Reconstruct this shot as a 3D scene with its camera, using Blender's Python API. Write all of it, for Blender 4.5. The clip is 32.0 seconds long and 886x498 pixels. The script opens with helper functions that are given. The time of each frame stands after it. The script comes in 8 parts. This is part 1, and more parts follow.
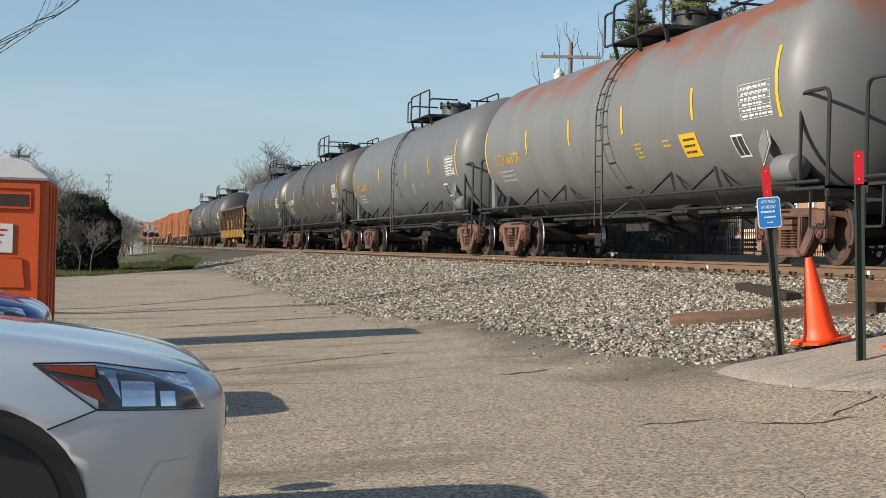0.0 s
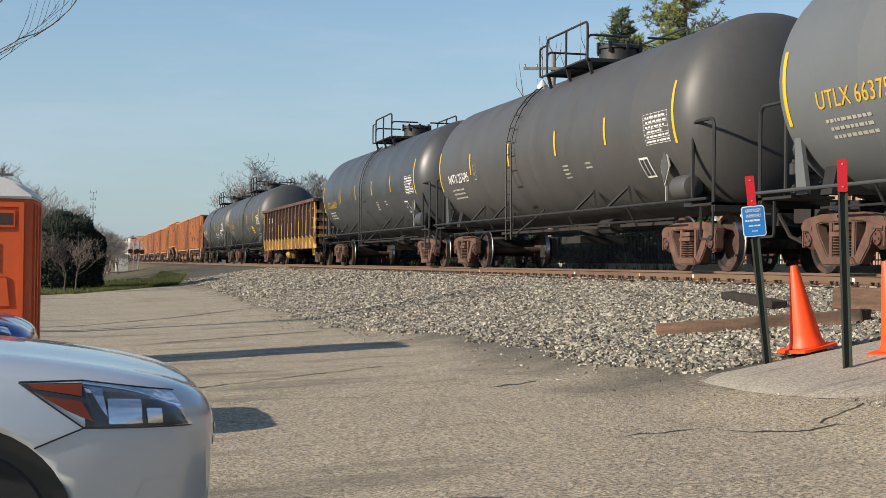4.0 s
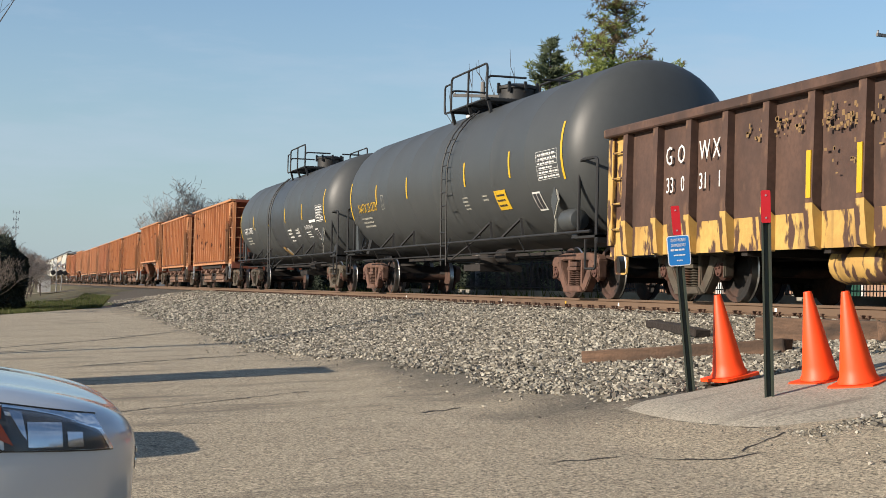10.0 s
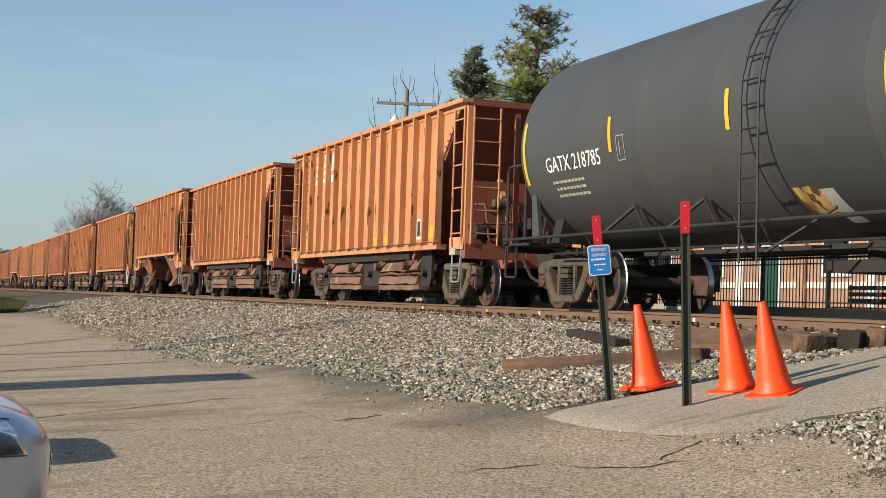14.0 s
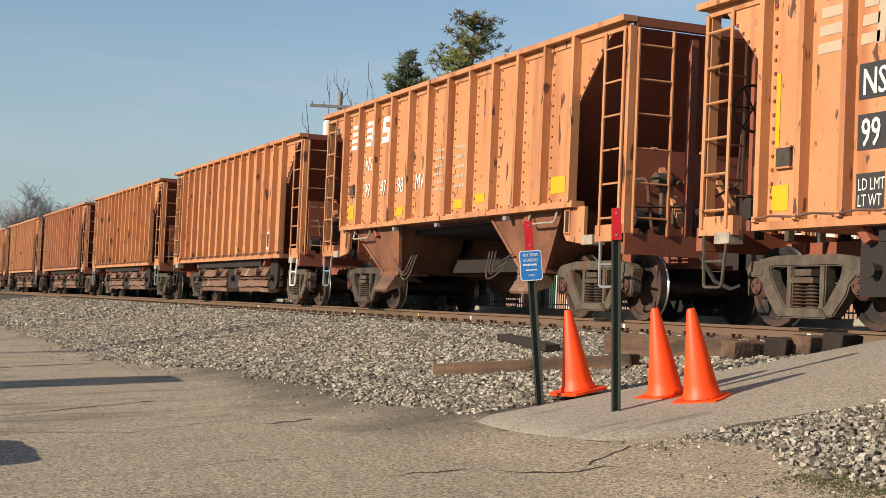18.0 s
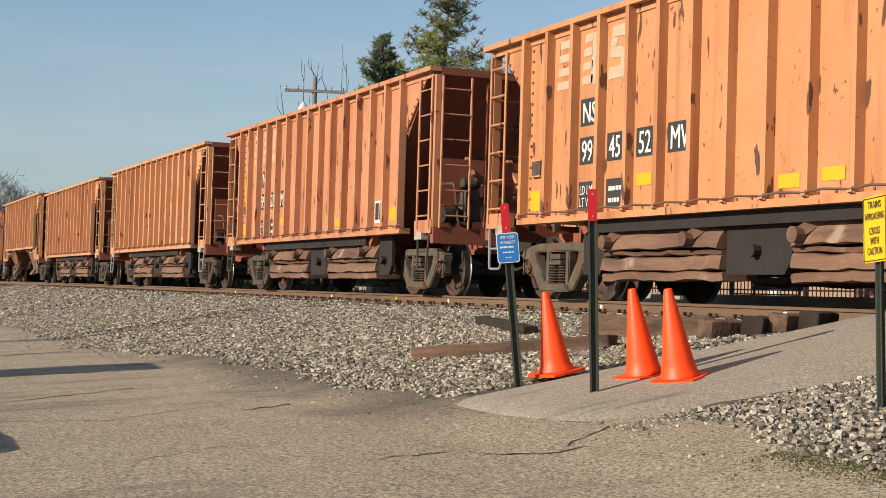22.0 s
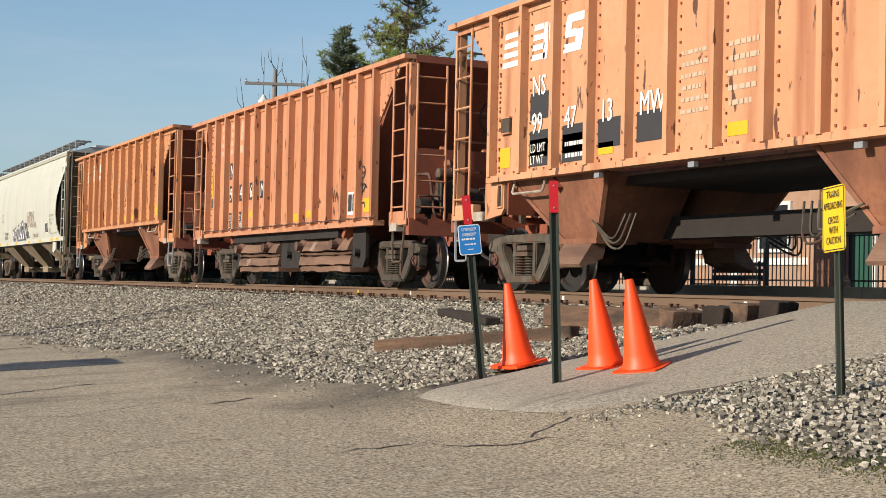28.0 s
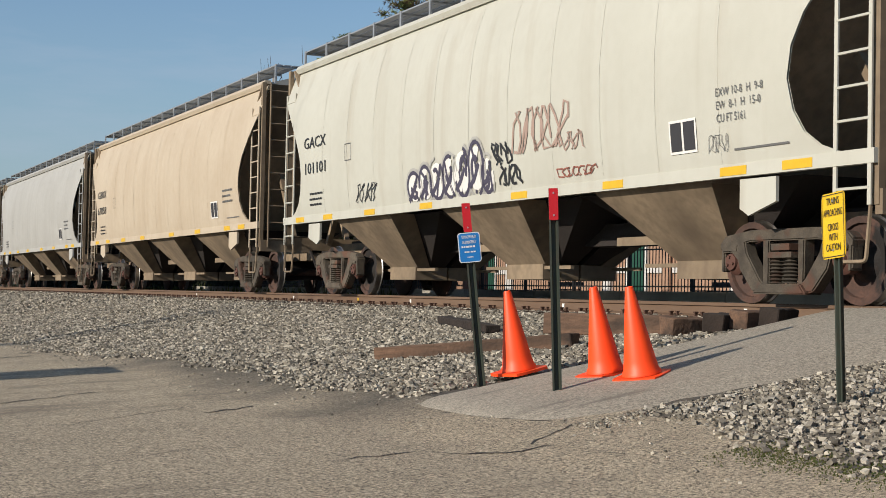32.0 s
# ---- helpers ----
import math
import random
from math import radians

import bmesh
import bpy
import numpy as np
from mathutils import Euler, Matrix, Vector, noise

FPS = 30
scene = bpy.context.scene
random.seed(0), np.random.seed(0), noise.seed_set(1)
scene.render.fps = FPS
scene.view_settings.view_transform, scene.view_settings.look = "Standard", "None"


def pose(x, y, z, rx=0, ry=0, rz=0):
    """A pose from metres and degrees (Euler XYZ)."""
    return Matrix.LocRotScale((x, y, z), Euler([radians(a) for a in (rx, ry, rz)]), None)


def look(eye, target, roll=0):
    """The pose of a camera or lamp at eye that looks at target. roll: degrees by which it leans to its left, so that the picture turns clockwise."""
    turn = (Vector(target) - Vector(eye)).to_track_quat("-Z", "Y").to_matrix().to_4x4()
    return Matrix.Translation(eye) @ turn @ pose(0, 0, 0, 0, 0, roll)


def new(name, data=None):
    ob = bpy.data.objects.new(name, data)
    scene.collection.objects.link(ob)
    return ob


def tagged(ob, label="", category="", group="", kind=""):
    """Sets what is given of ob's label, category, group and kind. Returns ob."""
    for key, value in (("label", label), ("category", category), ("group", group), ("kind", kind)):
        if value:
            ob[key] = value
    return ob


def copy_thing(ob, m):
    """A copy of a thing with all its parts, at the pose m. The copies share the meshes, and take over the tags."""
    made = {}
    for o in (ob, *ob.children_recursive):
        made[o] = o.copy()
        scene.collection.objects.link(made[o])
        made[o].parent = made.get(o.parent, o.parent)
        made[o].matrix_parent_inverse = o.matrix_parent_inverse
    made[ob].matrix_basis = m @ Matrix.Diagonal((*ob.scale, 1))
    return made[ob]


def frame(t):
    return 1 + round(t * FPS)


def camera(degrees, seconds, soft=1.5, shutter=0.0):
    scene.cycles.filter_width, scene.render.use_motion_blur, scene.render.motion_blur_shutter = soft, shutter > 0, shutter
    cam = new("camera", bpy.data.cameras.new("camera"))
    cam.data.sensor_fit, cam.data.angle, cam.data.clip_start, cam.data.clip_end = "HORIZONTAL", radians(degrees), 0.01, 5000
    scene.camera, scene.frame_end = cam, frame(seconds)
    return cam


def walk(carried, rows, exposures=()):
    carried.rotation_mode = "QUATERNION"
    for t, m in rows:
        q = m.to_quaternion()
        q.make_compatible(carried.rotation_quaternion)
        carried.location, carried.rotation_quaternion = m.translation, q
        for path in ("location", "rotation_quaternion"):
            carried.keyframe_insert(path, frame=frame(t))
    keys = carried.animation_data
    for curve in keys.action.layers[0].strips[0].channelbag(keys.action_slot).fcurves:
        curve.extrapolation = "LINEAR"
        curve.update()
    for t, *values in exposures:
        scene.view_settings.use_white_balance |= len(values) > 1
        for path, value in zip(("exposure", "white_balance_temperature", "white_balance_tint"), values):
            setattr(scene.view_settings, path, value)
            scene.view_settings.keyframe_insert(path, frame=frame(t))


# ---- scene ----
# ---- camera: a hand-held camera on one spot, turning with the train ----
EYE = (0.0, 0.0, 1.28)
cam = camera(34.12, 32.0, soft=0.8)
# heading, tilt and lean in degrees; heading 0 looks along the track


def aim(yaw, pitch, roll):
    a, b = radians(yaw), radians(pitch)
    way = Vector((-math.sin(a) * math.cos(b), math.cos(a) * math.cos(b), math.sin(b)))
    return look(EYE, Vector(EYE) + way * 10, roll)


PATH = [
    (0, aim(-13.63, 0.14, 1.56)), (0.5, aim(-13.79, 0.33, 1.49)), (1, aim(-13.85, 0.51, 1.36)),
    (1.5, aim(-13.28, 0.35, 1.20)), (2, aim(-13.50, 0.68, 1.05)), (2.5, aim(-13.83, 0.70, 0.91)),
    (3, aim(-14.08, 0.56, 0.80)), (3.5, aim(-14.07, 0.59, 0.75)), (5.5, aim(-15.14, 1.11, 1.07)),
    (6, aim(-15.38, 1.26, 1.01)), (6.5, aim(-15.46, 1.21, 1.05)), (7, aim(-15.49, 1.32, 1.10)),
    (7.5, aim(-15.59, 1.25, 1.10)), (8, aim(-15.78, 1.31, 1.08)), (8.5, aim(-16.23, 1.35, 1.14)),
    (9, aim(-16.41, 1.65, 1.26)), (9.5, aim(-16.83, 1.71, 1.41)), (10, aim(-17.04, 1.74, 1.49)),
    (10.5, aim(-17.35, 1.86, 1.51)), (11, aim(-17.54, 1.90, 1.54)), (11.5, aim(-17.89, 1.96, 1.58)),
    (12, aim(-18.30, 1.96, 1.63)), (12.5, aim(-18.72, 2.12, 1.73)), (13, aim(-19.14, 2.04, 1.84)),
    (13.5, aim(-19.66, 2.00, 1.89)), (15.5, aim(-21.34, 2.64, 2.21)), (16, aim(-21.84, 2.56, 2.24)),
    (16.5, aim(-22.33, 2.52, 2.28)), (17, aim(-22.59, 2.44, 2.34)), (17.5, aim(-22.78, 2.32, 2.43)),
    (18, aim(-22.81, 2.40, 2.50)), (18.5, aim(-23.06, 2.31, 2.50)), (19, aim(-23.35, 2.18, 2.43)),
    (19.5, aim(-23.40, 2.10, 2.30)), (20, aim(-23.41, 1.95, 2.14)), (20.5, aim(-23.52, 1.81, 1.97)),
    (21, aim(-23.39, 1.77, 1.85)), (21.5, aim(-23.38, 1.78, 1.78)), (22, aim(-23.75, 1.77, 1.72)),
    (22.5, aim(-24.34, 1.87, 1.68)), (23, aim(-24.58, 1.66, 1.63)), (23.5, aim(-25.22, 1.22, 1.56)),
    (24, aim(-25.60, 0.82, 1.52)), (24.5, aim(-25.03, 1.15, 1.52)), (25, aim(-24.77, 1.29, 1.51)),
    (25.5, aim(-24.71, 1.46, 1.44)), (26, aim(-24.57, 1.53, 1.33)), (26.5, aim(-24.73, 1.32, 1.24)),
    (28.5, aim(-25.33, 1.66, 1.27)), (29, aim(-25.28, 1.82, 1.27)), (29.5, aim(-25.28, 1.77, 1.24)),
    (30, aim(-25.26, 1.88, 1.22)), (30.5, aim(-25.08, 1.84, 1.18)), (31, aim(-25.14, 1.91, 1.13)),
    (31.5, aim(-25.27, 1.77, 1.12)), (32, aim(-25.27, 1.81, 1.14)),
]
walk(cam, PATH, exposures=[(0, 0.48, 6200, 9), (13, 0.48, 6350, 9), (16, 0.36, 6700, 10), (25, 0.38, 6600, 9), (29, 0.42, 6150, 8), (30.2, 0.37, 6100, 8),
                            (31, 0.28, 6150, 9), (32, 0.13, 6050, 9)])

# ---- world and sun: low clear sun from the left ----
SUN_EL, SUN_HEAD = 21.5, 81.0
world = bpy.data.worlds.new("sky")
scene.world = world
world.use_nodes = True
wn, wl = world.node_tree.nodes, world.node_tree.links
bg = wn["Background"]
sky = wn.new("ShaderNodeTexSky")
sky.sky_type = "NISHITA"
sky.sun_disc = False
sky.sun_elevation = radians(SUN_EL)
sky.sun_rotation = radians(SUN_HEAD + 180)
sky.air_density, sky.dust_density, sky.ozone_density = 1.0, 0.15, 2.0


def sky_node(kind, *links, **values):
    nd = wn.new(kind)
    for k, v in values.items():
        nd.inputs[k.replace("_", " ")].default_value = v
    for i, s in links:
        wl.new(s, nd.inputs[i])
    return nd


# thin haze towards the horizon and faint high cloud, the same all round
coord = wn.new("ShaderNodeTexCoord")
height = sky_node("ShaderNodeSeparateXYZ", (0, coord.outputs["Generated"]))
haze = sky_node("ShaderNodeMapRange", (0, height.outputs[2]), From_Min=0.0, From_Max=0.21, To_Min=0.85, To_Max=0.0)
hazy = sky_node("ShaderNodeMix")
hazy.data_type = "RGBA"
wl.new(haze.outputs[0], hazy.inputs[0])
wl.new(sky.outputs[0], hazy.inputs[6])
hazy.inputs[7].default_value = (2.55, 3.35, 3.95, 1)
squash = sky_node("ShaderNodeMapping", (0, coord.outputs["Generated"]), Scale=(1.6, 2.2, 9.0), Rotation=(0.0, 0.12, 0.0))
puff = sky_node("ShaderNodeTexNoise", (0, squash.outputs[0]), Scale=1.7, Detail=7.0, Roughness=0.6)
veil = sky_node("ShaderNodeMapRange", (0, puff.outputs[0]), From_Min=0.46, From_Max=0.74, To_Min=0.0, To_Max=0.6)
cloudy = sky_node("ShaderNodeMix")
cloudy.data_type = "RGBA"
wl.new(veil.outputs[0], cloudy.inputs[0])
wl.new(hazy.outputs[2], cloudy.inputs[6])
cloudy.inputs[7].default_value = (4.1, 4.65, 5.5, 1)
wl.new(cloudy.outputs[2], bg.inputs[0])
bg.inputs[1].default_value = 0.096
lamp = bpy.data.lights.new("sun", "SUN")
lamp.energy, lamp.angle, lamp.color = 5.0, radians(0.53), (1.0, 0.85, 0.68)
sun = new("sun", lamp)
h = radians(SUN_HEAD)
toward = Vector((math.sin(h), math.cos(h), -math.tan(radians(SUN_EL))))
sun.matrix_world = look(Vector((-60, -10, 40)), Vector((-60, -10, 40)) + toward)

# ---- materials ----


def material(name, base, rough=0.6, metal=0.0, dark=None, scale=3.0, amount=0.5, patch=None, patch_scale=1.2, patch_from=0.55,
             patch_soft=0.08, streak=0.0, streak_colour=None, bump=0.15, bump_scale=40.0, vary=0.0, coat=0.0, stretch=(1, 1, 1),
             patch_stretch=(1, 1, 1), speck=None, speck_scale=120.0, speck_from=0.6, fleck=None, top_rust=None):
    m = bpy.data.materials.new(name)
    m.use_nodes = True
    n, l = m.node_tree.nodes, m.node_tree.links
    b = n["Principled BSDF"]
    b.inputs["Roughness"].default_value = rough
    b.inputs["Metallic"].default_value = metal
    if coat:
        b.inputs["Coat Weight"].default_value = coat
        b.inputs["Coat Roughness"].default_value = 0.05
    co = n.new("ShaderNodeTexCoord")

    if vary:
        far, move = n.new("ShaderNodeObjectInfo"), n.new("ShaderNodeVectorMath")
        move.operation = "MULTIPLY_ADD"
        l.new(far.outputs["Random"], move.inputs[0])
        move.inputs[1].default_value = (40, 60, 80)
        l.new(co.outputs["Object"], move.inputs[2])
        shifted = move.outputs[0]

    def noise_of(sc, st=(1, 1, 1), detail=4.0):
        mp = n.new("ShaderNodeMapping")
        mp.inputs["Scale"].default_value = st
        l.new(shifted if vary else co.outputs["Object"], mp.inputs[0])
        t = n.new("ShaderNodeTexNoise")
        t.inputs["Scale"].default_value = sc
        t.inputs["Detail"].default_value = detail
        l.new(mp.outputs[0], t.inputs["Vector"])
        return t.outputs["Fac"]

    def ramp(fac, lo, hi):
        r = n.new("ShaderNodeMapRange")
        r.inputs["From Min"].default_value, r.inputs["From Max"].default_value = lo, hi
        l.new(fac, r.inputs["Value"])
        return r.outputs[0]

    def mix(fac, a, c):
        x = n.new("ShaderNodeMix")
        x.data_type = "RGBA"
        if isinstance(fac, float):
            x.inputs[0].default_value = fac
        else:
            l.new(fac, x.inputs[0])
        for i, v in ((6, a), (7, c)):
            if isinstance(v, tuple):
                x.inputs[i].default_value = (*v, 1)
            else:
                l.new(v, x.inputs[i])
        return x.outputs[2]

    def times(fac, k):
        x = n.new("ShaderNodeMath")
        x.operation = "MULTIPLY"
        l.new(fac, x.inputs[0])
        x.inputs[1].default_value = k
        return x.outputs[0]

    dark = dark or tuple(c * 0.6 for c in base)
    col = mix(times(ramp(noise_of(scale, stretch), 0.35, 0.7), amount), base, dark)
    col = mix(times(ramp(noise_of(scale * 9, stretch), 0.4, 0.7), amount * 0.5), col, dark)
    if speck:
        col = mix(ramp(noise_of(speck_scale, detail=2.0), speck_from, speck_from + 0.08), col, speck)
    if fleck:
        col = mix(ramp(noise_of(speck_scale * 1.35, detail=2.0), 0.60, 0.66), col, fleck)
    if streak:
        col = mix(times(ramp(noise_of(2.6, (1.0, 1.0, 0.07), 6.0), 0.52, 0.72), streak), col, streak_colour or dark)
    if patch:
        col = mix(ramp(noise_of(patch_scale, patch_stretch, 8.0), patch_from, patch_from + patch_soft), col, patch)
    if top_rust:
        sp = n.new("ShaderNodeSeparateXYZ")
        l.new(co.outputs["Object"], sp.inputs[0])
        x = n.new("ShaderNodeMath")
        x.operation = "MULTIPLY"
        l.new(ramp(sp.outputs["Z"], 3.05, 3.75), x.inputs[0])
        l.new(ramp(noise_of(1.6, (1, 0.5, 0.5), 7.0), 0.40, 0.56), x.inputs[1])
        col = mix(x.outputs[0], col, top_rust)
    if vary:
        info = n.new("ShaderNodeObjectInfo")
        hsv = n.new("ShaderNodeHueSaturation")
        l.new(col, hsv.inputs["Color"])
        l.new(ramp(info.outputs["Random"], -0.5 / vary, 1 + 0.5 / vary), hsv.inputs["Value"])
        r = hsv.inputs["Value"].links[0].from_node
        r.inputs["From Min"].default_value, r.inputs["From Max"].default_value = 0.0, 1.0
        r.inputs["To Min"].default_value, r.inputs["To Max"].default_value = 1 - vary, 1 + vary
        col = hsv.outputs[0]
    l.new(col, b.inputs["Base Color"])
    if bump:
        bp = n.new("ShaderNodeBump")
        bp.inputs["Strength"].default_value = bump
        bp.inputs["Distance"].default_value = 0.02
        l.new(noise_of(bump_scale), bp.inputs["Height"])
        l.new(bp.outputs[0], b.inputs["Normal"])
    return m


def plain(name, base, rough=0.5, metal=0.0):
    m = material(name, base, rough, metal, scale=6, amount=0.25, bump=0.04)
    return m


M = {}


def worn_asphalt(name, base, dark, stain, seed, worn=0.57, coarse=1.0):
    """Sandy worn asphalt: coarse grains in the binder, long stains, and a net of hair cracks."""
    m = bpy.data.materials.new(name)
    m.use_nodes = True
    n, l = m.node_tree.nodes, m.node_tree.links
    b = n["Principled BSDF"]
    b.inputs["Roughness"].default_value = 0.93
    co = n.new("ShaderNodeTexCoord")

    def tex(kind, scale, stretch=(1, 1, 1), **values):
        mp, t = n.new("ShaderNodeMapping"), n.new(kind)
        mp.inputs["Scale"].default_value = stretch
        mp.inputs["Location"].default_value = (seed * 3.1, seed * 1.7, 0)
        l.new(co.outputs["Object"], mp.inputs[0])
        l.new(mp.outputs[0], t.inputs["Vector"])
        t.inputs["Scale"].default_value = scale
        for k, v in values.items():
            t.inputs[k].default_value = v
        return t

    def ramp(out, lo, hi, top=1.0):
        r = n.new("ShaderNodeMapRange")
        r.inputs["From Min"].default_value, r.inputs["From Max"].default_value, r.inputs["To Max"].default_value = lo, hi, top
        l.new(out, r.inputs["Value"])
        return r.outputs[0]

    def mix(fac, a, c):
        x = n.new("ShaderNodeMix")
        x.data_type = "RGBA"
        l.new(fac, x.inputs[0])
        for i, v in ((6, a), (7, c)):
            if isinstance(v, tuple):
                x.inputs[i].default_value = (*v, 1)
            else:
                l.new(v, x.inputs[i])
        return x.outputs[2]

    def times(p, q):
        x = n.new("ShaderNodeMath")
        x.operation = "MULTIPLY"
        l.new(p, x.inputs[0])
        l.new(q, x.inputs[1])
        return x.outputs[0]

    col = mix(ramp(tex("ShaderNodeTexNoise", 0.5, Detail=5.0).outputs["Fac"], 0.35, 0.7, 0.6), base, dark)
    # grains: pale stone chips and dark gaps between them
    grain = tex("ShaderNodeTexNoise", 36.0, Detail=5.0, Roughness=0.72).outputs["Fac"]
    fine = tex("ShaderNodeTexNoise", 60.0, Detail=3.0, Roughness=0.65).outputs["Fac"]
    col = mix(ramp(grain, 0.53, 0.58, 0.9 * coarse), col, tuple(min(0.8, c * 1.6) for c in base))
    col = mix(ramp(fine, 0.545, 0.59, 0.85 * coarse), col, tuple(c * 0.16 for c in base))
    col = mix(ramp(grain, 0.455, 0.40, 0.85 * coarse), col, tuple(c * 0.2 for c in base))
    # long faint stains and tyre marks
    col = mix(ramp(tex("ShaderNodeTexNoise", 0.9, (0.32, 1.1, 1), Detail=9.0, Roughness=0.62).outputs["Fac"], 0.53, 0.68, 0.85 * coarse), col, stain)
    col = mix(ramp(tex("ShaderNodeTexNoise", 1.5, (0.16, 1.6, 1), Detail=8.0, Roughness=0.66).outputs["Fac"], 0.60, 0.68, 0.7), col, tuple(c * 0.7 for c in stain))
    # hair cracks, only where the surface has begun to break
    warp = n.new("ShaderNodeVectorMath")
    warp.operation = "MULTIPLY_ADD"
    l.new(tex("ShaderNodeTexNoise", 1.3, Detail=6.0).outputs["Color"], warp.inputs[0])
    warp.inputs[1].default_value = (0.9, 0.9, 0)
    l.new(co.outputs["Object"], warp.inputs[2])
    net = n.new("ShaderNodeTexVoronoi")
    net.feature = "DISTANCE_TO_EDGE"
    net.inputs["Scale"].default_value = 0.55
    l.new(warp.outputs[0], net.inputs["Vector"])
    broken = ramp(tex("ShaderNodeTexNoise", 0.5, Detail=5.0).outputs["Fac"], worn, worn + 0.05)
    crackle = times(ramp(net.outputs["Distance"], 0.006, 0.002), broken)
    col = mix(crackle, col, tuple(c * 0.16 for c in base))
    l.new(col, b.inputs["Base Color"])
    bp = n.new("ShaderNodeBump")
    bp.inputs["Strength"].default_value, bp.inputs["Distance"].default_value = coarse, 0.012
    l.new(grain, bp.inputs["Height"])
    l.new(bp.outputs[0], b.inputs["Normal"])
    return m


M["asphalt"] = worn_asphalt("asphalt", (0.415, 0.35, 0.246), (0.325, 0.272, 0.19), (0.15, 0.127, 0.093), 0)
M["path"] = worn_asphalt("path_asphalt", (0.325, 0.292, 0.232), (0.26, 0.232, 0.184), (0.185, 0.165, 0.132), 5, 0.8, 0.5)


def dirty_edge(m, x0, x1, colour):
    """Dirt and fine stone washed over the lot's edge beside the track."""
    n, l = m.node_tree.nodes, m.node_tree.links
    b = n["Principled BSDF"]
    old = b.inputs["Base Color"].links[0].from_socket
    co, sp = n.new("ShaderNodeTexCoord"), n.new("ShaderNodeSeparateXYZ")
    l.new(co.outputs["Object"], sp.inputs[0])
    t = n.new("ShaderNodeTexNoise")
    t.inputs["Scale"].default_value, t.inputs["Detail"].default_value = 0.9, 8.0
    l.new(co.outputs["Object"], t.inputs["Vector"])
    a = n.new("ShaderNodeMath")
    a.operation = "MULTIPLY_ADD"
    l.new(t.outputs["Fac"], a.inputs[0])
    a.inputs[1].default_value = 2.6
    l.new(sp.outputs["X"], a.inputs[2])
    r = n.new("ShaderNodeMapRange")
    r.inputs["From Min"].default_value, r.inputs["From Max"].default_value = x0 + 1.3, x1 + 1.3
    r.inputs["To Max"].default_value = 0.85
    l.new(a.outputs[0], r.inputs["Value"])
    ry, both = n.new("ShaderNodeMapRange"), n.new("ShaderNodeMath")
    ry.inputs["From Min"].default_value, ry.inputs["From Max"].default_value = 10.2, 11.8
    ry.inputs["To Min"].default_value = 0.12
    l.new(sp.outputs["Y"], ry.inputs["Value"])
    both.operation = "MULTIPLY"
    l.new(r.outputs[0], both.inputs[0])
    l.new(ry.outputs[0], both.inputs[1])
    t2 = n.new("ShaderNodeTexNoise")
    t2.inputs["Scale"].default_value, t2.inputs["Detail"].default_value = 40.0, 3.0
    l.new(co.outputs["Object"], t2.inputs["Vector"])
    c = n.new("ShaderNodeValToRGB")
    c.color_ramp.elements[0].position, c.color_ramp.elements[1].position = 0.4, 0.62
    c.color_ramp.elements[0].color, c.color_ramp.elements[1].color = (*[v * 0.35 for v in colour], 1), (*[v * 1.5 for v in colour], 1)
    l.new(t2.outputs["Fac"], c.inputs[0])
    x = n.new("ShaderNodeMix")
    x.data_type = "RGBA"
    l.new(both.outputs[0], x.inputs[0])
    l.new(old, x.inputs[6])
    l.new(c.outputs[0], x.inputs[7])
    l.new(x.outputs[2], b.inputs["Base Color"])


dirty_edge(M["asphalt"], 4.0, 5.1, (0.10, 0.088, 0.068))
M["tar"] = material("tar", (0.037, 0.0333, 0.0296), 0.85, scale=4, bump=0.3)
M["ballast_bed"] = material("ballast_bed", (0.105, 0.093, 0.072), 0.95, dark=(0.045, 0.04, 0.032), scale=6, amount=0.8, bump=1.0, bump_scale=22)
M["stone"] = material("ballast_stone", (0.47, 0.44, 0.375), 0.85, vary=0.45, dark=(0.22, 0.2, 0.165), scale=1.4, amount=0.8, bump=0.3, bump_scale=60)
M["rail"] = material("rusty_rail", (0.155, 0.1, 0.063), 0.75, 0.1, dark=(0.1, 0.06, 0.037), scale=2, stretch=(1, 0.2, 1), bump=0.2)
M["plate_rust"] = material("plate_rust", (0.085, 0.043, 0.028), 0.9, dark=(0.04, 0.022, 0.015), scale=6, bump=0.3)
M["rail_top"] = material("rail_head", (0.55, 0.52, 0.48), 0.28, 1.0, scale=4, amount=0.3, stretch=(1, 0.05, 1), bump=0.05)
M["tie"] = material("creosoted_tie", (0.074, 0.0518, 0.037), 0.9, dark=(0.037, 0.0259, 0.0185), scale=5, stretch=(0.15, 1, 1), amount=0.8, bump=0.5)
M["timber"] = material("old_timber", (0.165, 0.097, 0.06), 0.95, dark=(0.045, 0.03, 0.021), scale=5, stretch=(0.14, 1, 1.0), amount=0.95, bump=0.8, bump_scale=25, patch=(0.03, 0.022, 0.017), patch_scale=2.2, patch_from=0.58, patch_soft=0.12, patch_stretch=(0.5, 1, 1.6))
M["timber_dark"] = material("dark_timber", (0.0311, 0.0222, 0.017), 1.0, dark=(0.0133, 0.00962, 0.0074), scale=6, amount=0.8, bump=0.7, bump_scale=25)
M["grass"] = material("grass", (0.085, 0.112, 0.03), 0.95, dark=(0.135, 0.112, 0.05), scale=0.5, amount=0.9, bump=0.8, bump_scale=30)
M["dry_grass"] = material("dry_ground", (0.165, 0.138, 0.08), 0.95, dark=(0.0592, 0.0629, 0.0222), scale=0.4, amount=0.9, bump=0.8, bump_scale=20)
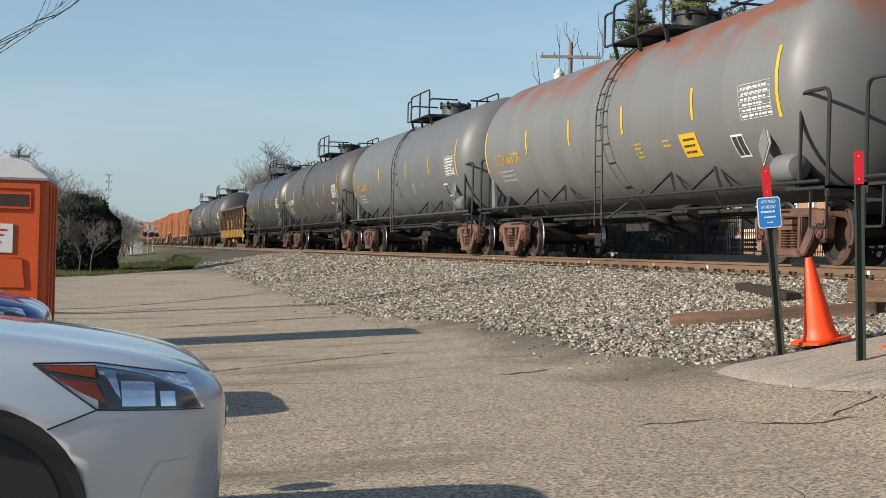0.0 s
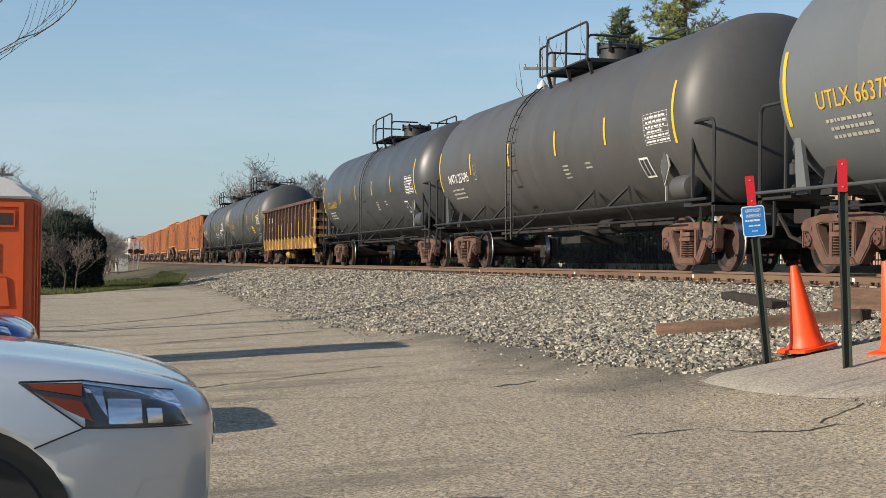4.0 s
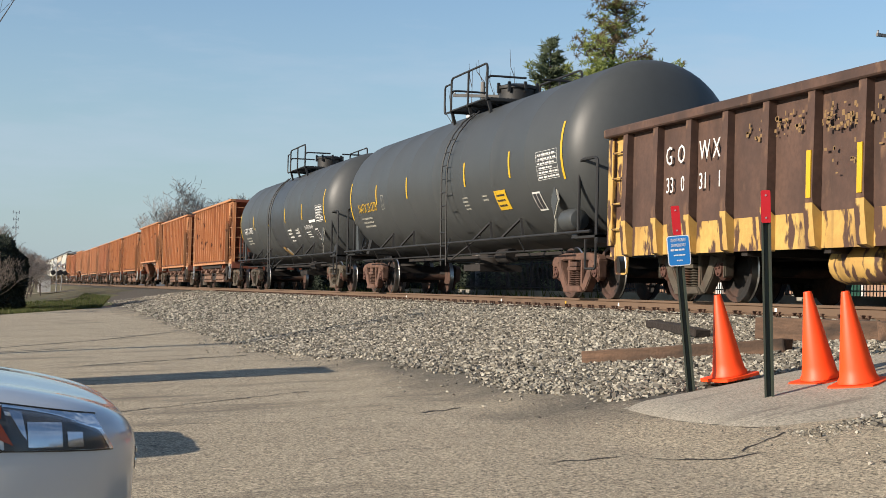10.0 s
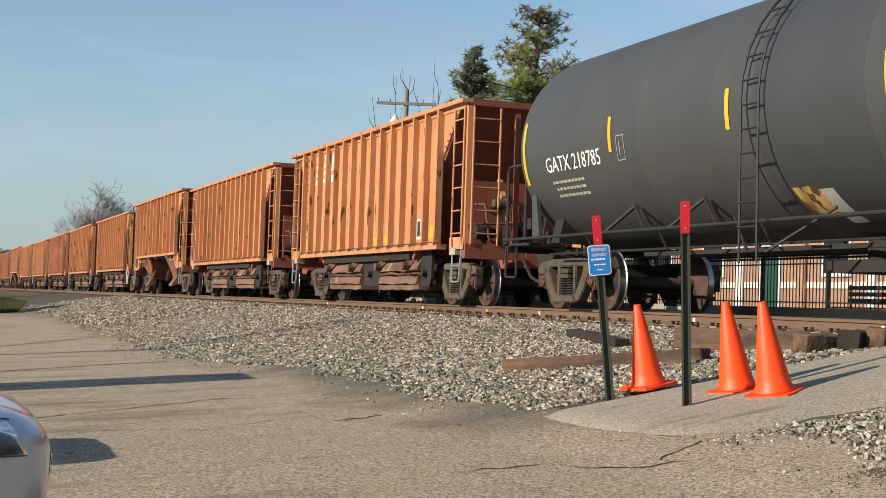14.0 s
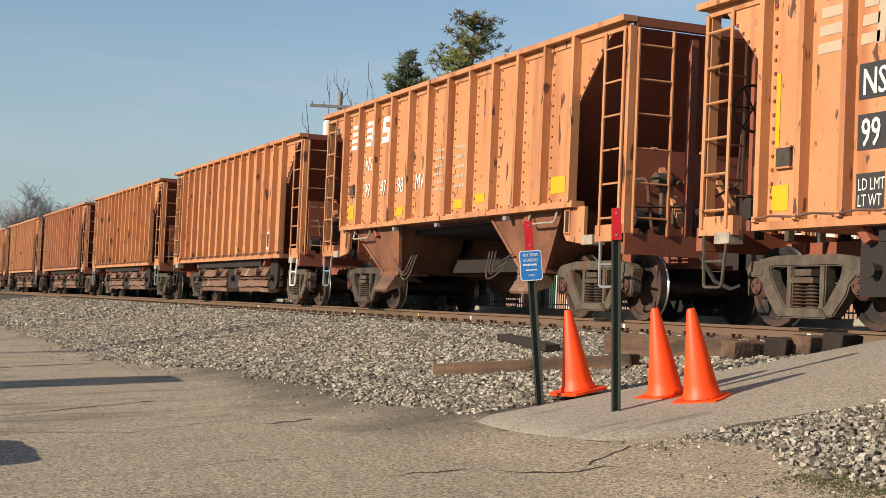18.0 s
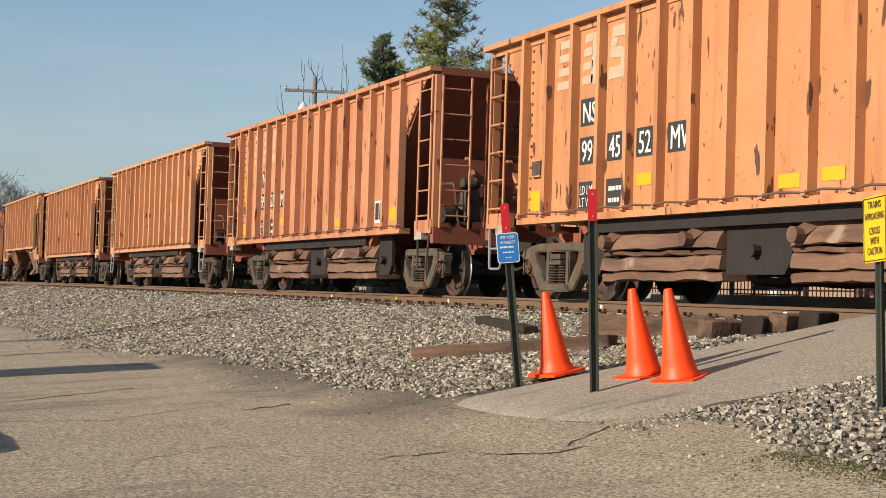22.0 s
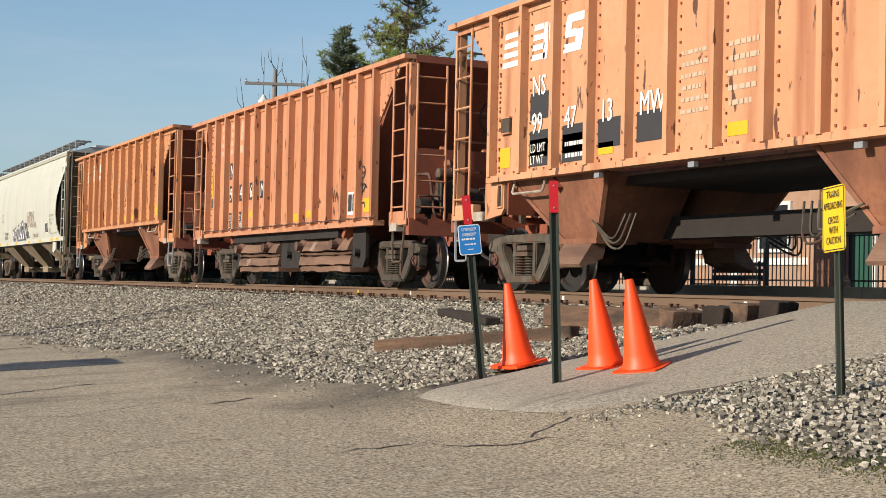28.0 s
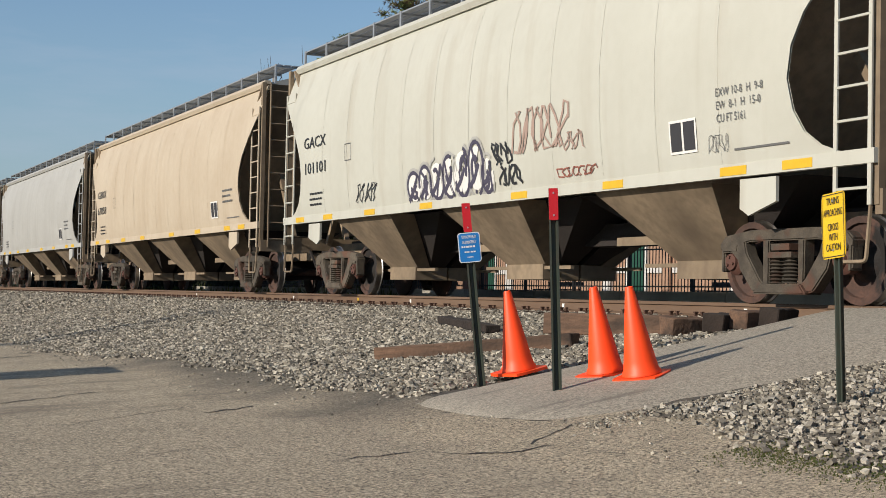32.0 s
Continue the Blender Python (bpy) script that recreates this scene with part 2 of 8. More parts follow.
M["concrete"] = material("concrete", (0.326, 0.311, 0.266), 0.9, dark=(0.222, 0.207, 0.178), scale=1.5, amount=0.6, bump=0.25)
# train
M["steel"] = material("truck_steel", (0.092, 0.076, 0.055), 0.85, 0.0, dark=(0.034, 0.028, 0.021), scale=6, amount=0.9, bump=0.4, vary=0.3, patch=(0.085, 0.042, 0.026), patch_scale=3.0, patch_from=0.54, patch_soft=0.12)
M["steel_rust"] = material("truck_rust", (0.145, 0.075, 0.05), 0.88, 0.0, dark=(0.06, 0.034, 0.026), scale=5, amount=0.8, bump=0.3, vary=0.25)
M["wheel"] = material("wheel_plate", (0.098, 0.05, 0.034), 0.85, dark=(0.03, 0.02, 0.017), scale=2.5, amount=0.9, bump=0.3, patch=(0.014, 0.012, 0.011), patch_scale=1.6, patch_from=0.5, patch_soft=0.05)
M["tread"] = material("wheel_tread", (0.5, 0.48, 0.45), 0.3, 1.0, scale=5, amount=0.2, bump=0.05)
M["cap_red"] = plain("bearing_red", (0.0888, 0.0385, 0.0266), 0.75)
M["black"] = material("black_fittings", (0.019, 0.0185, 0.018), 0.6, dark=(0.011, 0.01, 0.01), scale=4, bump=0.1)
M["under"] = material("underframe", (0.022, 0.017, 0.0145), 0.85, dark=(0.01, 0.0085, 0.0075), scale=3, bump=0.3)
TANK = dict(scale=0.9, amount=0.45, streak=0.35, bump=0.05, bump_scale=8)
M["tank_grey_rust"] = material("tank_grey_rusty", (0.152, 0.158, 0.157), 0.5, dark=(0.122, 0.124, 0.12), top_rust=(0.192, 0.0777, 0.0407), **TANK)
M["tank_grey"] = material("tank_grey", (0.116, 0.126, 0.13), 0.5, dark=(0.096, 0.101, 0.102), **TANK)
M["tank_brown"] = material("tank_dark_grey", (0.07, 0.069, 0.066), 0.5, dark=(0.045, 0.044, 0.042), **TANK)
M["tank_black"] = material("tank_black", (0.046, 0.05, 0.054), 0.42, dark=(0.037, 0.04, 0.043), **TANK)
M["tank_slate"] = material("tank_slate", (0.054, 0.058, 0.058), 0.5, dark=(0.039, 0.042, 0.042), **TANK)
for key, base, dark in (("orange", (0.50, 0.245, 0.113), (0.425, 0.182, 0.076)), ("orange_pale", (0.53, 0.285, 0.155), (0.455, 0.21, 0.10)),
                        ("orange_red", (0.485, 0.237, 0.128), (0.41, 0.172, 0.086))):
    M[key] = material("hopper_" + key, base, 0.62, dark=dark, scale=0.9, amount=0.7, streak=0.75, streak_colour=(0.27, 0.085, 0.036), patch=(0.10, 0.043, 0.026),
                      patch_scale=6.5, patch_from=0.637, patch_soft=0.03, patch_stretch=(1, 1, 0.3), bump=0.1, vary=0.04, speck=(0.16, 0.062, 0.033), speck_scale=9, speck_from=0.69)
# darker copy of the orange: shade of the car ends painted in; also colours rivets
M["orange_dark"] = material("hopper_shade_and_rivets", (0.275, 0.08, 0.042), 0.8, dark=(0.15, 0.045, 0.026), scale=1.2, amount=0.7, bump=0.15)
M["pad_white"] = material("worn_white_pad", (0.42, 0.38, 0.32), 0.8, dark=(0.2, 0.15, 0.11), scale=6, amount=0.9, bump=0.2)
M["chute_orange"] = material("hopper_chute", (0.26, 0.108, 0.056), 0.8, dark=(0.12, 0.048, 0.027), scale=1.5, amount=0.95, streak=0.6, bump=0.2)
M["door"] = material("ballast_doors", (0.205, 0.118, 0.076), 0.8, dark=(0.085, 0.045, 0.03), scale=2, amount=0.9, bump=0.4, stretch=(1, 0.3, 3), patch=(0.28, 0.2, 0.15), patch_scale=2.0, patch_from=0.6)
M["brown"] = material("gondola_brown", (0.105, 0.057, 0.039), 0.75, dark=(0.048, 0.027, 0.02), scale=1.6, amount=0.95, streak=0.7, streak_colour=(0.035, 0.021, 0.016),
                      patch=(0.15, 0.085, 0.05), patch_scale=3.2, patch_from=0.6, patch_soft=0.1, patch_stretch=(1, 1, 0.6), bump=0.4, bump_scale=6)
M["yellow_worn"] = material("worn_yellow", (0.53, 0.35, 0.10), 0.65, dark=(0.38, 0.21, 0.055), scale=1.5, amount=0.8, streak=1.0,
                            streak_colour=(0.085, 0.042, 0.026), patch=(0.075, 0.038, 0.025), patch_scale=5.0, patch_from=0.515, patch_soft=0.05,
                            patch_stretch=(1, 1, 0.4), bump=0.2)
M["grain_white"] = material("covered_hopper_white", (0.47, 0.472, 0.41), 0.6, dark=(0.40, 0.395, 0.335), scale=0.7, amount=0.5, streak=0.4,
                            streak_colour=(0.336, 0.302, 0.235), bump=0.05)
M["grain_tan"] = material("covered_hopper_tan", (0.47, 0.405, 0.305), 0.6, dark=(0.37, 0.294, 0.202), scale=0.7, amount=0.5, streak=0.4, bump=0.05)
M["grain_grey"] = material("covered_hopper_grey", (0.386, 0.386, 0.361), 0.6, dark=(0.302, 0.294, 0.269), scale=0.7, amount=0.5, streak=0.4, bump=0.05)
M["grain_dirty"] = material("covered_hopper_chute", (0.274, 0.211, 0.137), 0.8, dark=(0.111, 0.0829, 0.0548), scale=0.9, amount=0.9, streak=0.5, bump=0.1)
M["letter_white"] = plain("white_lettering", (0.72, 0.71, 0.67), 0.6)
M["letter_faded"] = plain("faded_lettering", (0.459, 0.37, 0.266), 0.7)
M["letter_yellow"] = plain("yellow_lettering", (0.518, 0.318, 0.0222), 0.6)
M["letter_black"] = plain("black_lettering", (0.0222, 0.0222, 0.0244), 0.6)
M["letter_grey"] = plain("grey_lettering", (0.126, 0.126, 0.122), 0.6)
M["stencil_dim"] = plain("worn_grey_stencil", (0.34, 0.33, 0.28), 0.7)
M["stripe"] = plain("yellow_reflective_stripe", (0.637, 0.399, 0.017), 0.45)
M["panel_black"] = plain("black_stencil_panel", (0.0333, 0.0333, 0.037), 0.65)
M["paint_purple"] = plain("sprayed_violet", (0.06, 0.055, 0.085), 0.6)
M["paint_red"] = plain("sprayed_red", (0.266, 0.0962, 0.0666), 0.6)
M["paint_faded"] = plain("faded_red_paint", (0.348, 0.252, 0.207), 0.7)
M["mark_worn"] = plain("worn_yellow_mark", (0.22, 0.135, 0.055), 0.75)
M["cone"] = material("cone_orange", (0.93, 0.072, 0.005), 0.5, dark=(0.83, 0.055, 0.004), scale=4, amount=0.3, bump=0.03)
M["sign_blue"] = plain("sign_blue", (0.015, 0.17, 0.5), 0.4)
M["sign_yellow"] = plain("sign_yellow", (0.722, 0.468, 0.0085), 0.4)
M["sign_white"] = plain("sign_white", (0.675, 0.675, 0.675), 0.4)
M["red"] = plain("reflector_red", (0.495, 0.0108, 0.018), 0.35)
M["post"] = material("green_post", (0.0259, 0.0407, 0.0296), 0.6, dark=(0.0444, 0.0333, 0.0222), scale=8, bump=0.15)


# ---- mesh helpers ----


def smooth(bm, angle=0.6):
    bm.normal_update()
    for f in bm.faces:
        f.smooth = True
    for e in bm.edges:
        if len(e.link_faces) != 2 or e.calc_face_angle(0) > angle:
            e.smooth = False


def mesh_of(name, bm, mats, angle=0.6):
    smooth(bm, angle)
    me = bpy.data.meshes.new(name)
    bm.to_mesh(me)
    bm.free()
    for m in mats if isinstance(mats, (list, tuple)) else [mats]:
        me.materials.append(m)
    return me


def part(name, bm, mats, parent=None, label="", at=None, angle=0.6):
    ob = new(name, mesh_of(name, bm, mats, angle))
    ob.parent = parent
    if at is not None:
        ob.matrix_basis = at
    if label:
        ob["label"] = label
    return ob


def share(name, me, parent, at, label=""):
    ob = new(name, me)
    ob.parent = parent
    ob.matrix_basis = at
    if label:
        ob["label"] = label
    return ob


def add(bm, verts, faces, mat=0):
    vs = [bm.verts.new(v) for v in verts]
    for f in faces:
        try:
            bm.faces.new([vs[i] for i in f]).material_index = mat
        except ValueError:
            pass
    return vs


def box(bm, x0, x1, y0, y1, z0, z1, mat=0, m=None):
    v = [Vector((x, y, z)) for z in (z0, z1) for y in (y0, y1) for x in (x0, x1)]
    if m:
        v = [m @ p for p in v]
    add(bm, v, [(0, 2, 3, 1), (4, 5, 7, 6), (0, 1, 5, 4), (2, 6, 7, 3), (0, 4, 6, 2), (1, 3, 7, 5)], mat)


def beam(bm, a, b, w, d, mat=0, up=(0, 0, 1)):
    """A square bar from a to b."""
    a, b = Vector(a), Vector(b)
    y = (b - a).normalized()
    u = Vector(up) if abs(y.dot(Vector(up))) < 0.95 else Vector((1, 0, 0))
    x = y.cross(u).normalized()
    z = x.cross(y)
    c = [a + x * (sx * w / 2) + z * (sz * d / 2) for sz in (-1, 1) for sx in (-1, 1)]
    e = [p + (b - a) for p in c]
    add(bm, c + e, [(0, 1, 3, 2), (4, 6, 7, 5), (0, 4, 5, 1), (2, 3, 7, 6), (0, 2, 6, 4), (1, 5, 7, 3)], mat)


def tube(bm, pts, r, seg=6, mat=0, caps=True):
    """A round bar along points."""
    pts = [Vector(p) for p in pts]
    rings, last = [], None
    for i, p in enumerate(pts):
        d = ((pts[min(i + 1, len(pts) - 1)] - p).normalized() + (p - pts[max(i - 1, 0)]).normalized())
        d = d.normalized() if d.length > 1e-6 else Vector((0, 0, 1))
        x = last - d * last.dot(d) if last else d.orthogonal()
        x.normalize()
        last = x
        y = d.cross(x)
        rr = r[i] if isinstance(r, (list, tuple)) else r
        rings.append([bm.verts.new(p + x * (rr * math.cos(k * math.tau / seg)) + y * (rr * math.sin(k * math.tau / seg))) for k in range(seg)])
    for a, b in zip(rings, rings[1:]):
        for k in range(seg):
            bm.faces.new((a[k], a[(k + 1) % seg], b[(k + 1) % seg], b[k])).material_index = mat
    if caps:
        bm.faces.new(rings[0][::-1]).material_index = mat
        bm.faces.new(rings[-1]).material_index = mat


def arc(p, q, r, n, *, round_at):
    """The points of a rounded corner: from p to q round the corner point."""
    c = Vector(round_at)
    a, b = c + (Vector(p) - c).normalized() * r, c + (Vector(q) - c).normalized() * r
    return [a.lerp(c, t).lerp(c.lerp(b, t), t) for t in (i / n for i in range(n + 1))]


def hoop(p, corners, q, r=0.12, n=4):
    pts, chain = [Vector(p)], [Vector(p), *[Vector(c) for c in corners], Vector(q)]
    for i in range(1, len(chain) - 1):
        pts += arc(chain[i - 1], chain[i + 1], r, n, round_at=chain[i])
    return pts + [Vector(q)]


def lathe(bm, prof, axis="y", at=(0, 0, 0), seg=24, mats=None):
    """Turns (radius, along) pairs round an axis."""
    rings = []
    for r, s in prof:
        ring = []
        for k in range(seg):
            a = k * math.tau / seg
            c, d = r * math.cos(a), r * math.sin(a)
            p = {"y": (c, s, d), "x": (s, c, d), "z": (c, d, s)}[axis]
            ring.append(bm.verts.new(Vector(p) + Vector(at)))
        rings.append(ring)
    for i, (a, b) in enumerate(zip(rings, rings[1:])):
        for k in range(seg):
            f = bm.faces.new((a[k], a[(k + 1) % seg], b[(k + 1) % seg], b[k]))
            f.material_index = mats[i] if mats else 0
    for ring in (rings[0][::-1], rings[-1]):
        if prof[0][0] > 1e-4:
            bm.faces.new(ring)


def prism(bm, poly, axis, a, b, mat=0):
    """Extrudes a flat outline along an axis; the outline's pairs are the two other axes in order x, y, z."""
    def at(u, v, w):
        return {"x": (w, u, v), "y": (u, w, v), "z": (u, v, w)}[axis]
    n = len(poly)
    v = [at(u, w, a) for u, w in poly] + [at(u, w, b) for u, w in poly]
    add(bm, v, [tuple(range(n)), tuple(range(2 * n - 1, n - 1, -1))] + [(i, i + n, (i + 1) % n + n, (i + 1) % n) for i in range(n)], mat)


def fix(bm):
    bmesh.ops.recalc_face_normals(bm, faces=bm.faces)
    return bm


GLYPHS = {}


def glyphs(body):
    """Flat outlines of a line of text as points and faces, one unit high, starting at 0."""
    if body not in GLYPHS:
        cu = bpy.data.curves.new("line", "FONT")
        cu.body = body
        cu.resolution_u = 2
        ob = bpy.data.objects.new("line", cu)
        me = bpy.data.meshes.new_from_object(ob)
        k = 1 / 0.7
        GLYPHS[body] = [(v.co.x * k, v.co.y * k) for v in me.vertices], [tuple(p.vertices) for p in me.polygons]
        bpy.data.objects.remove(ob)
        bpy.data.curves.remove(cu)
        bpy.data.meshes.remove(me)
    return GLYPHS[body]


def write(bm, body, place, size, y, z, squeeze=1.0, mat=0, bold=True):
    """Letters on a surface: place(u, v) gives the point for the distance along and the height."""
    vs, fs = glyphs(body)
    for k in range(1 + int(bold)):
        add(bm, [place(y + (px + 0.035 * k) * size * squeeze, z + py * size, 0.0015 * k) for px, py in vs], fs, mat)


def bars(bm, place, y, z, w, h, rows, mat=0, seed=1):
    """Rows of short bars for small writing."""
    rnd = random.Random(seed)
    step = h / rows
    for i in range(rows):
        u = y + rnd.uniform(0, 0.1) * w
        while u < y + w * rnd.uniform(0.75, 1.0):
            k = rnd.uniform(0.06, 0.2) * w
            patch(bm, place, u, z + h - (i + 0.75) * step, min(k, y + w - u), step * 0.36, mat)
            u += k + 0.035 * w


def patch(bm, place, y, z, w, h, mat=0, n=2):
    v, f = [], []
    for i in range(n + 1):
        v += [place(y, z + h * i / n, 0), place(y + w, z + h * i / n, 0)]
        if i:
            f.append((2 * i - 2, 2 * i - 1, 2 * i + 1, 2 * i))
    add(bm, v, f, mat)


def island_stone(name, lo, mid, hi):
    m = material(name, mid, 0.9, dark=lo, scale=5, amount=0.4, bump=0.2, bump_scale=50)
    n, l = m.node_tree.nodes, m.node_tree.links
    g, r = n.new("ShaderNodeNewGeometry"), n.new("ShaderNodeValToRGB")
    r.color_ramp.elements[0].color, r.color_ramp.elements[1].color = (*lo, 1), (*hi, 1)
    e = r.color_ramp.elements.new(0.5)
    e.color = (*mid, 1)
    l.new(g.outputs["Random Per Island"], r.inputs[0])
    x = n.new("ShaderNodeMix")
    x.data_type, x.blend_type = "RGBA", "MIX"
    x.inputs[0].default_value = 0.72
    old = n["Principled BSDF"].inputs["Base Color"].links[0].from_socket
    l.new(old, x.inputs[6])
    l.new(r.outputs[0], x.inputs[7])
    l.new(x.outputs[2], n["Principled BSDF"].inputs["Base Color"])
    return m


M["stones"] = island_stone("crushed_stone", (0.05, 0.045, 0.036), (0.225, 0.203, 0.162), (0.60, 0.555, 0.45))
M["leaf_spruce"] = island_stone("spruce_needles", (0.08, 0.108, 0.064), (0.16, 0.2, 0.112), (0.248, 0.28, 0.152))
M["leaf_pine"] = island_stone("pine_needles", (0.15, 0.185, 0.05), (0.34, 0.40, 0.115), (0.48, 0.52, 0.17))
M["leaf_brown"] = island_stone("dry_leaves", (0.111, 0.0777, 0.0444), (0.215, 0.155, 0.0814), (0.222, 0.215, 0.0888))
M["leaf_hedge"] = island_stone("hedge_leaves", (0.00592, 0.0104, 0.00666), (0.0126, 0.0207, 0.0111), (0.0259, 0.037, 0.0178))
# paler twigs for distant trees: the air's haze is mixed into the colour
M["hazy_twig"] = material("hazy_twigs", (0.248, 0.224, 0.204), 0.95, dark=(0.176, 0.156, 0.144), scale=0.4, bump=0)
M["grass_blade"] = island_stone("grass_blades", (0.05, 0.07, 0.016), (0.1, 0.122, 0.03), (0.18, 0.16, 0.075))
M["bark"] = material("bark", (0.111, 0.0925, 0.0777), 0.95, dark=(0.0555, 0.0444, 0.037), scale=6, amount=0.8, bump=0.4)
M["twig"] = material("twigs", (0.148, 0.122, 0.104), 0.95, dark=(0.0888, 0.0703, 0.0592), scale=2, bump=0)
# horizon woods: distance haze painted in as a grey-blue tint
M["hazy_wood"] = material("hazy_woods", (0.118, 0.122, 0.13), 1.0, dark=(0.0851, 0.0888, 0.0999), scale=0.08, amount=0.9, bump=0)
M["pole_wood"] = material("pole_wood", (0.23, 0.215, 0.2), 0.9, scale=3, stretch=(1, 1, 0.1), bump=0.3)
M["galv"] = plain("galvanised", (0.42, 0.43, 0.44), 0.45, 0.6)
M["porta_orange"] = material("orange_plastic", (0.55, 0.085, 0.012), 0.5, dark=(0.45, 0.062, 0.009), scale=1.5, amount=0.3, bump=0.05)
M["porta_white"] = plain("white_plastic", (0.702, 0.702, 0.684), 0.5)
M["vent_dark"] = plain("vent_mesh", (0.0444, 0.0259, 0.0185), 0.8)
M["fence"] = plain("black_iron", (0.0148, 0.0148, 0.0155), 0.5)
M["brick"] = material("brick_wall", (0.266, 0.141, 0.0925), 0.9, dark=(0.192, 0.0962, 0.0666), scale=4, amount=0.7, bump=0.3)
M["peach_brick"] = material("peach_brick", (0.36, 0.235, 0.16), 0.9, dark=(0.27, 0.16, 0.105), scale=3, amount=0.7, bump=0.3)
M["green_paint"] = plain("dark_green_paint", (0.02, 0.075, 0.05), 0.5)
M["white_trim"] = plain("white_trim", (0.612, 0.603, 0.578), 0.6)
M["roof_grey"] = plain("roof_shingle", (0.0962, 0.0925, 0.0888), 0.9)
M["window"] = plain("window_dark", (0.0222, 0.0259, 0.0296), 0.1)


def car_paint(name, c, metal=0.3):
    return material(name, c, 0.32, metal, dark=tuple(v * 0.93 for v in c), scale=2, amount=0.15, bump=0.0, coat=1.0)


M["car_white"] = car_paint("silver_white_paint", (0.493, 0.54, 0.586), 0.25)
M["car_blue"] = car_paint("blue_paint", (0.02, 0.06, 0.3))
M["car_dark"] = car_paint("charcoal_paint", (0.06, 0.06, 0.065))
M["tyre"] = plain("tyre_rubber", (0.0163, 0.0163, 0.017), 0.8)
M["alloy"] = plain("alloy_wheel", (0.5, 0.5, 0.5), 0.35, 0.8)
M["lamp_dark"] = plain("lamp_housing", (0.037, 0.0407, 0.0444), 0.25)
M["chrome"] = plain("chrome", (0.75, 0.76, 0.78), 0.12, 1.0)
M["amber"] = plain("amber_lens", (0.185, 0.037, 0.0111), 0.15)
M["trim_black"] = plain("black_trim", (0.0148, 0.0148, 0.0148), 0.4)


def glass(name, tint=(1, 1, 1), rough=0.02):
    m = bpy.data.materials.new(name)
    m.use_nodes = True
    b = m.node_tree.nodes["Principled BSDF"]
    b.inputs["Base Color"].default_value = (*tint, 1)
    b.inputs["Roughness"].default_value = rough
    b.inputs["Transmission Weight"].default_value = 1.0
    b.inputs["IOR"].default_value = 1.45
    return m


M["glass"] = glass("clear_lens")
M["tinted"] = glass("tinted_glass", (0.25, 0.28, 0.28))


def leafy(m, fac=0.5):
    """Lets light through thin leaves."""
    n, l = m.node_tree.nodes, m.node_tree.links
    b = n["Principled BSDF"]
    t, x = n.new("ShaderNodeBsdfTranslucent"), n.new("ShaderNodeMixShader")
    l.new(b.inputs["Base Color"].links[0].from_socket, t.inputs["Color"])
    x.inputs[0].default_value = fac
    l.new(b.outputs[0], x.inputs[1])
    l.new(t.outputs[0], x.inputs[2])
    l.new(x.outputs[0], n["Material Output"].inputs[0])


for key in ("leaf_spruce", "leaf_pine", "leaf_brown", "grass_blade"):
    leafy(M[key])


# ---- the ground: one sheet, rising to the track bed ----
XC, RAILZ = 10.84, 1.25
PROFILE = ((-60, 0.0), (0, 0.0), (4.4, 0.22), (9.5, 1.03), (9.8, 1.05), (12.2, 1.05), (13.4, 1.0), (60, 1.1))


def bed(x):
    for (a, u), (b, v) in zip(PROFILE, PROFILE[1:]):
        if x <= b:
            return u + (v - u) * max(0.0, (x - a) / (b - a))
    return PROFILE[-1][1]


TOE_Y, TOE_X = (2.5, 6, 8, 9, 11.8, 12, 14, 17, 20, 22, 24, 30, 40, 60, 85), (5.3, 5.35, 5.6, 5.8, 5.25, 5.15, 5.0, 5.08, 4.95, 4.5, 4.22, 4.3, 4.45, 5.0, 5.5)


def toe(y):
    """Where the loose stone begins."""
    return float(np.interp(y, TOE_Y, TOE_X)) + 0.07 * math.sin(y * 1.7) + 0.06 * math.sin(y * 4.1)


def build_ground():
    xs = [-2500, -600, -150, -60, -30, -15, -8, -4, -2, -1] + [i * 0.5 for i in range(0, 8)]
    xs += [3.8 + 0.2 * i for i in range(12)] + [6.5, 7, 7.6, 8.2, 8.8, 9.5, 9.8, 10.8, 12.2, 13.4, 20, 30, 60, 150, 600, 2500]
    ys = [-2500, -400, -100, -30, -10, -4, 0] + [i * 0.5 for i in range(1, 60)] + [30 + i for i in range(60)] + [100, 130, 180, 300, 700, 3000]
    bm = bmesh.new()
    g = [[bm.verts.new((x, y, bed(x))) for x in xs] for y in ys]
    for j in range(len(ys) - 1):
        for i in range(len(xs) - 1):
            f = bm.faces.new((g[j][i], g[j][i + 1], g[j + 1][i + 1], g[j + 1][i]))
            x, y = (xs[i] + xs[i + 1]) / 2, (ys[j] + ys[j + 1]) / 2
            edge = 58.0 + 2.0 * x + 0.5 * math.sin(x * 3)
            if x < toe(y) + 0.15 and y < edge and -45 < x and y > -60:
                f.material_index = 0
            elif toe(y) + 0.15 <= x < 14 and -400 < y < 700 and (y < 60 + (x - 3.9) * 11 or x > 8.7):
                f.material_index = 1
            elif 14 < x < 45 and -30 < y < 60:
                f.material_index = 4
            elif x < 8.7 and edge <= y < edge + 34 + 8 * math.sin(x * 1.3):
                f.material_index = 2
            else:
                f.material_index = 3
    ob = part("ground", bm, [M["asphalt"], M["ballast_bed"], M["grass"], M["dry_grass"], M["asphalt"]])
    return tagged(ob, "worn sandy asphalt lot beside a raised railway bed", "ground", kind="structure")


ground = build_ground()


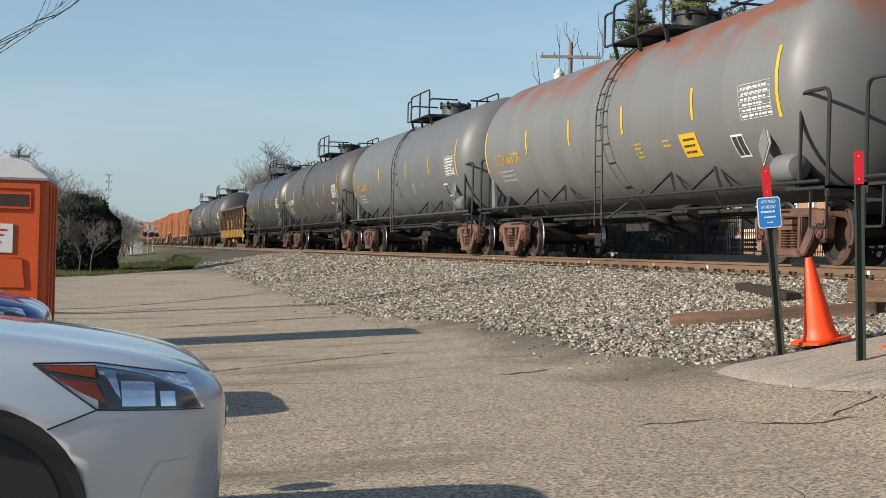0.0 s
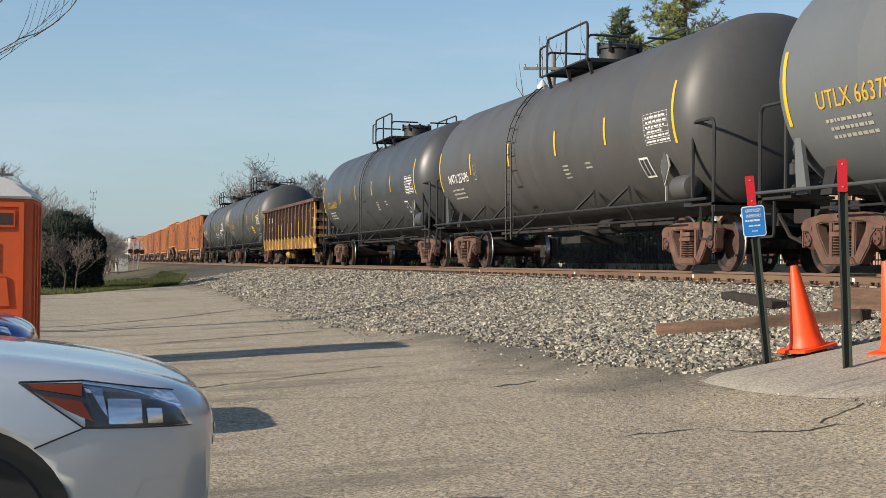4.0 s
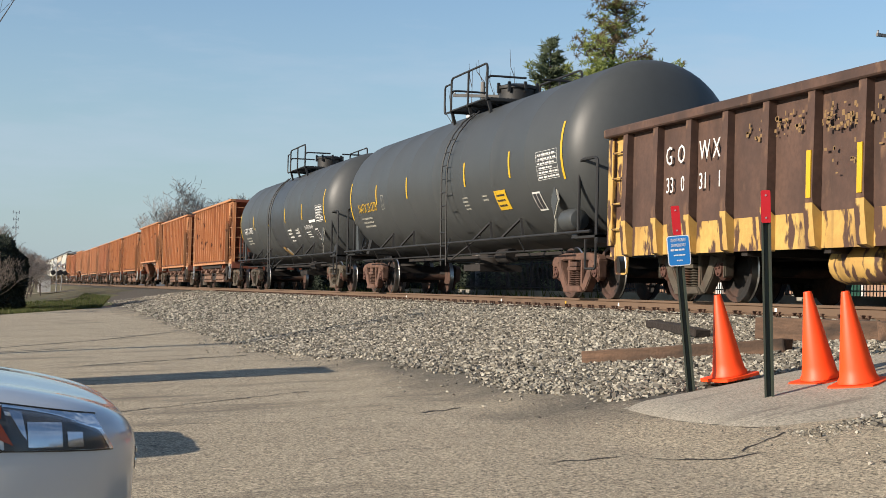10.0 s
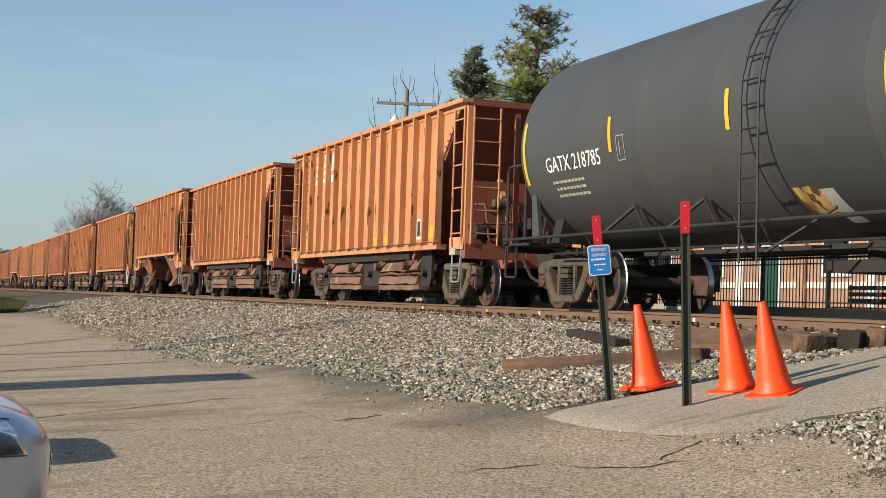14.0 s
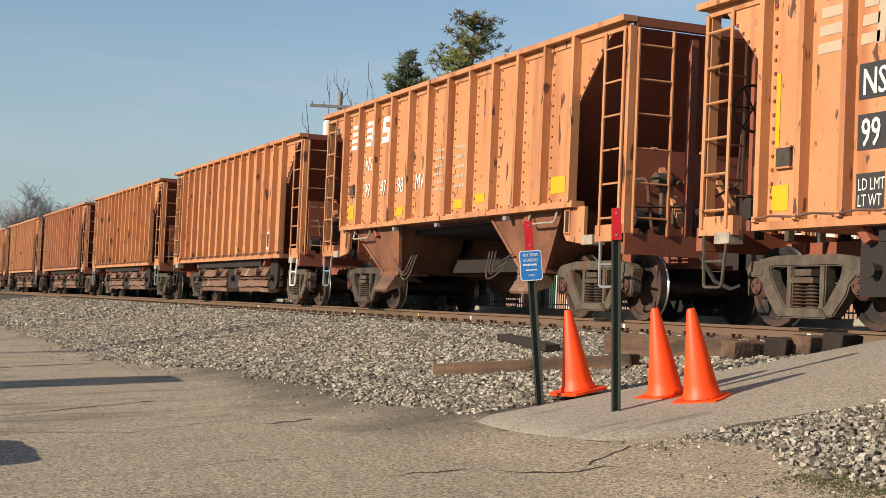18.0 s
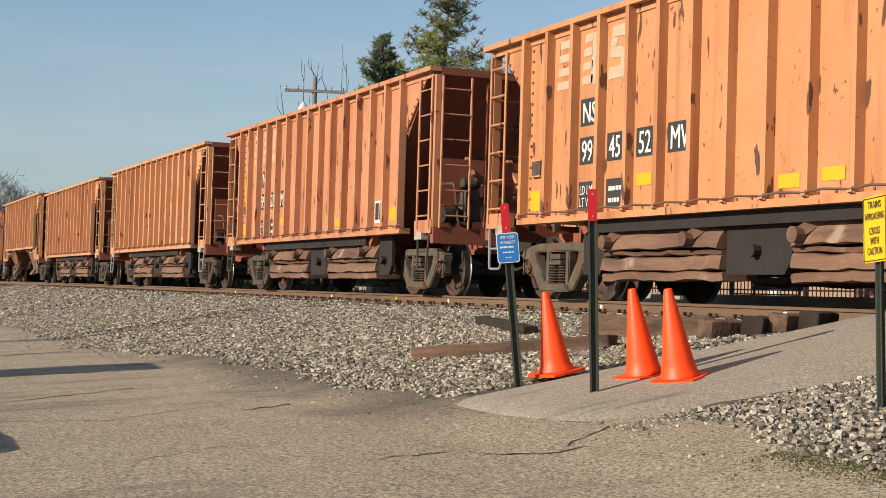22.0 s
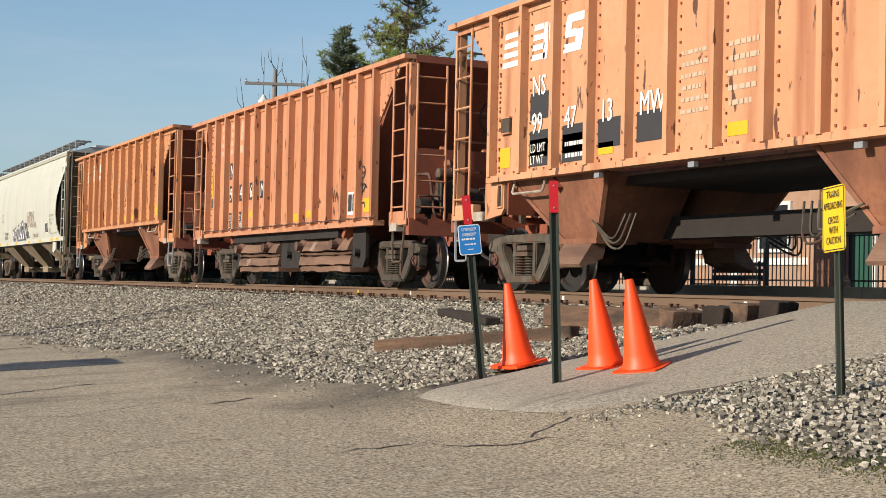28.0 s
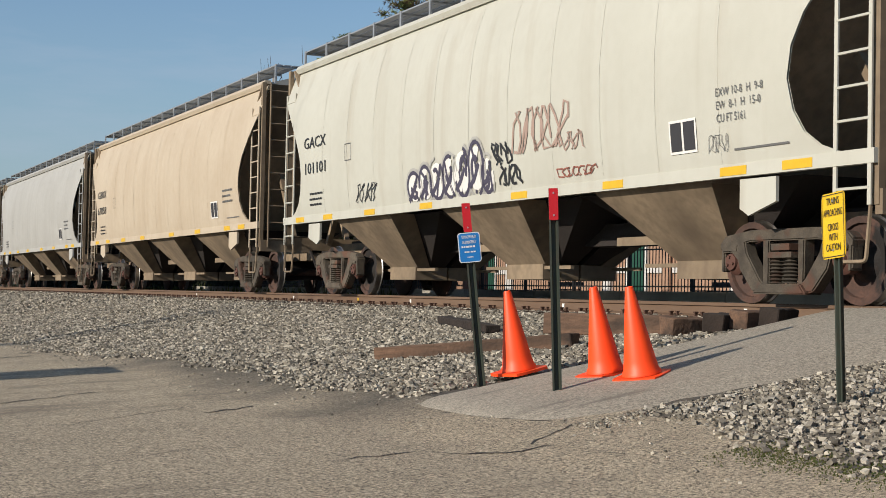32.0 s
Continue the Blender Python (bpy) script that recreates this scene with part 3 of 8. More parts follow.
def build_ramp():
    bm = bmesh.new()
    xs = [5.04, 5.1, 5.2, 5.32, 5.45, 5.6, 5.8] + [6.05 + 0.3 * i for i in range(13)]
    prof = ((4.0, 0.2), (4.55, 0.232), (5.2, 0.36), (9.6, 1.2), (9.9, 1.235))
    rows = []
    for i, x in enumerate(xs):
        z = next(u + (v - u) * (x - a) / (b - a) for (a, u), (b, v) in zip(prof, prof[1:]) if x <= b)
        k = min(1.0, (x - 5.04) / 0.6)
        lo, hi = 9.02 - 0.03 * (x - 5.3) + 0.03 * math.sin(x * 5), 11.72
        lo, hi = lo + 0.85 * (1 - k) ** 2, hi - 0.25 * (1 - k) ** 2
        row = []
        for j in range(17):
            y = lo + (hi - lo) * j / 16 + (0.05 * math.sin(x * 9 + j) if j in (1, 15) else 0)
            side = (0.0, 0.45, 0.85)[min(j, 16 - j)] if min(j, 16 - j) < 3 else 1.0
            low = bed(x) - 0.03
            side *= (0.0, 0.45, 0.8)[i] if i < 3 else 1.0
            row.append(bm.verts.new((x, y + (-0.06 if j == 0 else 0.06 if j == 16 else 0), low + (z + 0.012 + 0.02 * math.sin(j / 16 * math.pi) - low) * side)))
        rows.append(row)
    for p, q in zip(rows, rows[1:]):
        for j in range(16):
            bm.faces.new((p[j], q[j], q[j + 1], p[j + 1]))
    ob = part("pavement_ramp", fix(bm), M["path"], angle=0.5)
    tagged(ob, "sloping grey asphalt path up to the crossing", "path", kind="structure")
    bm = bmesh.new()
    box(bm, XC - 0.66, XC + 0.66, 8.2, 11.6, RAILZ - 0.15, RAILZ - 0.012)
    box(bm, XC + 0.84, 13.15, 8.2, 11.6, RAILZ - 0.15, RAILZ - 0.02)
    ob = part("crossing_panel", bm, M["path"])
    tagged(ob, "asphalt crossing panel between the rails", "crossing", kind="structure")


build_ramp()


def build_track():
    root = new("railway_track")
    tagged(root, "rusty steel rails on spiked wooden ties", "railway", kind="structure")
    prof = [(-0.07, -0.17), (0.07, -0.17), (0.07, -0.155), (0.012, -0.135), (0.010, -0.045), (0.036, -0.035), (0.036, -0.006), (0.028, 0),
            (-0.028, 0), (-0.036, -0.006), (-0.036, -0.035), (-0.010, -0.045), (-0.012, -0.135), (-0.07, -0.155)]
    for s in (-1, 1):
        bm = bmesh.new()
        prism(bm, [(XC + s * 0.7525 + x, RAILZ + z) for x, z in prof], "y", -120, 900)
        fix(bm)
        for f in bm.faces:
            if f.normal.z > 0.9 and f.calc_center_median().z > RAILZ - 0.004:
                f.material_index = 1
        part("rail", bm, [M["rail"], M["rail_top"]], root)
    bm = bmesh.new()
    box(bm, -1.3, 1.3, -0.115, 0.115, -0.35, -0.175)
    tie_mesh = mesh_of("tie", bm, M["tie"])
    bm = bmesh.new()
    for s in (-1, 1):
        box(bm, s * 0.7525 - 0.17, s * 0.7525 + 0.17, -0.1, 0.1, -0.176, -0.158)
        for x, y in ((-0.09, -0.06), (-0.09, 0.06), (0.09, -0.02), (-0.145, 0.0)):
            box(bm, s * 0.7525 + x - 0.012, s * 0.7525 + x + 0.012, y - 0.012, y + 0.012, -0.16, -0.115)
            box(bm, s * 0.7525 + x - 0.02, s * 0.7525 + x + 0.02, y - 0.018, y + 0.018, -0.125, -0.11)
    plate_mesh = mesh_of("tie_plate", bm, M["plate_rust"])
    rnd = random.Random(5)
    y = 4.0
    while y < 70:
        if not 8.0 < y < 11.8:
            m = pose(XC + rnd.uniform(-0.05, 0.05), y, RAILZ, 0, 0, rnd.uniform(-1, 1))
            t = share("tie", tie_mesh, root, m)
            share("tie_plate", plate_mesh, t, pose(XC - m.translation.x, 0, 0))
        y += 0.53
    # small paint marks on the web of the near rail
    for i, y in enumerate((13.3, 17.4, 22.6, 25.0, 28.6, 36)):
        bm = bmesh.new()
        box(bm, XC - 0.7525 - 0.016, XC - 0.7525 - 0.0105, y - 0.03, y + 0.03, RAILZ - 0.12, RAILZ - 0.06)
        part("paint_mark", bm, M["stripe"] if i == 3 else M["letter_white"], root)


build_track()


# ---- rolling stock; each car stands on the rails at z 0, y along the train, its sunlit side at -x ----
WR, HALF_BASE = 0.457, 0.889


def build_truck(cast, rusty):
    bm = bmesh.new()
    box(bm, -1.0, 1.0, -0.19, 0.19, 0.52, 0.74)
    box(bm, -0.62, 0.62, -0.62, -0.55, 0.30, 0.40)
    box(bm, -0.62, 0.62, 0.55, 0.62, 0.30, 0.40)
    lathe(bm, [(0.3, 0.74), (0.3, 0.80)], "z", seg=16)
    truck = part("truck", bm, M["under"])
    for s in (-1, 1):
        bm = bmesh.new()
        a, b = s * 0.94, s * 1.09
        # a deep cast arch, spread legs down to the spring seat, and jaws over the bearings
        prism(bm, [(-1.08, 0.58), (-1.09, 0.67), (-1.01, 0.745), (-0.55, 0.80), (0.55, 0.80), (1.01, 0.745), (1.09, 0.67), (1.08, 0.58), (0.95, 0.61), (0.55, 0.675), (-0.55, 0.675), (-0.95, 0.61)], "x", a, b)
        for k in (-1, 1):
            prism(bm, [(k * 0.64, 0.69), (k * 0.97, 0.63), (k * 0.76, 0.47), (k * 0.72, 0.36), (k * 0.50, 0.13), (k * 0.24, 0.11), (k * 0.24, 0.20), (k * 0.36, 0.25), (k * 0.60, 0.55)], "x", a + 0.004 * s, b + 0.012 * s)
            prism(bm, [(k * 0.235, 0.69), (k * 0.345, 0.69), (k * 0.335, 0.26), (k * 0.30, 0.21), (k * 0.235, 0.21)], "x", a - 0.005 * s, b - 0.006 * s)
            prism(bm, [(k * 1.01, 0.62), (k * 1.08, 0.62), (k * 1.07, 0.36), (k * 1.01, 0.34)], "x", a, b)
            prism(bm, [(k * 0.74, 0.66), (k * 1.03, 0.62), (k * 1.03, 0.56), (k * 0.76, 0.56)], "x", a - 0.02 * s, b + 0.02 * s)
        prism(bm, [(-0.44, 0.105), (0.44, 0.105), (0.34, 0.215), (-0.34, 0.215)], "x", a - 0.04 * s, b + 0.06 * s)
        fix(bm)
        bmesh.ops.bevel(bm, geom=[e for e in bm.edges if e.calc_length() > 0.1], offset=0.016, segments=2, affect="EDGES")
        part("side_frame", bm, M[cast], truck, angle=0.9)
        bm = bmesh.new()
        for y in (-0.125, 0.0, 0.125):
            prof = []
            for i in range(15):
                prof.append((0.045 if i % 2 else 0.088, 0.22 + 0.27 * i / 14))
            lathe(bm, prof, "z", at=(s * (1.06 if y else 1.0), y, 0), seg=10)
        box(bm, s * 0.96, s * 1.15, -0.22, 0.22, 0.49, 0.55)
        box(bm, s * 0.94, s * 1.12, -0.15, 0.15, 0.57, 0.64)
        part("spring_nest", fix(bm), M[rusty], truck)
    for k in (-1, 1):
        bm = bmesh.new()
        prof = [(0.1, -0.676), (0.44, -0.676), (0.482, -0.690), (0.482, -0.702), (0.460, -0.716), (0.456, -0.812), (0.385, -0.814), (0.375, -0.775), (0.22, -0.735),
                (0.14, -0.80), (0.115, -0.83), (0.085, -0.85), (0.085, -0.90), (0.145, -0.92), (0.150, -1.02), (0.125, -1.05), (0.095, -1.07), (0.09, -1.10), (0.0, -1.105)]
        mats = [0, 0, 0, 1, 1, 0, 0, 0, 0, 0, 0, 0, 2, 2, 2, 2, 2, 2]
        for s in (-1, 1):
            lathe(bm, [(r, s * -w) for r, w in prof], "x", seg=28, mats=mats)
            for i in range(3):
                c = i * math.tau / 3
                box(bm, s * 1.09, s * 1.12, 0.055 * math.cos(c) - 0.014, 0.055 * math.cos(c) + 0.014, 0.055 * math.sin(c) - 0.014, 0.055 * math.sin(c) + 0.014, 2)
        lathe(bm, [(0.085, -0.68), (0.08, 0.68)], "x", seg=12)
        part("wheelset", fix(bm), [M["wheel"], M["tread"], M["cap_red"]], truck, at=pose(0, k * HALF_BASE, WR))
        for s in (-1, 1):
            bm = bmesh.new()
            prism(bm, [(k * 0.40, 0.30), (k * 0.42, 0.52), (k * 0.36, 0.52), (k * 0.33, 0.30)], "x", s * 0.69, s * 0.80)
            part("brake_shoe", fix(bm), M["steel_rust"], truck)
    return truck


TRUCK, RUSTY_TRUCK = build_truck("steel", "steel"), build_truck("steel_rust", "steel_rust")
CARS = []
SHARED = {}


def copy_part(ob, parent, m):
    c = copy_thing(ob, m)
    c.parent = parent
    return c


def start_car(name, label, category, s, group):
    root = new(name)
    tagged(root, label, category, group)
    CARS.append((root, s))
    return root


def flat(x):
    """Writing on the sunlit side: to the right in the picture is towards the near end."""
    return lambda u, v, d=0.0: (x - d, -u, v)


def round_side(R, zc, off=0.008):
    def place(u, v, d=0.0):
        a = math.asin(max(-0.98, min(0.98, (v - zc) / R)))
        return (-(R + off + d) * math.cos(a), -u, zc + (R + off + d) * math.sin(a))
    return place


def coupler(root, y, s, reach=0.78):
    bm = bmesh.new()
    box(bm, -0.09, 0.09, *sorted((y, y + s * (reach - 0.2))), 0.76, 0.98)
    box(bm, -0.16, 0.14, *sorted((y + s * (reach - 0.28), y + s * reach)), 0.70, 1.04)
    tube(bm, [(-0.35, y, 0.9), (-0.3, y + s * 0.3, 0.55), (-0.25, y + s * 0.6, 0.45), (-0.2, y + s * 0.75, 0.5)], 0.03, 5)
    part("coupler", fix(bm), M["under"], root)


def ladder(root, x0, y0, x1, y1, z0, z1, n, mat, r=0.022, name="ladder"):
    bm = bmesh.new()
    for x, y in ((x0, y0), (x1, y1)):
        beam(bm, (x, y, z0), (x, y, z1), 0.05, 0.02)
    ob = part(name, bm, mat, root)
    key = (x0, y0, x1, y1, mat.name)
    if key not in SHARED:
        bm = bmesh.new()
        tube(bm, [(x0, y0, 0), (x1, y1, 0)], r * 0.75, 5)
        SHARED[key] = mesh_of("rung", bm, mat)
    for i in range(n):
        share("rung", SHARED[key], ob, pose(0, 0, z0 + (i + 0.5) * (z1 - z0) / n))
    return ob


def dim_bars(place, blocks):
    """Small worn stencils: rows of thin bars for (along, height, width, tall, rows, seed)."""
    bm = bmesh.new()
    for u, v, w, hgt, rows, seed in blocks:
        rnd = random.Random(seed)
        for k in range(rows):
            q = u + rnd.uniform(0, 0.08) * w
            while q < u + w * rnd.uniform(0.7, 1.0):
                e = rnd.uniform(0.03, 0.09) * w
                patch(bm, place, q, v + hgt * (1 - (k + 0.8) / rows), e, hgt / rows * 0.42)
                q += e + 0.02 * w
    return bm


def tank_car(s, body, length, number="", letters="letter_yellow", band="", R=1.62, placard=True, yellow_tag=False, rust_top=False, diamond=True, air=True, truck=None, lad=-1.17, marks=(-4.75, -1.55, 1.67, 4.5), label=""):
    root = start_car("tank_car", label, "tank car", s, "freight train")
    zc, L, E = 2.6, length / 2 - 0.75, length / 2 - 0.45
    sh = L - 0.78
    bm = bmesh.new()
    prof = [(0.001, -L)] + [(R * math.sin(a), -sh - (L - sh) * math.cos(a)) for a in (0.25, 0.5, 0.75, 1.0, 1.2, 1.4)]
    ys = [-sh + i * 2 * sh / 8 for i in range(9)]
    for i, y in enumerate(ys):
        prof += [(R, y)] if i in (0, 8) else [(R, y - 0.012), (R + 0.0025, y), (R, y + 0.012)]
    prof += [(r, -y) for r, y in prof[6::-1]]
    lathe(bm, prof, "y", at=(0, 0, zc), seg=56)
    tank = part("tank", fix(bm), M[body], root, angle=0.9)
    if band:
        bm = bmesh.new()
        lathe(bm, [(R + 0.002, -1.15), (R + 0.005, -1.13), (R + 0.005, 0.98), (R + 0.002, 1.0)], "y", at=(0, 0, zc), seg=56)
        part("spill_band", fix(bm), M[band], root)
    place = round_side(R, zc)
    if band:
        for u, v, w, hh, mat in ((-0.72, 1.18, 0.5, 0.34, "yellow_worn"), (-0.25, 1.12, 0.28, 0.36, "grain_grey"), (5.4, 2.13, 0.9, 0.08, "letter_white")):
            bm = bmesh.new()
            patch(bm, round_side(R, zc, 0.009), u, v, w, hh, n=6)
            part("worn_decal", bm, M[mat], root)
        bm = bmesh.new()
        wide = max(v[0] for v in glyphs("SR-8754 FRA AIP")[0])
        write(bm, "SR-8754 FRA AIP", place, 0.12, 4.45, 1.95, 1.28 / wide / 0.12)
        bars(bm, place, 4.55, 1.68, 0.7, 0.22, 3, seed=21)
        bars(bm, place, 1.6, 1.62, 0.75, 0.45, 4, seed=22)
        bars(bm, place, 2.9, 1.75, 0.6, 0.28, 3, seed=23)
        part("approval_stencil", bm, M["letter_white"], root)

        def head(u, v, d=0.0):
            q = min(0.98, math.hypot(u, v - zc) / R)
            return (u, -sh - (L - sh) * math.sqrt(1 - q * q) - 0.012 - d, v)
        bm = bmesh.new()
        write(bm, number, head, 0.17, -0.85, 3.22, 1.15)
        for k, tx in enumerate(("CAPY", "CAPY")):
            write(bm, tx, head, 0.1, -0.72, 3.02 - k * 0.17, 1.1, bold=False)
            bars(bm, head, -0.32, 2.99 - k * 0.17, 0.8, 0.16, 1, seed=30 + k)
        part("head_lettering", bm, M["letter_white"], root)
    # stencils; the car's far end is at +y, the writing runs from there towards the near end
    if number:
        bm = bmesh.new()
        wide = max(v[0] for v in glyphs(number)[0])
        write(bm, number, place, 0.23, -sh + 0.85, 2.12, 1.9 / wide / 0.23)
        part("car_number", bm, M[letters], root)
        tagged(part("weight_stencil", dim_bars(place, ((-sh + 0.95, 1.72, 1.35, 0.3, 3, 3),)), M["stencil_dim"], root), kind="stuff")
    tagged(part("stencil", dim_bars(place, ((1.95, 1.78, 0.4, 0.3, 4, 6), (3.25, 1.9, 0.34, 0.16, 2, 8))), M[letters if rust_top else "stencil_dim"], root), kind="stuff")
    bm = bmesh.new()
    for a, b, w, hh in ((-sh + 3.3, 2.12, 0.012, 0.34), (-sh + 3.52, 2.12, 0.012, 0.34), (-sh + 3.3, 2.12, 0.23, 0.012), (-sh + 3.3, 2.46, 0.23, 0.012), (-sh + 3.38, 2.2, 0.02, 0.18)):
        patch(bm, place, a, b, w, hh, n=4)
    part("symbol_frame", bm, M["stencil_dim"], root)
    for u, v, hgt in ((-sh + 0.02, 1.98, 1.0), (sh - 0.16, 2.06, 1.0), *[(q, 2.26, 0.5) for q in marks]):
        bm = bmesh.new()
        patch(bm, place, u, v, 0.09, hgt, n=8)
        part("reflective_stripe", bm, M["stripe"], root)
    if placard:
        bm = bmesh.new()
        bars(bm, place, sh - 1.33, 2.12, 0.98, 0.48, 6, 0, seed=9)
        for k in range(7):
            patch(bm, place, sh - 1.36, 2.11 + k * 0.0833, 1.03, 0.006)
        for k in range(4):
            patch(bm, place, sh - 1.36 + k * 0.34, 2.11, 0.008, 0.5, n=6)
        part("test_table", bm, M["letter_white"], root)
    if yellow_tag:
        bm = bmesh.new()
        patch(bm, place, 4.0, 1.7, 0.66, 0.37, n=6)
        part("yellow_notice", bm, M["stripe"], root)
        bm = bmesh.new()
        bars(bm, round_side(R, zc, 0.012), 4.06, 1.74, 0.54, 0.29, 3, seed=2)
        tagged(part("notice_print", bm, M["letter_black"], root), kind="stuff")
    bm = bmesh.new()
    u0 = sh - 1.9
    patch(bm, place, u0, 1.6, 0.4, 0.33, 0, n=5)
    patch(bm, round_side(R, zc, 0.012), u0 + 0.03, 1.63, 0.155, 0.27, 1, n=5)
    patch(bm, round_side(R, zc, 0.012), u0 + 0.21, 1.63, 0.16, 0.27, 1, n=5)
    part("inspection_stencil", bm, [M["letter_white"], M["panel_black"]], root)
    # platforms, sills and rails
    for k in (-1, 1):
        bm = bmesh.new()
        a, b = sorted((k * (sh + 0.1), k * E))
        box(bm, -0.35, 0.35, a, b, 0.72, 1.02)
        box(bm, -1.42, 1.42, k * E - 0.12 * (k > 0), k * E + 0.12 * (k < 0), 0.92, 1.06)
        box(bm, -1.42, -0.75, a, b, 1.02, 1.06)
        box(bm, 0.75, 1.42, a, b, 1.02, 1.06)
        prism(bm, [(-1.2, 1.05), (1.2, 1.05), (1.05, 1.75), (0.6, 1.35), (-0.6, 1.35), (-1.05, 1.75)], "y", k * (sh - 0.6), k * (sh - 0.3))
        part("end_platform", fix(bm), M["black"], root)
    for x in (-1.5, 1.5):
        bm = bmesh.new()
        tube(bm, [(x, -E + 0.1, 1.12), (x, E - 0.1, 1.12)], 0.026, 8)
        part("side_handrail", bm, M["black" if body != "tank_grey" else "tank_slate"], root)
        bm = bmesh.new()
        tube(bm, [(x * 0.9, -sh + 0.6, 0.86), (x * 0.9, sh - 0.6, 0.86)], 0.018, 6)
        part("brake_rod", bm, M["black"], root)
        for y in (-5.4, -2.2, 0.9, 3.4, 5.6):
            bm = bmesh.new()
            beam(bm, (x, y, 1.11), (x * 0.9, y, 0.84), 0.045, 0.02)
            part("rail_hanger", bm, M["black"], root)
    for k in (-1, 1):
        for x in (-1.42, 1.42):
            bm = bmesh.new()
            y0, y1 = k * (E - 0.05), k * (sh + 0.25)
            tube(bm, hoop((x, y1, 1.06), [(x, y1, 2.36), (x, y0, 2.36)], (x, y0, 1.06), 0.16), 0.028, 6)
            part("end_handrail", bm, M["black"], root)
            bm = bmesh.new()
            tube(bm, hoop((x, k * (E - 0.05), 1.0), [(x, k * (E - 0.05), 0.5), (x, k * (E - 0.5), 0.5)], (x, k * (E - 0.5), 1.0), 0.06), 0.022, 5)
            part("step", bm, M["black"], root)
        coupler(root, k * E, k)
        copy_part(truck or RUSTY_TRUCK, root, pose(0, k * (E - 1.75), 0, 0, 0, 0 if k < 0 else 180))
    # saddle braces seen as chevrons along the sides
    for x in (-1, 1):
        for y in (-4.9, -3.1, 2.6, 4.5):
            bm = bmesh.new()
            a = (x * 1.27, y, 1.5)
            for q in (-0.6, 0.6):
                beam(bm, a, (x * 1.44, y + q, 1.14), 0.045, 0.035)
            part("rail_brace", bm, M["black"], root)
    # control valve, pipes and the pale air tank at the near end
    if air:
        bm = bmesh.new()
        lathe(bm, [(0.02, -sh - 0.02), (0.17, 0.03 - sh), (0.2, 0.1 - sh), (0.2, 0.55 - sh), (0.17, 0.62 - sh), (0.02, 0.66 - sh)], "y", at=(-1.28, 0, 1.36), seg=18)
        part("air_tank", fix(bm), M[body if body != "tank_black" else "tank_slate"], root)
    for x, z in ((-1.2, 1.16), (-0.55, 1.3)):
        bm = bmesh.new()
        tube(bm, hoop((x, E - 0.2, z), [(x, E - 0.75, z), (x + 0.2, E - 0.8, z + 0.7)], (x + 0.5, E - 0.3, z + 0.75), 0.12), 0.022, 6)
        part("air_pipe", bm, M["black"], root)
    # brake gear on the near end
    rnd = random.Random(int(s))
    for i in range(10):
        bm = bmesh.new()
        y, z, x, k = E - 0.3 - rnd.random() * 0.55, 1.1 + rnd.random() * 0.75, -0.55 - rnd.random() * 0.5, rnd.uniform(0.05, 0.1)
        if i % 3:
            lathe(bm, [(0.01, -k * 1.3), (k, -k * 1.2), (k, k * 0.6), (k * 0.6, k * 0.9), (k * 0.6, k * 1.3), (0.01, k * 1.35)], "xyz"[i % 3], at=(x, y, z), seg=10)
        else:
            box(bm, x - 0.1, x + 0.1, y - 0.09, y + 0.09, z - 0.09, z + 0.09)
        part("valve", fix(bm), M["black"], root)
    bm = bmesh.new()
    tube(bm, [(-0.9, E - 0.4, 1.1), (-0.9, E - 0.6, 1.9)], 0.03)
    lathe(bm, [(0.19, 0.0), (0.21, 0.02), (0.19, 0.04)], "y", at=(-0.8, E - 0.25, 1.75), seg=14)
    part("hand_brake", fix(bm), M["black"], root)
    bm = bmesh.new()
    prism(bm, [(sh - 0.35, 1.06), (sh - 0.05, 1.06), (sh + 0.02, 1.85), (sh - 0.12, 1.95)], "x", -1.42, -1.36)
    part("corner_gusset", fix(bm), M[body], root)
    if diamond:
        bm = bmesh.new()
        c = (-sh + 0.75, 1.72)
        prism(bm, [(c[0], c[1] - 0.33), (c[0] + 0.19, c[1]), (c[0], c[1] + 0.33), (c[0] - 0.19, c[1])], "x", -1.47, -1.45)
        for q in (-0.1, 0.1):
            beam(bm, (-1.46, c[0] - 0.13, c[1] + q), (-1.46, c[0] + 0.13, c[1] + q), 0.04, 0.02)
        beam(bm, (-1.44, c[0], 1.1), (-1.44, c[0], 1.4), 0.03, 0.03)
        part("placard_holder", fix(bm), M["stencil_dim"], root, "diamond placard holder")
        bm = bmesh.new()
        prism(bm, [(c[0], c[1] - 0.27), (c[0] + 0.15, c[1]), (c[0], c[1] + 0.27), (c[0] - 0.15, c[1])], "x", -1.485, -1.471)
        part("placard_face", fix(bm), M[body], root)
    # manway, valves and the top platform
    bm = bmesh.new()
    lathe(bm, [(0.42, 0), (0.42, 0.42), (0.46, 0.44), (0.46, 0.5), (0.3, 0.55), (0.001, 0.56)], "z", at=(0, -1.05, zc + R - 0.1), seg=20)
    dark = M["tank_slate" if body == "tank_grey" else "black"]
    manway = part("manway", fix(bm), dark, root)
    if "bolt" not in SHARED:
        bm = bmesh.new()
        box(bm, -0.03, 0.03, -0.03, 0.03, 0.25, 0.47)
        SHARED["bolt"] = mesh_of("lid_bolt", bm, M["black"])
        bm = bmesh.new()
        beam(bm, (0, -2.1, 0), (0, 0.45, 0), 0.06, 0.03)
        SHARED["plank"] = mesh_of("walkway_bar", bm, M["black"])
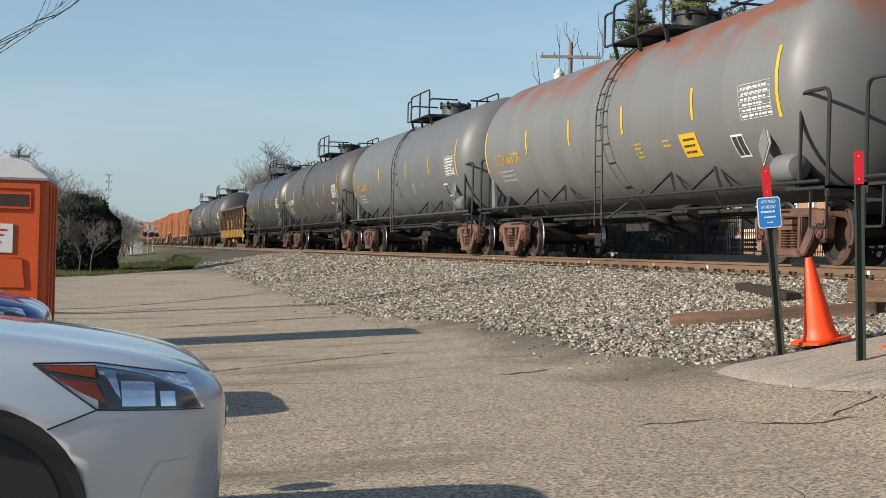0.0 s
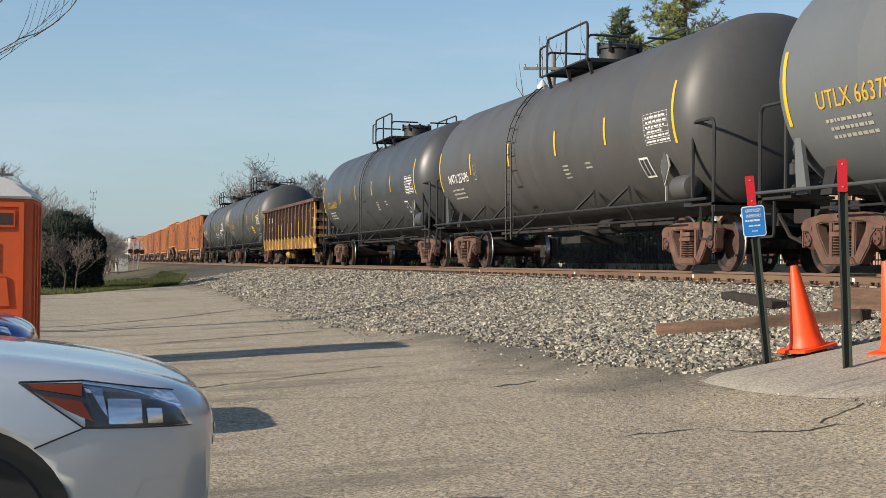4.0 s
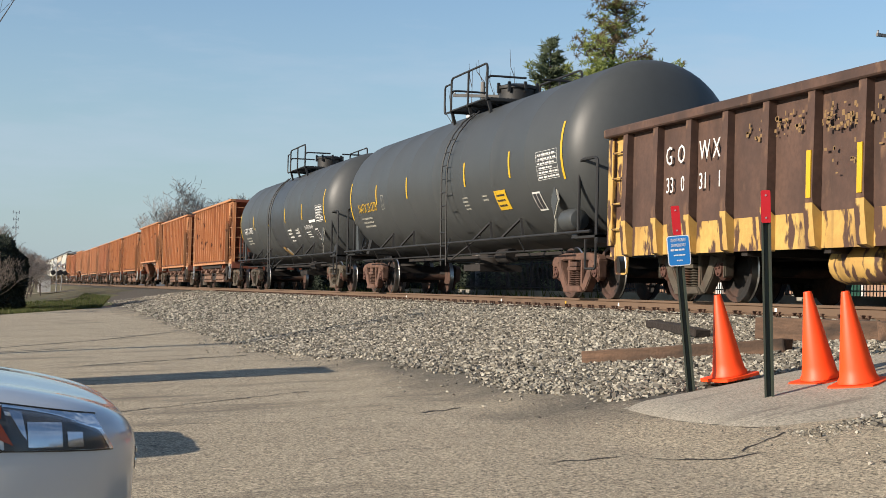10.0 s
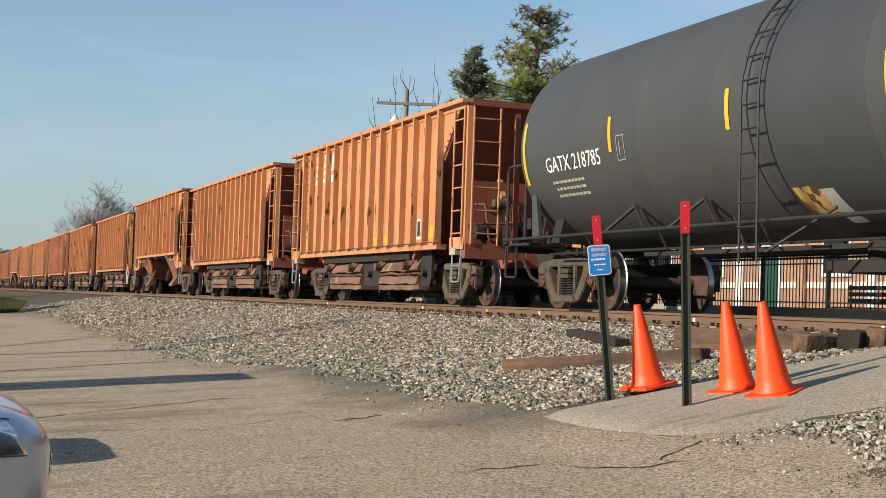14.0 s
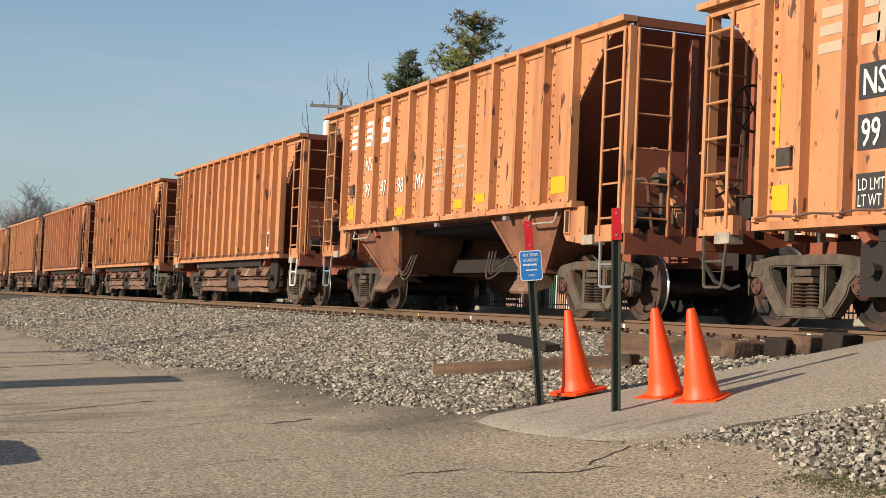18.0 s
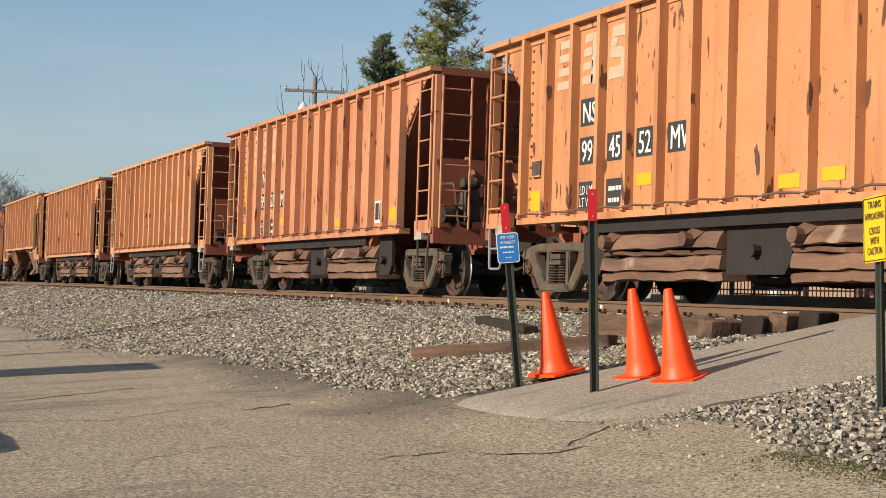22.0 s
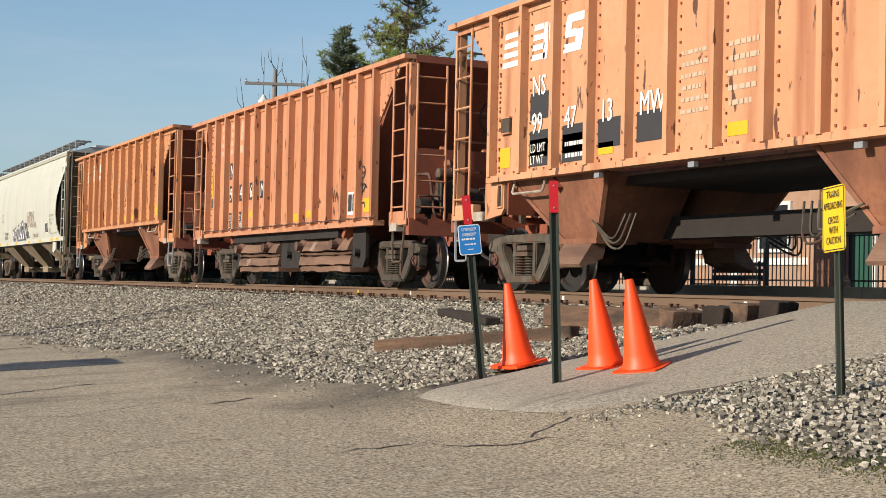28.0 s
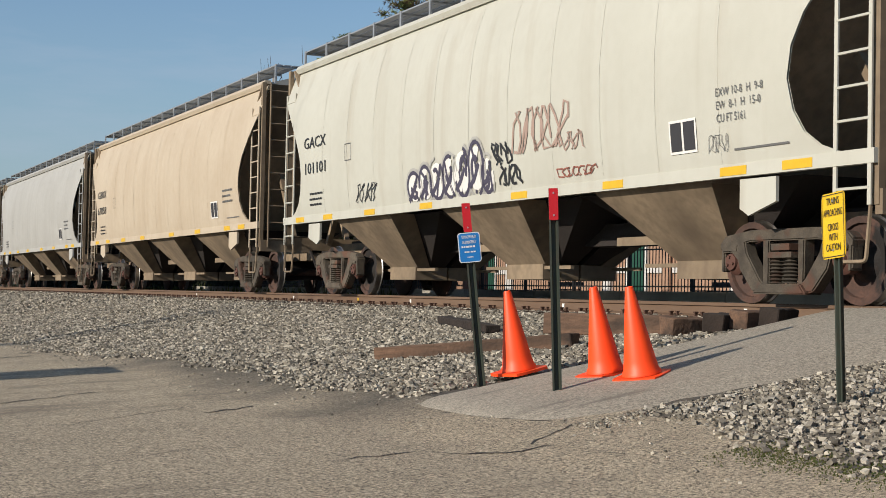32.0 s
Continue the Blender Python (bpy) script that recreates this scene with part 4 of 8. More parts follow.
    for i in range(8):
        c = i * math.tau / 8
        share("lid_bolt", SHARED["bolt"], manway, pose(0.46 * math.cos(c), -1.05 + 0.46 * math.sin(c), zc + R))
    deck = None
    for y in (-2.1, -0.8, 0.45):
        bm = bmesh.new()
        beam(bm, (-1.1, y, zc + R - 0.05), (1.1, y, zc + R - 0.05), 0.06, 0.06)
        for x in (-1, 1):
            beam(bm, (x * 1.05, y, zc + R - 0.05), (x * 0.95, y, zc + 1.2), 0.06, 0.06)
        bearer = part("walkway_bearer" if deck else "top_walkway", bm, M["black"], deck or root)
        deck = deck or bearer
    for i in range(8):
        for q in (-1, 1):
            share("walkway_bar", SHARED["plank"], deck, pose(q * (1.05 - i * 0.09), 0, zc + R - 0.02))
    for x in (-1.08, 1.08):
        bm = bmesh.new()
        z0, z1 = zc + R - 0.04, zc + R + 0.72
        tube(bm, hoop((x, -2.1, z0), [(x, -2.1, z1), (x, 0.45, z1)], (x, 0.45, z0), 0.14), 0.026, 6)
        tube(bm, [(x, -0.8, z0), (x, -0.8, z1)], 0.024, 6)
        if x < 0:
            tube(bm, hoop((x, 0.45, z0), [(x, 0.95, z0), (x, 0.95, z1 - 0.12)], (x, 0.45, z1 - 0.12), 0.1), 0.024, 6)
        part("top_railing", bm, M["black"], root)
    for y in (-2.1, 0.45):
        bm = bmesh.new()
        tube(bm, hoop((-1.08, y, zc + R - 0.04), [(-1.08, y, zc + R + 0.45)], (-0.2, y, zc + R + 0.45), 0.12), 0.024, 6)
        tube(bm, hoop((1.08, y, zc + R - 0.04), [(1.08, y, zc + R + 0.45)], (0.2, y, zc + R + 0.45), 0.12), 0.024, 6)
        part("top_crossrail", bm, M["black"], root)
    # side ladders bent over the tank
    for x in (-1, 1):
        bm = bmesh.new()
        for y in (-lad - 0.19, -lad + 0.19):
            pts = [(x * (R + 0.06), y, 0.62), (x * (R + 0.09), y, 2.6)] + [(x * (R + 0.09) * math.cos(a), y, zc + (R + 0.09) * math.sin(a)) for a in (0.15, 0.35, 0.55, 0.75, 0.95)]
            tube(bm, pts, 0.017, 5)
        for i in range(12):
            z = 0.75 + i * 0.29
            q = x * (R + 0.08) if z < 2.65 else x * (R + 0.09) * math.sqrt(max(0.1, 1 - min(0.99, ((z - zc) / (R + 0.09)) ** 2)))
            tube(bm, [(q, -lad - 0.19, z), (q, -lad + 0.19, z)], 0.014, 5)
        tube(bm, [(x * 1.56, -lad - 0.19, 0.75), (x * 1.2, -lad - 1.05, 1.25)], 0.02, 5)
        tube(bm, [(x * 1.56, -lad + 0.19, 0.75), (x * 1.2, -lad + 1.1, 1.25)], 0.02, 5)
        part("side_ladder", bm, M["black"], root)
    # outlet and rods underneath
    bm = bmesh.new()
    for x in (-0.5, 0.1, 0.55):
        beam(bm, (x, -5.6, 0.86), (x, 5.6, 0.86), 0.06, 0.06)
    lathe(bm, [(0.3, 0.62), (0.3, 1.1)], "z", at=(0, 0.4, 0), seg=14)
    box(bm, -0.5, 0.5, -0.2, 1.0, 0.55, 0.7)
    lathe(bm, [(0.15, -2.6), (0.15, -1.9)], "y", at=(-0.6, 0, 0.85), seg=12)
    part("outlet_gear", fix(bm), M["under"], root)
    return root


def rib(bm, x, y, z0, z1, w=0.085, d=0.125):
    """An upright stiffener with a flange along its foot, on the side sheet at x."""
    s = -1 if x < 0 else 1
    prism(bm, [(y - w / 2, z0), (y + w / 2, z0), (y + w / 2, z1), (y - w / 2, z1)], "x", x, x + s * d)
    prism(bm, [(y + w / 2, z0 + 0.03), (y + w / 2 + 0.05, z0 + 0.03), (y + w / 2 + 0.05, z1), (y + w / 2, z1)], "x", x, x + s * 0.012)


def logo(root, mat, where, cols, z, tall=1.0):
    """The railway's mark as plain slanted bars and strokes, broken by the ribs."""
    def place(u, v, d):
        return where(u + 0.12 * (v - z), z + (v - z) * tall, d)
    wide = cols[1] - cols[0] - 0.14
    for i in range(4):
        v = z + 0.57 - i * 0.185
        for c, a, b in ((0, 0.05, 0.98), (1, 0.0, 0.34 + 0.05 * i)):
            bm = bmesh.new()
            p, q = cols[c] + a * wide, cols[c] + b * wide
            add(bm, [place(*e, 0) for e in ((p, v + 0.11), (q, v + 0.11), (q, v), (p, v))], [(0, 1, 2, 3)])
            part("mark_bar", bm, mat, root)
    n, q = cols[1] + 0.42 * wide, cols[2] - 0.02
    shapes = ([[(n, 0), (n + 0.13, 0), (n + 0.06, 0.68), (n - 0.04, 0.68)], [(n + 0.10, 0.50), (n + 0.22, 0), (n + 0.30, 0), (n + 0.10, 0.68)], [(n + 0.24, 0.2), (n + 0.32, 0), (n + 0.34, 0.68), (n + 0.26, 0.68)]],
              [[(q, 0), (q + 0.44, 0), (q + 0.46, 0.16), (q, 0.16)], [(q + 0.28, 0.16), (q + 0.46, 0.16), (q + 0.46, 0.38), (q + 0.28, 0.38)], [(q, 0.28), (q + 0.28, 0.26), (q + 0.28, 0.40), (q, 0.42)],
               [(q, 0.42), (q + 0.16, 0.42), (q + 0.16, 0.54), (q, 0.54)], [(q, 0.54), (q + 0.46, 0.52), (q + 0.44, 0.68), (q + 0.02, 0.68)]])
    for group in shapes:
        bm = bmesh.new()
        for poly in group:
            add(bm, [place(u, z + v, 0) for u, v in poly], [tuple(range(len(poly)))])
        part("mark_figure", bm, mat, root)


def hopper(s, kind, number="", bold=False, label="", faded=False, seed=1, tone="orange"):
    """Open ballast hopper: kind A has long dump doors low between the trucks, kind B two chutes."""
    root = start_car("ballast_hopper", label, "hopper car", s, "freight train")
    A = kind == "A"
    H, z0 = (6.32, 1.1) if A else (6.22, 1.57)
    z1, X, P = (3.76 if A else 3.95), 1.5, (5.0 if A else 4.83)
    rnd = random.Random(seed)
    ribs = 14 if A else 11
    step = 2 * P / ribs
    for sd in (-1, 1):
        bm = bmesh.new()
        a, b = sorted((sd * (X - 0.03), sd * X))
        prism(bm, [(-P, z0), (P, z0), (P, z1 - 1.0), (P + 0.94, z1 - 0.1), (-P - 0.94, z1 - 0.1), (-P, z1 - 1.0)], "x", a, b)
        part("side_sheet", fix(bm), M[tone], root)
        key = ("rib", kind, sd, tone)
        if key not in SHARED:
            bm = bmesh.new()
            rib(bm, sd * X, 0.0, z0 + 0.02, z1 - 0.075)
            SHARED[key] = mesh_of("side_rib", fix(bm), M[tone])
        for i in range(ribs + 1):
            share("side_rib", SHARED[key], root, pose(0, -P + i * step, 0))
        bm = bmesh.new()
        box(bm, *sorted((sd * (X - 0.08), sd * (X + 0.13))), -H, H, z1 - 0.075, z1)
        box(bm, *sorted((sd * (X - 0.02), sd * (X + 0.02))), -H + 0.1, H - 0.1, z1 - 0.17, z1 - 0.075)
        part("top_chord", bm, M[tone], root)
        bm = bmesh.new()
        box(bm, *sorted((sd * (X - 0.1), sd * (X + 0.1))), -P - 0.1, P + 0.1, z0 - 0.06, z0 + 0.03)
        if A:
            pts = []
            for i in range(ribs + 1):
                y = -P + i * step
                pts += [(sd * (X + 0.14), y - 0.3, z0 + 0.125), (sd * (X + 0.14), y, z0 + 0.10)]
            rope = bmesh.new()
            tube(rope, [(a, b, c - 0.04) for a, b, c in pts], 0.015, 5)
            part("lock_cable", rope, M["steel_rust"], root)
            for i in range(ribs + 1):
                beam(bm, (sd * X, -P + i * step, z0 + 0.04), (sd * (X + 0.15), -P + i * step, z0 + 0.06), 0.07, 0.06)
        part("side_sill", bm, M[tone], root)
        # corner posts, end ladder and side ladder at both ends
        for k in (-1, 1):
            bm = bmesh.new()
            box(bm, *sorted((sd * (X - 0.12), sd * X)), *sorted((k * (H - 0.16), k * (H - 0.02))), 1.0, z1 - 0.12)
            box(bm, *sorted((sd * (X - 0.10), sd * (X + 0.02))), *sorted((k * (H - 0.75), k * (H - 0.05))), 1.02, 1.24)
            part("corner_post", bm, M[tone], root)
            ladder(root, sd * (X + 0.03), k * (H - 0.62), sd * (X + 0.03), k * (H - 0.12), 1.1, z1 - 0.15, 6, M[tone])
            ladder(root, sd * (X - 0.1), k * (H + 0.03), sd * (X - 0.62), k * (H + 0.03), 1.1, z1 - 0.15, 6, M[tone], name="end_ladder")
            bm = bmesh.new()
            y0, y1 = k * (H - 0.62), k * (H - 0.14)
            tube(bm, hoop((sd * X, y0, 1.03), [(sd * (X + 0.02), y0 + k * 0.06, 0.42), (sd * (X + 0.02), y1 - k * 0.06, 0.42)], (sd * X, y1, 1.03), 0.05), 0.02, 5)
            tube(bm, [(sd * X, y0 + k * 0.04, 0.72), (sd * X, y1 - k * 0.04, 0.72)], 0.018, 5)
            part("stirrup_step", bm, M["galv" if seed % 2 else "letter_white" if seed == 4 and k < 0 else "steel"], root)
    for k in (-1, 1):
        # end sheets, chords and sills wear the orange with shade already in it
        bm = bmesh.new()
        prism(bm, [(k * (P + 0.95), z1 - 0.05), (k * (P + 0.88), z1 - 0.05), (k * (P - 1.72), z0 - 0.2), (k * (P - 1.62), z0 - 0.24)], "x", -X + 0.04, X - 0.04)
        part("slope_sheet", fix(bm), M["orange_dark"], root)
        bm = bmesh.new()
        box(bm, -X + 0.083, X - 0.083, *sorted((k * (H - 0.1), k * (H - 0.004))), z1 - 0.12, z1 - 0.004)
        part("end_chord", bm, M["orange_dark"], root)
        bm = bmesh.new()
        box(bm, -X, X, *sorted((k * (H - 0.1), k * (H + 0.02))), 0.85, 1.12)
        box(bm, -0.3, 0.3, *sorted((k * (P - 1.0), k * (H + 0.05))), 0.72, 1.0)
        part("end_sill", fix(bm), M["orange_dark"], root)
        for x in (-0.5, 0.5):
            bm = bmesh.new()
            beam(bm, (x, k * (H - 0.05), 1.1), (x * 0.8, k * (P + 0.2), 2.4), 0.1, 0.06)
            part("end_brace", fix(bm), M[tone], root)
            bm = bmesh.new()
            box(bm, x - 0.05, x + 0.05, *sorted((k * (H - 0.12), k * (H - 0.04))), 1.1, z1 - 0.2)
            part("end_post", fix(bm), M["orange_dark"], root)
        # bearing pad under each corner and the stencilled end wall above the platform
        for sd in (-1, 1):
            bm = bmesh.new()
            out = 0.62 if A else 0.31
            box(bm, *sorted((sd * (X - 0.16), sd * (X + 0.035))), *sorted((k * (P + out), k * (P + out + 0.3))), 0.92 if A else 0.99, 1.05 if A else 1.12)
            part("jacking_pad", bm, M["pad_white"], root)
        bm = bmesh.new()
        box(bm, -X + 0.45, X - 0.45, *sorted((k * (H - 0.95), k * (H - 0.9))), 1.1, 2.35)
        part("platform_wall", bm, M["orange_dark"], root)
        for x in (-0.98, -0.3, 0.42):
            bm = bmesh.new()
            tube(bm, hoop((x, k * (H - 0.85), 1.9), [(x, k * (H - 0.35), 1.88), (x + 0.08, k * (H - 0.32), 1.2)], (x + 0.3, k * (H - 0.4), 1.15), 0.1), 0.024, 6)
            part("air_pipe", bm, M["steel_rust"], root)
        # brake valves and pipes on the end platform
        for i, (x, z, r) in enumerate(((-0.95, 1.35, 0.13), (-0.15, 1.42, 0.16), (0.3, 1.3, 0.12), (-0.6, 1.9, 0.1))):
            bm = bmesh.new()
            y = k * (H - 0.45 - 0.1 * (i % 2))
            lathe(bm, [(0.01, x - r * 1.5), (r, x - r * 1.4), (r, x + r * 0.8), (r * 0.7, x + r), (r * 0.7, x + r * 1.6), (0.01, x + r * 1.65)], "x", at=(0, y, z), seg=12)
            box(bm, x - 0.04, x + 0.04, y - 0.04, y + 0.04, 1.0, z)
            part("brake_valve", fix(bm), M["steel" if i % 2 else "under"], root)
        bm = bmesh.new()
        tube(bm, [(-1.2, k * (H - 0.3), 1.5), (-0.2, k * (H - 0.35), 1.55), (0.4, k * (H - 0.3), 1.9), (0.45, k * (H - 0.3), 2.6)], 0.02, 5)
        part("brake_pipe", bm, M["steel_rust"], root)
        coupler(root, k * H, k, 1.1 if A else 0.78)
        copy_part(TRUCK, root, pose(0, k * (H - 1.52), 0, 0, 0, 0 if k < 0 else 180))
    # brake tank and hand wheel on the near end
    bm = bmesh.new()
    lathe(bm, [(0.02, -0.4), (0.17, -0.38), (0.19, -0.3), (0.19, 0.3), (0.17, 0.38), (0.02, 0.4)], "x", at=(-0.35, H - 0.55 if seed % 2 else -H + 0.55, 1.5), seg=14)
    box(bm, -0.8, -0.55, *sorted(((H - 0.5) if seed % 2 else -H + 0.5, (H - 0.25) if seed % 2 else -H + 0.25)), 1.25, 1.75)
    part("brake_cylinder", fix(bm), M["steel"], root)
    bm = bmesh.new()
    tube(bm, [(-0.8 + 0.28 * math.cos(i * math.tau / 16), H - 0.02, 2.6 + 0.28 * math.sin(i * math.tau / 16)) for i in range(17)], 0.018, 5, caps=False)
    for i in range(3):
        c = i * math.pi / 3
        tube(bm, [(-0.8 + 0.27 * math.cos(c), H - 0.02, 2.6 + 0.27 * math.sin(c)), (-0.8 - 0.27 * math.cos(c), H - 0.02, 2.6 - 0.27 * math.sin(c))], 0.012, 4)
    part("hand_wheel", fix(bm), M["steel"], root)
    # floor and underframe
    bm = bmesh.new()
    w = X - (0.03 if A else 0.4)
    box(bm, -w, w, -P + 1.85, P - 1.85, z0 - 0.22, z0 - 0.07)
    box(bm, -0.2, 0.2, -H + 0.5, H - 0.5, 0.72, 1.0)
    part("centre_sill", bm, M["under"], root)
    if A:
        for sd in (-1, 1):
            for y0, y1 in ((-3.55, -0.95), (0.35, 2.95)):
                door = None
                for i, (za, w, hgt, deep) in enumerate(((0.26, 1.38, 0.11, 0.015), (0.385, 1.42, 0.17, -0.03), (0.57, 1.37, 0.06, 0.02), (0.645, 1.45, 0.25, -0.12))):
                    bm = bmesh.new()
                    rows = []
                    for j in range(15):
                        y = y0 + (y1 - y0) * j / 14 + (rnd.uniform(-0.03, 0.03) if j in (0, 14) else 0)
                        q = 0.008 * math.sin(j * 0.9 + seed + i * 2) + rnd.uniform(-0.012, 0.012)
                        x = w + 0.012 * math.sin(j * 0.6 + i + seed)
                        rows.append([bm.verts.new((sd * a, y, za + b)) for a, b in ((0.9, 0.02), (x - 0.03, q), (x, q + 0.01), (x + deep * 0.4, q + hgt * 0.5), (x + deep, q + hgt - 0.015), (x + deep - 0.03, q + hgt), (0.9, hgt))])
                    for p, r in zip(rows, rows[1:]):
                        for k in range(7):
                            bm.faces.new((p[k], p[(k + 1) % 7], r[(k + 1) % 7], r[k]))
                    bm.faces.new(rows[0]), bm.faces.new(rows[-1][::-1])
                    leaf = part("dump_door" if door is None else "door_rib", fix(bm), M["door"], door or root, angle=0.5)
                    door = door or leaf
                for y in (y0 + 0.25, y1 - 0.5):
                    bm = bmesh.new()
                    beam(bm, (sd * 1.2, y, z0 - 0.05), (sd * 1.50, y + 0.35, 0.72), 0.1, 0.12)
                    lathe(bm, [(0.09, -0.06), (0.09, 0.06)], "x", at=(sd * 1.50, y + 0.3, 0.75), seg=10)
                    part("door_arm", fix(bm), M["steel_rust"], root)
            for y0, y1 in ((-0.9, 0.28), (-4.2, -3.6), (3.0, 3.55)):
                bm = bmesh.new()
                prism(bm, [(y0, z0 - 0.06), (y1, z0 - 0.06), (y1, 0.34), (y0 + 0.12, 0.34), (y0, 0.5)], "x", sd * 1.30, sd * 1.36)
                lathe(bm, [(0.07, 0), (0.07, 0.09), (0.001, 0.1)], "x", at=(sd * 1.36 if sd > 0 else -1.46, (y0 + y1) / 2, 0.6), seg=8)
                part("door_shaft_plate", fix(bm), M["under"], root)
    else:
        for sd in (-1, 1):
            for yc in (-3.0, 3.0):
                k = 1 if yc > 0 else -1
                bm = bmesh.new()
                v = [(sd * x, y, z) for x, y, z in ((0.1, yc - k * 1.05, z0 - 0.06), (1.43, yc - k * 1.05, z0 - 0.06), (1.43, yc + k * 1.4, z0 - 0.06), (0.1, yc + k * 1.4, z0 - 0.06),
                                                    (0.1, yc - k * 0.42, 0.68), (1.16, yc - k * 0.42, 0.68), (1.16, yc + k * 0.42, 0.68), (0.1, yc + k * 0.42, 0.68))]
                add(bm, v, [(0, 1, 2, 3), (4, 7, 6, 5), (0, 4, 5, 1), (1, 5, 6, 2), (2, 6, 7, 3), (3, 7, 4, 0)])
                chute = part("chute", fix(bm), M["chute_orange"], root)
                for p, q in ((v[1], v[5]), (v[2], v[6])):
                    bm = bmesh.new()
                    beam(bm, p, q, 0.06, 0.05)
                    part("chute_stiffener", fix(bm), M["chute_orange"], chute)
                bm = bmesh.new()
                box(bm, *sorted((sd * 0.6, sd * 1.22)), yc - 0.47, yc + 0.47, 0.63, 0.70)
                part("neck_flange", bm, M["chute_orange"], chute)
                bm = bmesh.new()
                prism(bm, [(sd * 1.0, 0.63), (sd * 1.21, 0.64), (sd * 1.40, 0.36), (sd * 1.37, 0.32), (sd * 1.05, 0.44)], "y", yc - 0.36, yc + 0.36)
                part("chute_gate", fix(bm), M["door"], root)
                for i in range(3):
                    y = yc - k * (0.5 + 0.12 * i)
                    bm = bmesh.new()
                    tube(bm, hoop((sd * 1.3, y, 0.92 - 0.1 * i), [(sd * 1.38, y - k * 0.35, 0.78 - 0.12 * i), (sd * 1.36, y - k * 0.6, 0.62 - 0.04 * i)], (sd * 1.25, y - k * 0.7, 0.98), 0.16), 0.015, 5)
                    part("air_hose", bm, M["steel"], root)
            for k in (-1, 1):
                bm = bmesh.new()
                y0, y1 = k * (P - 0.55), k * (P - 1.4)
                tube(bm, hoop((sd * 1.46, y0, z0 - 0.02), [(sd * 1.52, y0, z0 - 0.24), (sd * 1.52, y1, z0 - 0.24)], (sd * 1.46, y1, z0 - 0.02), 0.05), 0.018, 6)
                part("grab_iron", bm, M["pad_white"], root)
            bm = bmesh.new()
            tube(bm, [(sd * 1.25, -3.4, z0 - 0.1), (sd * 1.25, 3.4, z0 - 0.1)], 0.03, 5)
            part("train_pipe", bm, M["steel_rust"], root)
            for y in (-2.7, 0.0, 2.0):
                bm = bmesh.new()
                box(bm, *sorted((sd * 1.5, sd * 1.56)), y - 0.06, y + 0.06, z0 - 0.15, z0 - 0.09)
                part("lock_bracket", bm, M["galv"], root)
        for k in (-1, 1):
            for sd in (-1, 1):
                bm = bmesh.new()
                prism(bm, [(k * (P + a), b) for a, b in ((-0.28, z0 - 0.05), (0.3, z0 - 0.05), (0.3, 1.0), (-0.2, 1.06), (-0.28, 1.14))], "x", sd * 1.45, sd * 1.5)
                gusset = part("bolster_gusset", fix(bm), M[tone], root)
                bm = bmesh.new()
                prism(bm, [(k * (P + a), b) for a, b in ((-0.22, 1.46), (-0.12, 1.46), (-0.12, 1.18), (-0.22, 1.18))], "x", sd * 1.5, sd * 1.506)
                part("slot", fix(bm), M["under"], gusset)
                bm = bmesh.new()
                tube(bm, [(sd * 1.51, k * (P + a), b) for a, b in ((-0.24, 1.48), (-0.10, 1.48), (-0.10, 1.16), (-0.24, 1.16), (-0.24, 1.48))], 0.018, 5)
                part("slot_rim", bm, M[tone], gusset)
    # marks
    pl = flat(-X - 0.006)
    ink = M["letter_faded"] if faded else M["letter_white"]
    cols = [-P + (i + 0.14) * step for i in range(ribs)]
    logo(root, M["letter_white"] if not A or seed == 1 else M["letter_faded"], pl, cols[1:4] if A else cols[0:3], z1 - (0.92 if A else 0.86), 1.0 if A else 0.72)
    if number:
        if bold:
            w = step - 0.24
            c = 2 if A else 1
            spots = ((0, 2.30), (0, 1.79), (1, 1.79), (2, 1.79), (3, 1.79), (0, z0 + 0.1), (1, z0 + 0.1))
            for i, v in spots[:4] + spots[5:] if number == "994280" else spots:
                bm = bmesh.new()
                patch(bm, pl, cols[c + i], v, w, 0.36)
                part("stencil_panel", bm, M["panel_black"], root)
        pl2 = flat(-X - 0.011)
        bm = bmesh.new()
        c = 2 if A else 1
        dz = 0 if A else 0.28
        write(bm, "NS", pl2, 0.27, cols[c] + 0.05, 2.34 + dz, 0.78, bold=2)
        part("reporting_mark", bm, ink, root)
        wide = number in ("994280", "994767")
        for i, piece in enumerate((number[:3], number[3:], "MW") if wide else (number[:2], number[2:4], number[4:], "MW")):
            bm = bmesh.new()
            write(bm, piece, pl2, 0.28, cols[c + i] + (0.0 if wide else 0.05), 1.83 + dz, 0.68 if wide else 0.74, bold=2)
            part("car_number", bm, ink, root)
        if number == "994767":
            bm = bmesh.new()
            write(bm, "LD LMT 22650", pl2, 0.085, cols[c] + 0.02, z0 + 0.36, 0.85, bold=False)
            write(bm, "LT WT  59500", pl2, 0.085, cols[c] + 0.02, z0 + 0.17, 0.85, bold=False)
            tagged(part("weight_stencil", bm, ink, root), kind="stuff")
        if bold:
            bm = bmesh.new()
            write(bm, "LD LMT", pl2, 0.12, cols[c] + 0.03, z0 + 0.29, 0.7, bold=False)
            write(bm, "LT WT", pl2, 0.12, cols[c] + 0.03, z0 + 0.13, 0.7, bold=False)
            if number == "994565":
                write(bm, "218000", pl2, 0.13, cols[c + 1] + 0.02, z0 + 0.29, 0.74)
                write(bm, "68000", pl2, 0.13, cols[c + 1] + 0.06, z0 + 0.13, 0.74)
            else:
                bars(bm, pl2, cols[c + 1] + 0.05, z0 + 0.12, step - 0.36, 0.3, 2, seed=seed)
            tagged(part("weight_stencil", bm, ink, root), kind="stuff")
